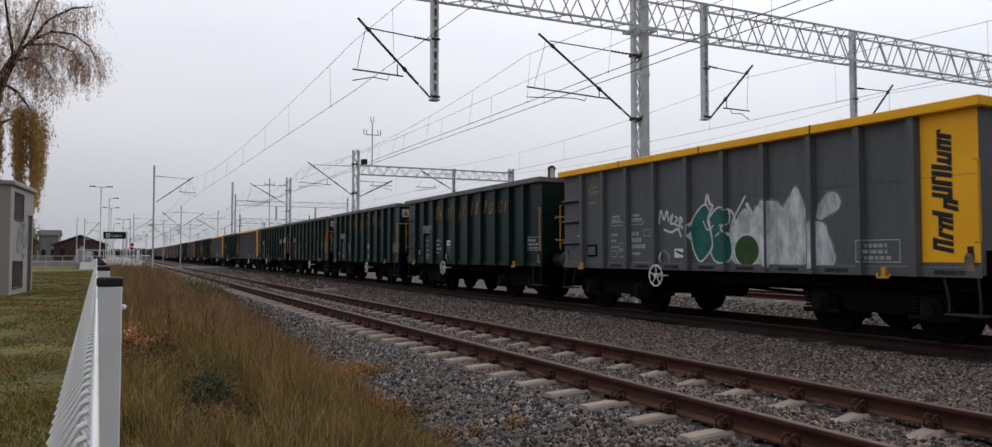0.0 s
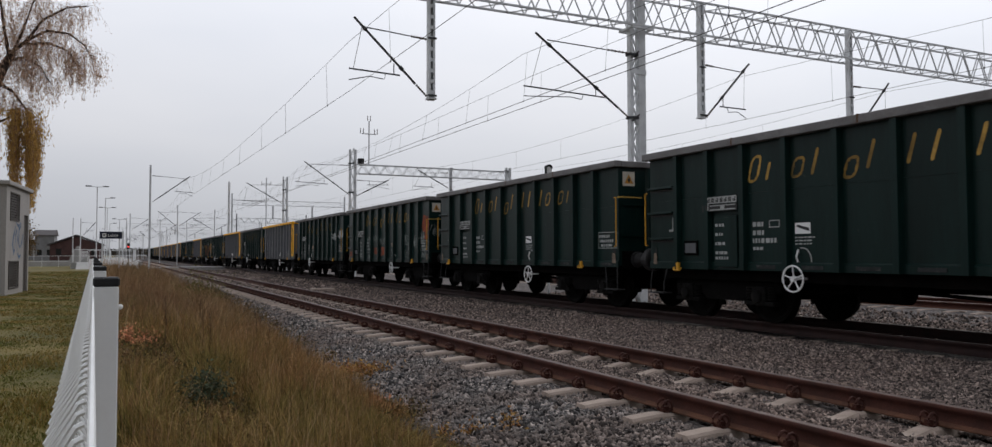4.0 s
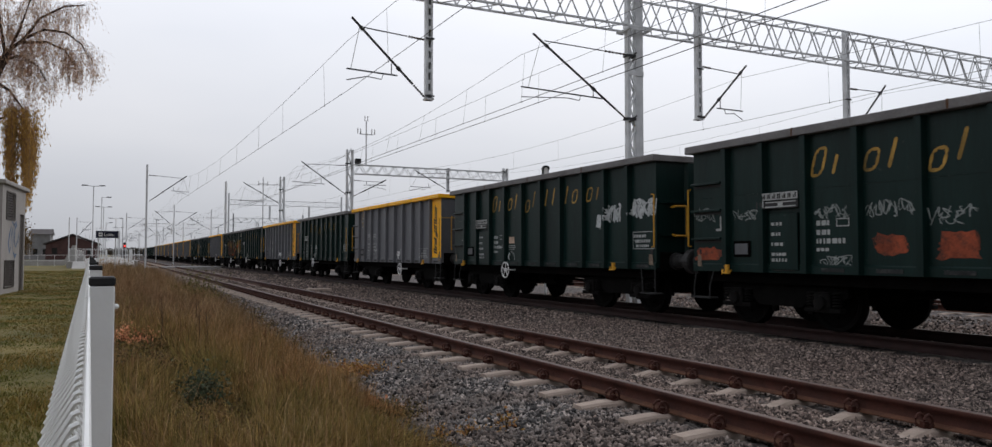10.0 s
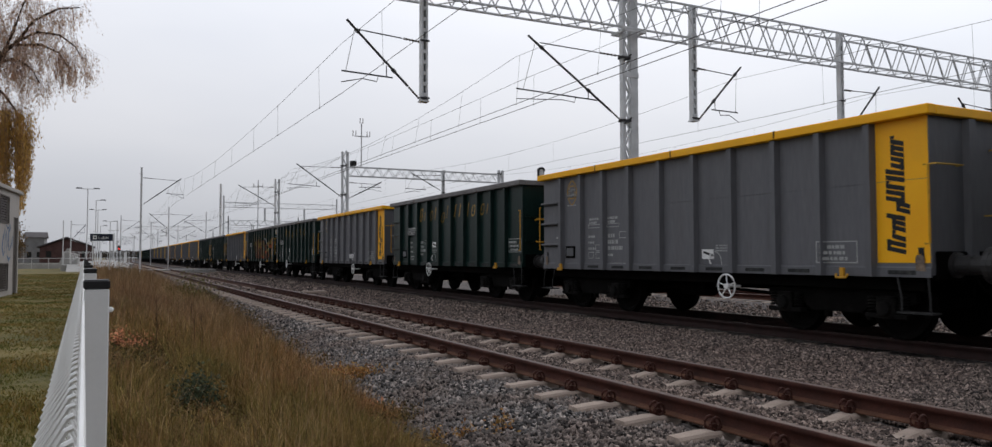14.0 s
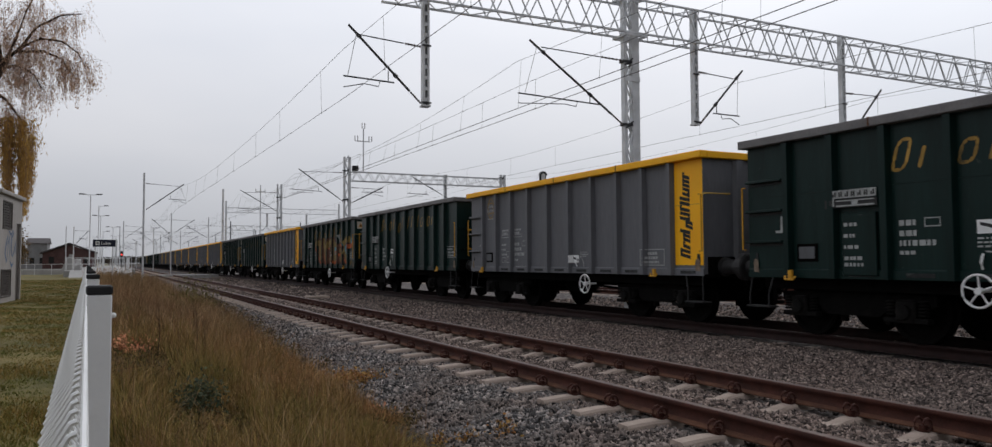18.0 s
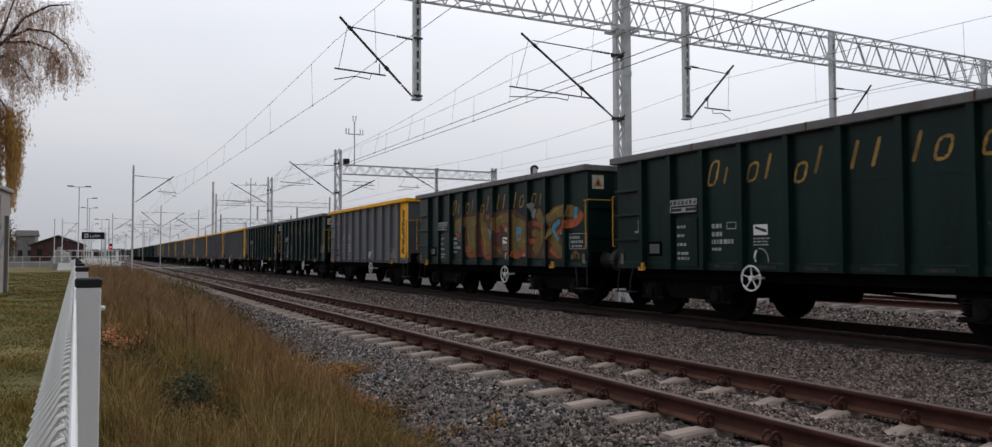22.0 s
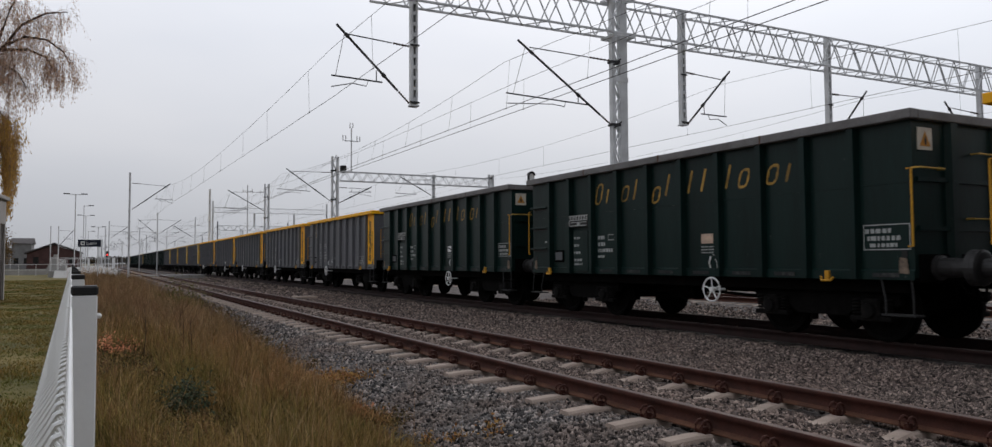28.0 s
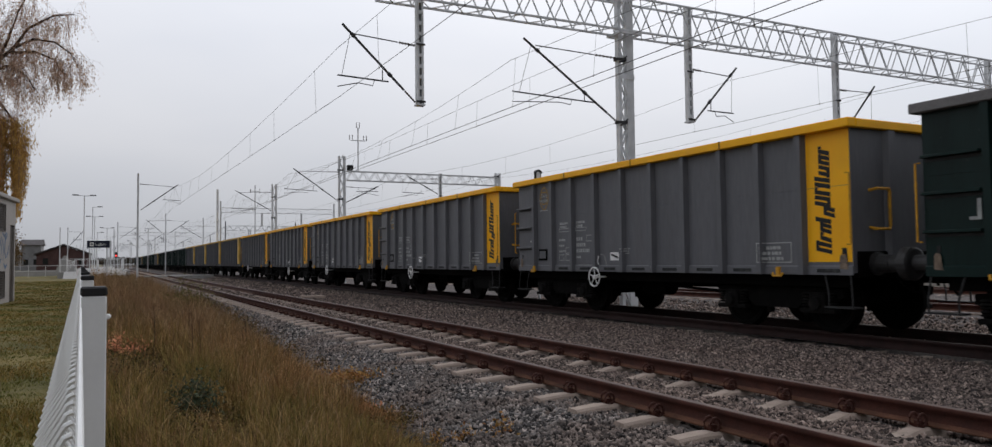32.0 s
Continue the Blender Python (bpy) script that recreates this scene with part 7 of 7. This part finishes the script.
for k, line in enumerate(TAG_LINES):
    bm = bmesh.new()
    wide = 0.045 if k % 2 else 0.065
    last = None
    for i, (y, z) in enumerate(line):
        q = line[min(i + 1, len(line) - 1)]
        p = line[max(i - 1, 0)]
        d = Vector((0, q[0] - p[0], q[1] - p[1])).normalized()
        s = Vector((0, -d.z, d.y)) * wide * (0.4 if i in (0, len(line) - 1) else 1)
        pair = [bm.verts.new(Vector((0.003 + 0.001 * k, y, z)) + s), bm.verts.new(Vector((0.003 + 0.001 * k, y, z)) - s)]
        if last:
            bm.faces.new((last[0], last[1], pair[1], pair[0]))
        last = pair
    part("graffiti", bm, BLUE_SPRAY, kiosk, "faded blue graffiti")

# ---- weeping willow behind the kiosk ----
willow = empty("willow_tree")
tagged(willow, "weeping willow with bare limbs and golden hanging leaves", "tree")
tr = random.Random(12)
WILLOW_LIMBS = [[(-5.6, 38, -0.1), (-5.5, 38, 3.0), (-5.1, 38, 6.2), (-4.7, 38, 8.0)],
         [(-4.7, 38, 8.0), (-4.35, 37.9, 8.9), (-3.95, 37.9, 9.75)]]
bm = bmesh.new()
tube(bm, WILLOW_LIMBS[0], 0.5, 10, 0.26)
tube(bm, WILLOW_LIMBS[1], 0.24, 8, 0.15)
tube(bm, [(-5.1, 38, 6.2), (-6.2, 38.4, 8.5), (-7.2, 38.5, 10.5)], 0.22, 8, 0.1)
tube(bm, [(-5.0, 38, 5.2), (-4.6, 37.8, 6.6), (-3.9, 37.8, 7.0), (-3.3, 37.7, 6.3)], 0.09, 7, 0.03)
part("trunk", bm, BARK, willow)
boughs = [
    [(-3.95, 37.9, 9.75), (-3.4, 37.8, 10.3), (-2.7, 37.6, 10.7), (-1.9, 37.5, 10.65), (-1.3, 37.4, 10.2), (-1.0, 37.4, 9.6)],
    [(-3.95, 37.9, 9.75), (-3.6, 38, 10.8), (-3.3, 38.2, 12.0), (-2.8, 38.3, 13.2)],
    [(-4.1, 37.9, 9.5), (-4.3, 37.7, 10.8), (-4.5, 37.6, 12.4), (-4.3, 37.5, 13.6)],
    [(-3.5, 37.9, 10.2), (-2.9, 38.1, 11.3), (-2.0, 38.3, 12.0), (-1.2, 38.4, 12.2)],
    [(-4.5, 38, 8.4), (-3.9, 37.7, 8.0), (-3.5, 37.6, 7.4), (-3.2, 37.5, 6.9)],
    [(-4.2, 38, 9.3), (-3.5, 37.6, 9.5), (-2.9, 37.5, 9.1), (-2.6, 37.4, 8.5)],
    [(-4.8, 38, 8.0), (-4.9, 37.7, 9.6), (-5.3, 37.5, 11.2), (-5.4, 37.4, 12.6)],
    [(-3.6, 37.9, 10.1), (-2.6, 37.7, 10.2), (-1.9, 37.6, 9.9), (-1.5, 37.5, 9.2)]]
for b in boughs:
    bm = bmesh.new()
    tube(bm, b, 0.075, 6, 0.018)
    part("bough", bm, BARK, willow)
twigs = bmesh.new()
leaf_at = []
for b in boughs:
    pts = [Vector(p) for p in b]
    for k in range(150):
        f = tr.random() ** 0.8 * (len(pts) - 1)
        i = min(int(f), len(pts) - 2)
        p = pts[i].lerp(pts[i + 1], f - i)
        up = tr.random() < 0.62
        d = Vector((tr.uniform(-1, 1), tr.uniform(-1, 1), tr.uniform(0.1, 1.1) if up else tr.uniform(-0.5, 0.3))).normalized()
        length = tr.uniform(0.5, 1.5)
        path = [p]
        for j in range(5):
            d = (d + Vector((tr.uniform(-0.3, 0.3), tr.uniform(-0.3, 0.3), -0.42))).normalized()
            path.append(path[-1] + d * length / 5)
        tube(twigs, path, 0.0055, 3, 0.0015, caps=False)
        for j in range(6 if up else 10):
            leaf_at.append(path[-1 - tr.randrange(3)] + Vector((tr.uniform(-0.08, 0.08), tr.uniform(-0.08, 0.08), tr.uniform(-0.3, 0.05))))
        if tr.random() < 0.6:
            q = path[3]
            hang = tr.uniform(0.4, 1.3)
            tube(twigs, [q, q + Vector((tr.uniform(-0.1, 0.1), 0, -hang * 0.5)), q + Vector((tr.uniform(-0.12, 0.12), 0, -hang))], 0.006, 3, 0.002, caps=False)
            for j in range(int(20 * hang)):
                leaf_at.append(q + Vector((tr.uniform(-0.09, 0.09), tr.uniform(-0.09, 0.09), -hang * tr.uniform(0.2, 1.05))))
# the golden curtain of long hanging shoots lower down
STRANDS = [(-5.4 + 2.75 * tr.random() ** 0.8, tr.uniform(-0.9, 0.5), tr.uniform(0, 2.4)) for k in range(34)]
for k in range(330):
    cx, ctop, clow = STRANDS[k % 34]
    x = cx + tr.gauss(0, 0.05)
    top = 7.0 - 0.12 * (x + 4.4) ** 2 + ctop + tr.uniform(-0.2, 0.2) - (0.5 if x > -3.2 else 0)
    low = 3.7 + (clow + tr.uniform(-0.2, 0.4)) * (0.6 + 0.25 * math.sin(x * 7)) - (0.8 if -3.35 < x < -3.05 else 0)
    y = 37.6 + tr.uniform(-0.8, 0.8)
    tube(twigs, [(x, y, top), (x + tr.uniform(-0.08, 0.08), y, (top + low) / 2), (x + tr.uniform(-0.1, 0.1), y, low)], 0.006, 3, 0.002, caps=False)
    for j in range(int(17 * (top - low))):
        leaf_at.append(Vector((x + tr.gauss(0, 0.055), y + tr.gauss(0, 0.06), low + (top - low) * tr.random() ** 0.85)))
TWIG = mat("pale_willow_twig", (0.24, 0.16, 0.125), 0.9, 0, 0.25, 6.0, 30, 0.2)
tagged(part("fine_twig", twigs, TWIG, willow), kind="stuff")
c = np.array([tuple(p) for p in leaf_at])
n = len(c)
high = c[:, 2] > 7.2
d = rng.standard_normal((n, 3)) * np.array((0.3, 0.3, 0.4)) + np.array((0, 0, -1.0))
d /= np.linalg.norm(d, axis=1)[:, None]
e = np.cross(d, rng.standard_normal((n, 3)))
e /= np.linalg.norm(e, axis=1)[:, None]
s = np.where(high[:, None], rng.uniform(0.04, 0.08, (n, 1)), rng.uniform(0.05, 0.11, (n, 1)))
v = np.stack([c - d * s, c + e * s * 0.2, c + d * s, c - e * s * 0.2], 1)
WILLOW_LEAF = island_mat("willow_leaves", [(0.56, 0.33, 0.085), (0.46, 0.28, 0.085), (0.64, 0.41, 0.13), (0.38, 0.23, 0.08), (0.52, 0.34, 0.11)], 0.8, 0, thin=0.45)
PINK_LEAF = island_mat("faded_willow_leaves", [(0.62, 0.43, 0.33), (0.5, 0.32, 0.21), (0.68, 0.48, 0.32), (0.44, 0.28, 0.2)], 0.8, 0, thin=0.45)
for name, pick, m in (("golden_curtain", ~high, WILLOW_LEAF), ("crown", high, PINK_LEAF)):
    q = v[pick]
    raw(name, q.reshape(-1, 3), np.arange(len(q) * 4).reshape(-1, 4), m, willow)

# ---- the station end of the line: lamps, sign, platform, far buildings ----
def lamp_post(x, y, top, arms):
    thing = empty("street_lamp")
    tagged(thing, "tall grey lamp post with flat lanterns", "street lamp", "street lamps")
    rod("pole", [(x, y, -0.1), (x, y, top)], 0.05, GALV, thing, 8)
    for a in arms:
        rod("arm", [(x, y, top - 0.05), (x + a * 0.7, y, top)], 0.04, GALV, thing, 6)
        bm = bmesh.new()
        box(bm, *sorted((x + a * 0.55, x + a * 1.15)), y - 0.14, y + 0.14, top - 0.02, top + 0.09, 0.02)
        part("lantern", bm, DARK_MAST, thing)


for x, y, top, arms in ((-1.8, 95, 8.66, (-1, 1)), (-1.18, 115, 8.75, (1,)), (-1.06, 130, 8.3, (-1, 1)), (0.7, 150, 7.45, (-1, 1)), (-0.9, 170, 7.4, (1,)), (1.6, 205, 7.6, (-1, 1)), (-3.4, 220, 7.8, (1,))):
    lamp_post(x, y, top, arms)

NAVY = mat("navy_sign_enamel", (0.012, 0.016, 0.035), 0.35, 0, 0.1, 3, 40, 0)
sign = empty("station_sign", pose(0, 62, 0))
tagged(sign, "navy station name board on two grey posts", "sign")
bm = bmesh.new()
box(bm, -0.98, 0.47, -0.05, 0.05, 2.36, 2.86, 0.01)
part("board", bm, NAVY, sign)
for x in (-0.8, 0.3):
    rod("post", [(x, 0.06, -0.1), (x, 0.06, 2.85)], 0.045, GALV, sign)
bm = bmesh.new()
box(bm, -0.8, -0.55, -0.058, -0.052, 2.47, 2.74)
part("pictogram", bm, WHITE, sign)
bm = bmesh.new()
box(bm, -0.74, -0.61, -0.064, -0.06, 2.56, 2.66)
part("pictogram_mark", bm, NAVY, sign)
share("name_writing", written("Lubin", 0.3, WHITE), sign, pose(-0.46, -0.056, 2.5, 90), "white station name")

PLATFORM = mat("platform_concrete", (0.36, 0.35, 0.335), 0.9, 0, 0.1, 1.5, 30, 0.2, dirt=(0.32, 0.31, 0.29), dirt_amount=0.5)
bm = bmesh.new()
box(bm, -3.4, 2.2, 76, 240, -0.3, 0.56)
box(bm, 2.0, 2.35, 76, 240, 0.561, 0.62)
platform = part("platform", bm, PLATFORM)
tagged(platform, "pale concrete station platform beside the near track", "platform", kind="structure")
bm = bmesh.new()
prism(bm, [(72.0, -0.25), (76.0, -0.25), (76.0, 0.56)], "x", -2.9, 1.9)
tagged(part("platform_ramp", bm, PLATFORM), "pale concrete ramp up to the platform", "ramp", kind="structure")


def railing(x0, y0, x1, y1, z, step, name="railing"):
    thing = empty(name)
    tagged(thing, "light grey tubular platform railing", "railing", "platform railings")
    n = max(2, int(math.hypot(x1 - x0, y1 - y0) / step))
    for k in range(n + 1):
        f = k / n
        rod("upright", [(x0 + (x1 - x0) * f, y0 + (y1 - y0) * f, z), (x0 + (x1 - x0) * f, y0 + (y1 - y0) * f, z + 1.1)], 0.022, POST_GREY, thing, 5)
    for h in (0.55, 1.1):
        rod("rail_bar", [(x0, y0, z + h), (x1, y1, z + h)], 0.02, POST_GREY, thing, 5)


railing(-3.3, 77, -3.3, 120, 0.56, 2.0)
railing(-3.2, 76.5, -1.0, 76.5, 0.56, 0.5)
railing(0.2, 76.5, 1.9, 76.5, 0.56, 0.45)
railing(-0.4, 78, -0.4, 110, 0.56, 2.0)
railing(-8.0, 90, -3.6, 90, 0.0, 1.2)
# sloping white parapets of the underpass stairs
for k, (x, y, l) in enumerate(((-3.75, 80, 0.85), (-2.8, 79, 0.7))):
    bm = bmesh.new()
    prism(bm, [(x, 0.3), (x + l, 0.5), (x + l, 2.0 if k == 0 else 1.1), (x + l * 0.75, 2.0 if k == 0 else 1.1), (x, 0.62)], "y", y, y + 3)
    tagged(part("stair_parapet", bm, PLATFORM), "sloping white concrete stair parapet", "parapet", "stair parapets")
bm = bmesh.new()
box(bm, -14, -4.3, 95, 95.25, -0.2, 0.62)
tagged(part("low_wall", bm, PLATFORM), "low pale concrete boundary wall", "wall")
railing(-2.4, 92, 1.6, 92, 0.56, 1.0)
railing(1.75, 78, 1.75, 90, 0.56, 1.5)

BRICK_RED = mat("dark_red_cladding", (0.085, 0.045, 0.042), 0.8, 0, 0.2, 1.5, 20, 0.2)
ROOF_DARK = mat("dark_roof_sheet", (0.07, 0.06, 0.06), 0.7, 0, 0.2, 2, 30, 0.2)
HOUSE_GREY = mat("grey_house_render", (0.22, 0.22, 0.23), 0.9, 0, 0.15, 1, 20, 0.2)


def house(name, x0, x1, y, depth, eaves, ridge, wall, label, along=False):
    thing = empty(name)
    tagged(thing, label, "building")
    bm = bmesh.new()
    if along:
        box(bm, x0, x1, y, y + depth, -0.2, eaves)
    else:
        prism(bm, [(x0, -0.2), (x1, -0.2), (x1, eaves), ((x0 + x1) / 2, ridge - 0.15), (x0, eaves)], "y", y, y + depth)
    part("wall", bm, wall, thing)
    bm = bmesh.new()
    xm = (x0 + x1) / 2
    if along:
        prism(bm, [(y - 0.3, eaves), (y + depth / 2, ridge), (y + depth + 0.3, eaves)], "x", x0 - 0.3, x1 + 0.3)
    else:
        prism(bm, [(x0 - 0.4, eaves - 0.1), (xm, ridge), (x1 + 0.4, eaves - 0.1), (x1 + 0.4, eaves + 0.1), (xm, ridge + 0.2), (x0 - 0.4, eaves + 0.1)], "y", y - 0.4, y + depth + 0.4)
    part("roof", bm, ROOF_DARK, thing)
    n = max(2, int((x1 - x0) / 2.2))
    for k in range(n):
        xc = x0 + (k + 0.5) * (x1 - x0) / n
        bm = bmesh.new()
        box(bm, xc - 0.4, xc + 0.4, y - 0.03, y - 0.004, 1.2, 2.3)
        part("window", bm, BLACK, thing)


house("shed", -9.8, -1.9, 150, 14, 2.9, 4.5, BRICK_RED, "long red-brown shed with dark gabled roof")
house("house", -14.4, -11.0, 180, 9, 5.2, 6.4, HOUSE_GREY, "grey rendered house with dark roof", True)
house("house", -26, -17, 210, 9, 4.0, 7.5, HOUSE_GREY, "distant grey house with pitched roof")
mast2 = empty("line_mast")
tagged(mast2, "pair of slim grey catenary masts with one cantilever", "mast")
for x in (-5.12, -4.2):
    rod("pole", [(x, 120, -0.2), (x, 120, 6.2)], 0.06, GALV, mast2, 6)
cantilever(120, (-4.1, 3.6), (-2.4, 5.7), ((-2.6, 5.6), (-4.1, 5.65)), ((-2.5, 4.6), (-3.6, 4.6)), mast2)

# autumn shrubs and a far line of trees
SHRUB = island_mat("autumn_shrub_leaves", [(0.15, 0.08, 0.03), (0.1, 0.075, 0.03), (0.2, 0.11, 0.04), (0.075, 0.06, 0.03)], 0.85, 0)


FAR_LEAF = island_mat("far_tree_leaves", [(0.06, 0.055, 0.045), (0.1, 0.085, 0.065), (0.045, 0.042, 0.036), (0.12, 0.09, 0.06)], 0.9, 0)


def tree(x, y, height, spread, n, leaf, material, label):
    thing = empty("tree", pose(x, y, 0))
    tagged(thing, label, "tree")
    r = random.Random(int(x * 7 + y))
    bm = bmesh.new()
    tube(bm, [(0, 0, -0.2), (0.1, 0, height * 0.35), (0, 0.1, height * 0.7)], height * 0.03, 6, height * 0.01)
    tips = []
    for k in range(9):
        a = 2.4 * k
        z = height * (0.3 + 0.06 * k)
        end = Vector((spread * 0.42 * math.cos(a), spread * 0.42 * math.sin(a), z + height * r.uniform(0.15, 0.3)))
        tube(bm, [(0, 0, z), end * 0.5 + Vector((0, 0, z * 0.5 + 0.1)), end], height * 0.012, 5, height * 0.004)
        tips.append(end)
    part("trunk", bm, BARK, thing)
    vs, fs, base = [], [], 0
    for t in tips + [Vector((0, 0, height * 0.85))]:
        v, f = leaf_cloud(n // 10, tuple(t), (spread * 0.5, spread * 0.5, height * 0.32), leaf)
        vs.append(v)
        fs.append(f + base)
        base += len(v)
    raw("crown", np.concatenate(vs), np.concatenate(fs), material, thing)


tree(-10.2, 108, 3.4, 2.0, 6000, 0.09, SHRUB, "small autumn tree with rusty leaves")
tree(-13.5, 125, 5.0, 4.0, 7000, 0.17, SHRUB, "rounded autumn shrub with brown leaves")
tree(-20, 160, 6.5, 5.0, 5000, 0.22, SHRUB, "brown autumn tree beside the far houses")
tree(69.0, 60, 11.2, 5.0, 3500, 0.09, SHRUB, "tall thin autumn tree beyond the tracks")
for k, (x, y) in enumerate(((30, 420), (60, 450), (-20, 420), (-60, 380), (5, 440), (90, 480), (-40, 430), (45, 430))):
    tree(x, y, 3.4 + 0.4 * (k * 37 % 4), 13, 5000, 0.5, FAR_LEAF, "distant dark tree at the edge of the yard")
weed("bush", (1.05, 58, -0.14), (0.9, 0.9, 0.7), 700, 0.05, SHRUB, "brown bushy weed at the fence end", 6)
weed("bush", (2.45, 25.0, -0.3), (0.9, 0.9, 0.75), 1100, 0.035, island_mat("olive_weed_leaves", [(0.1, 0.1, 0.02), (0.14, 0.12, 0.03), (0.08, 0.07, 0.02)], 0.8, 0), "olive yellow weed clump in the grass", 6)

# a small platform signal that shows red
RED_LAMP = bpy.data.materials.new("red_signal_lens")
RED_LAMP.use_nodes = True
RED_LAMP.node_tree.nodes["Principled BSDF"].inputs["Base Color"].default_value = (0.5, 0.02, 0.02, 1)
RED_LAMP.node_tree.nodes["Principled BSDF"].inputs["Emission Color"].default_value = (1.0, 0.06, 0.05, 1)
RED_LAMP.node_tree.nodes["Principled BSDF"].inputs["Emission Strength"].default_value = 2.0
red = empty("signal", pose(1.64, 115, 0))
tagged(red, "slim signal post with a lit red lamp", "signal")
rod("signal_post", [(0, 0, -0.2), (0, 0, 2.02)], 0.06, DARK_MAST, red)
bm = bmesh.new()
box(bm, -0.18, 0.18, -0.1, 0.1, 2.02, 2.77, 0.03)
part("signal_head", bm, BLACK, red)
bm = bmesh.new()
lathe(bm, [(-0.13, 0.1), (-0.101, 0.1)], "y", (0, 0, 2.32), 12)
part("lamp_lens", bm, RED_LAMP, red, "lit red lens")

# timber and rubber level crossing panels across the first tracks
bm = bmesh.new()
for cx in (5.07, 10.83):
    box(bm, cx - 0.66, cx + 0.66, 82, 86, -0.15, -0.01)
box(bm, 5.95, 9.95, 82, 86, -0.3, -0.01)
box(bm, 2.3, 4.2, 82, 86, -0.4, -0.01)
tagged(part("foot_crossing", bm, PLATFORM), "pale concrete foot crossing over the tracks", "crossing", kind="structure")
bm = bmesh.new()
box(bm, 7.0, 7.9, 30.5, 31.1, -0.3, -0.16, 0.01)
tagged(part("cable_lid", bm, CONCRETE), "pale concrete cable duct lid between tracks", "duct lid")



motions()
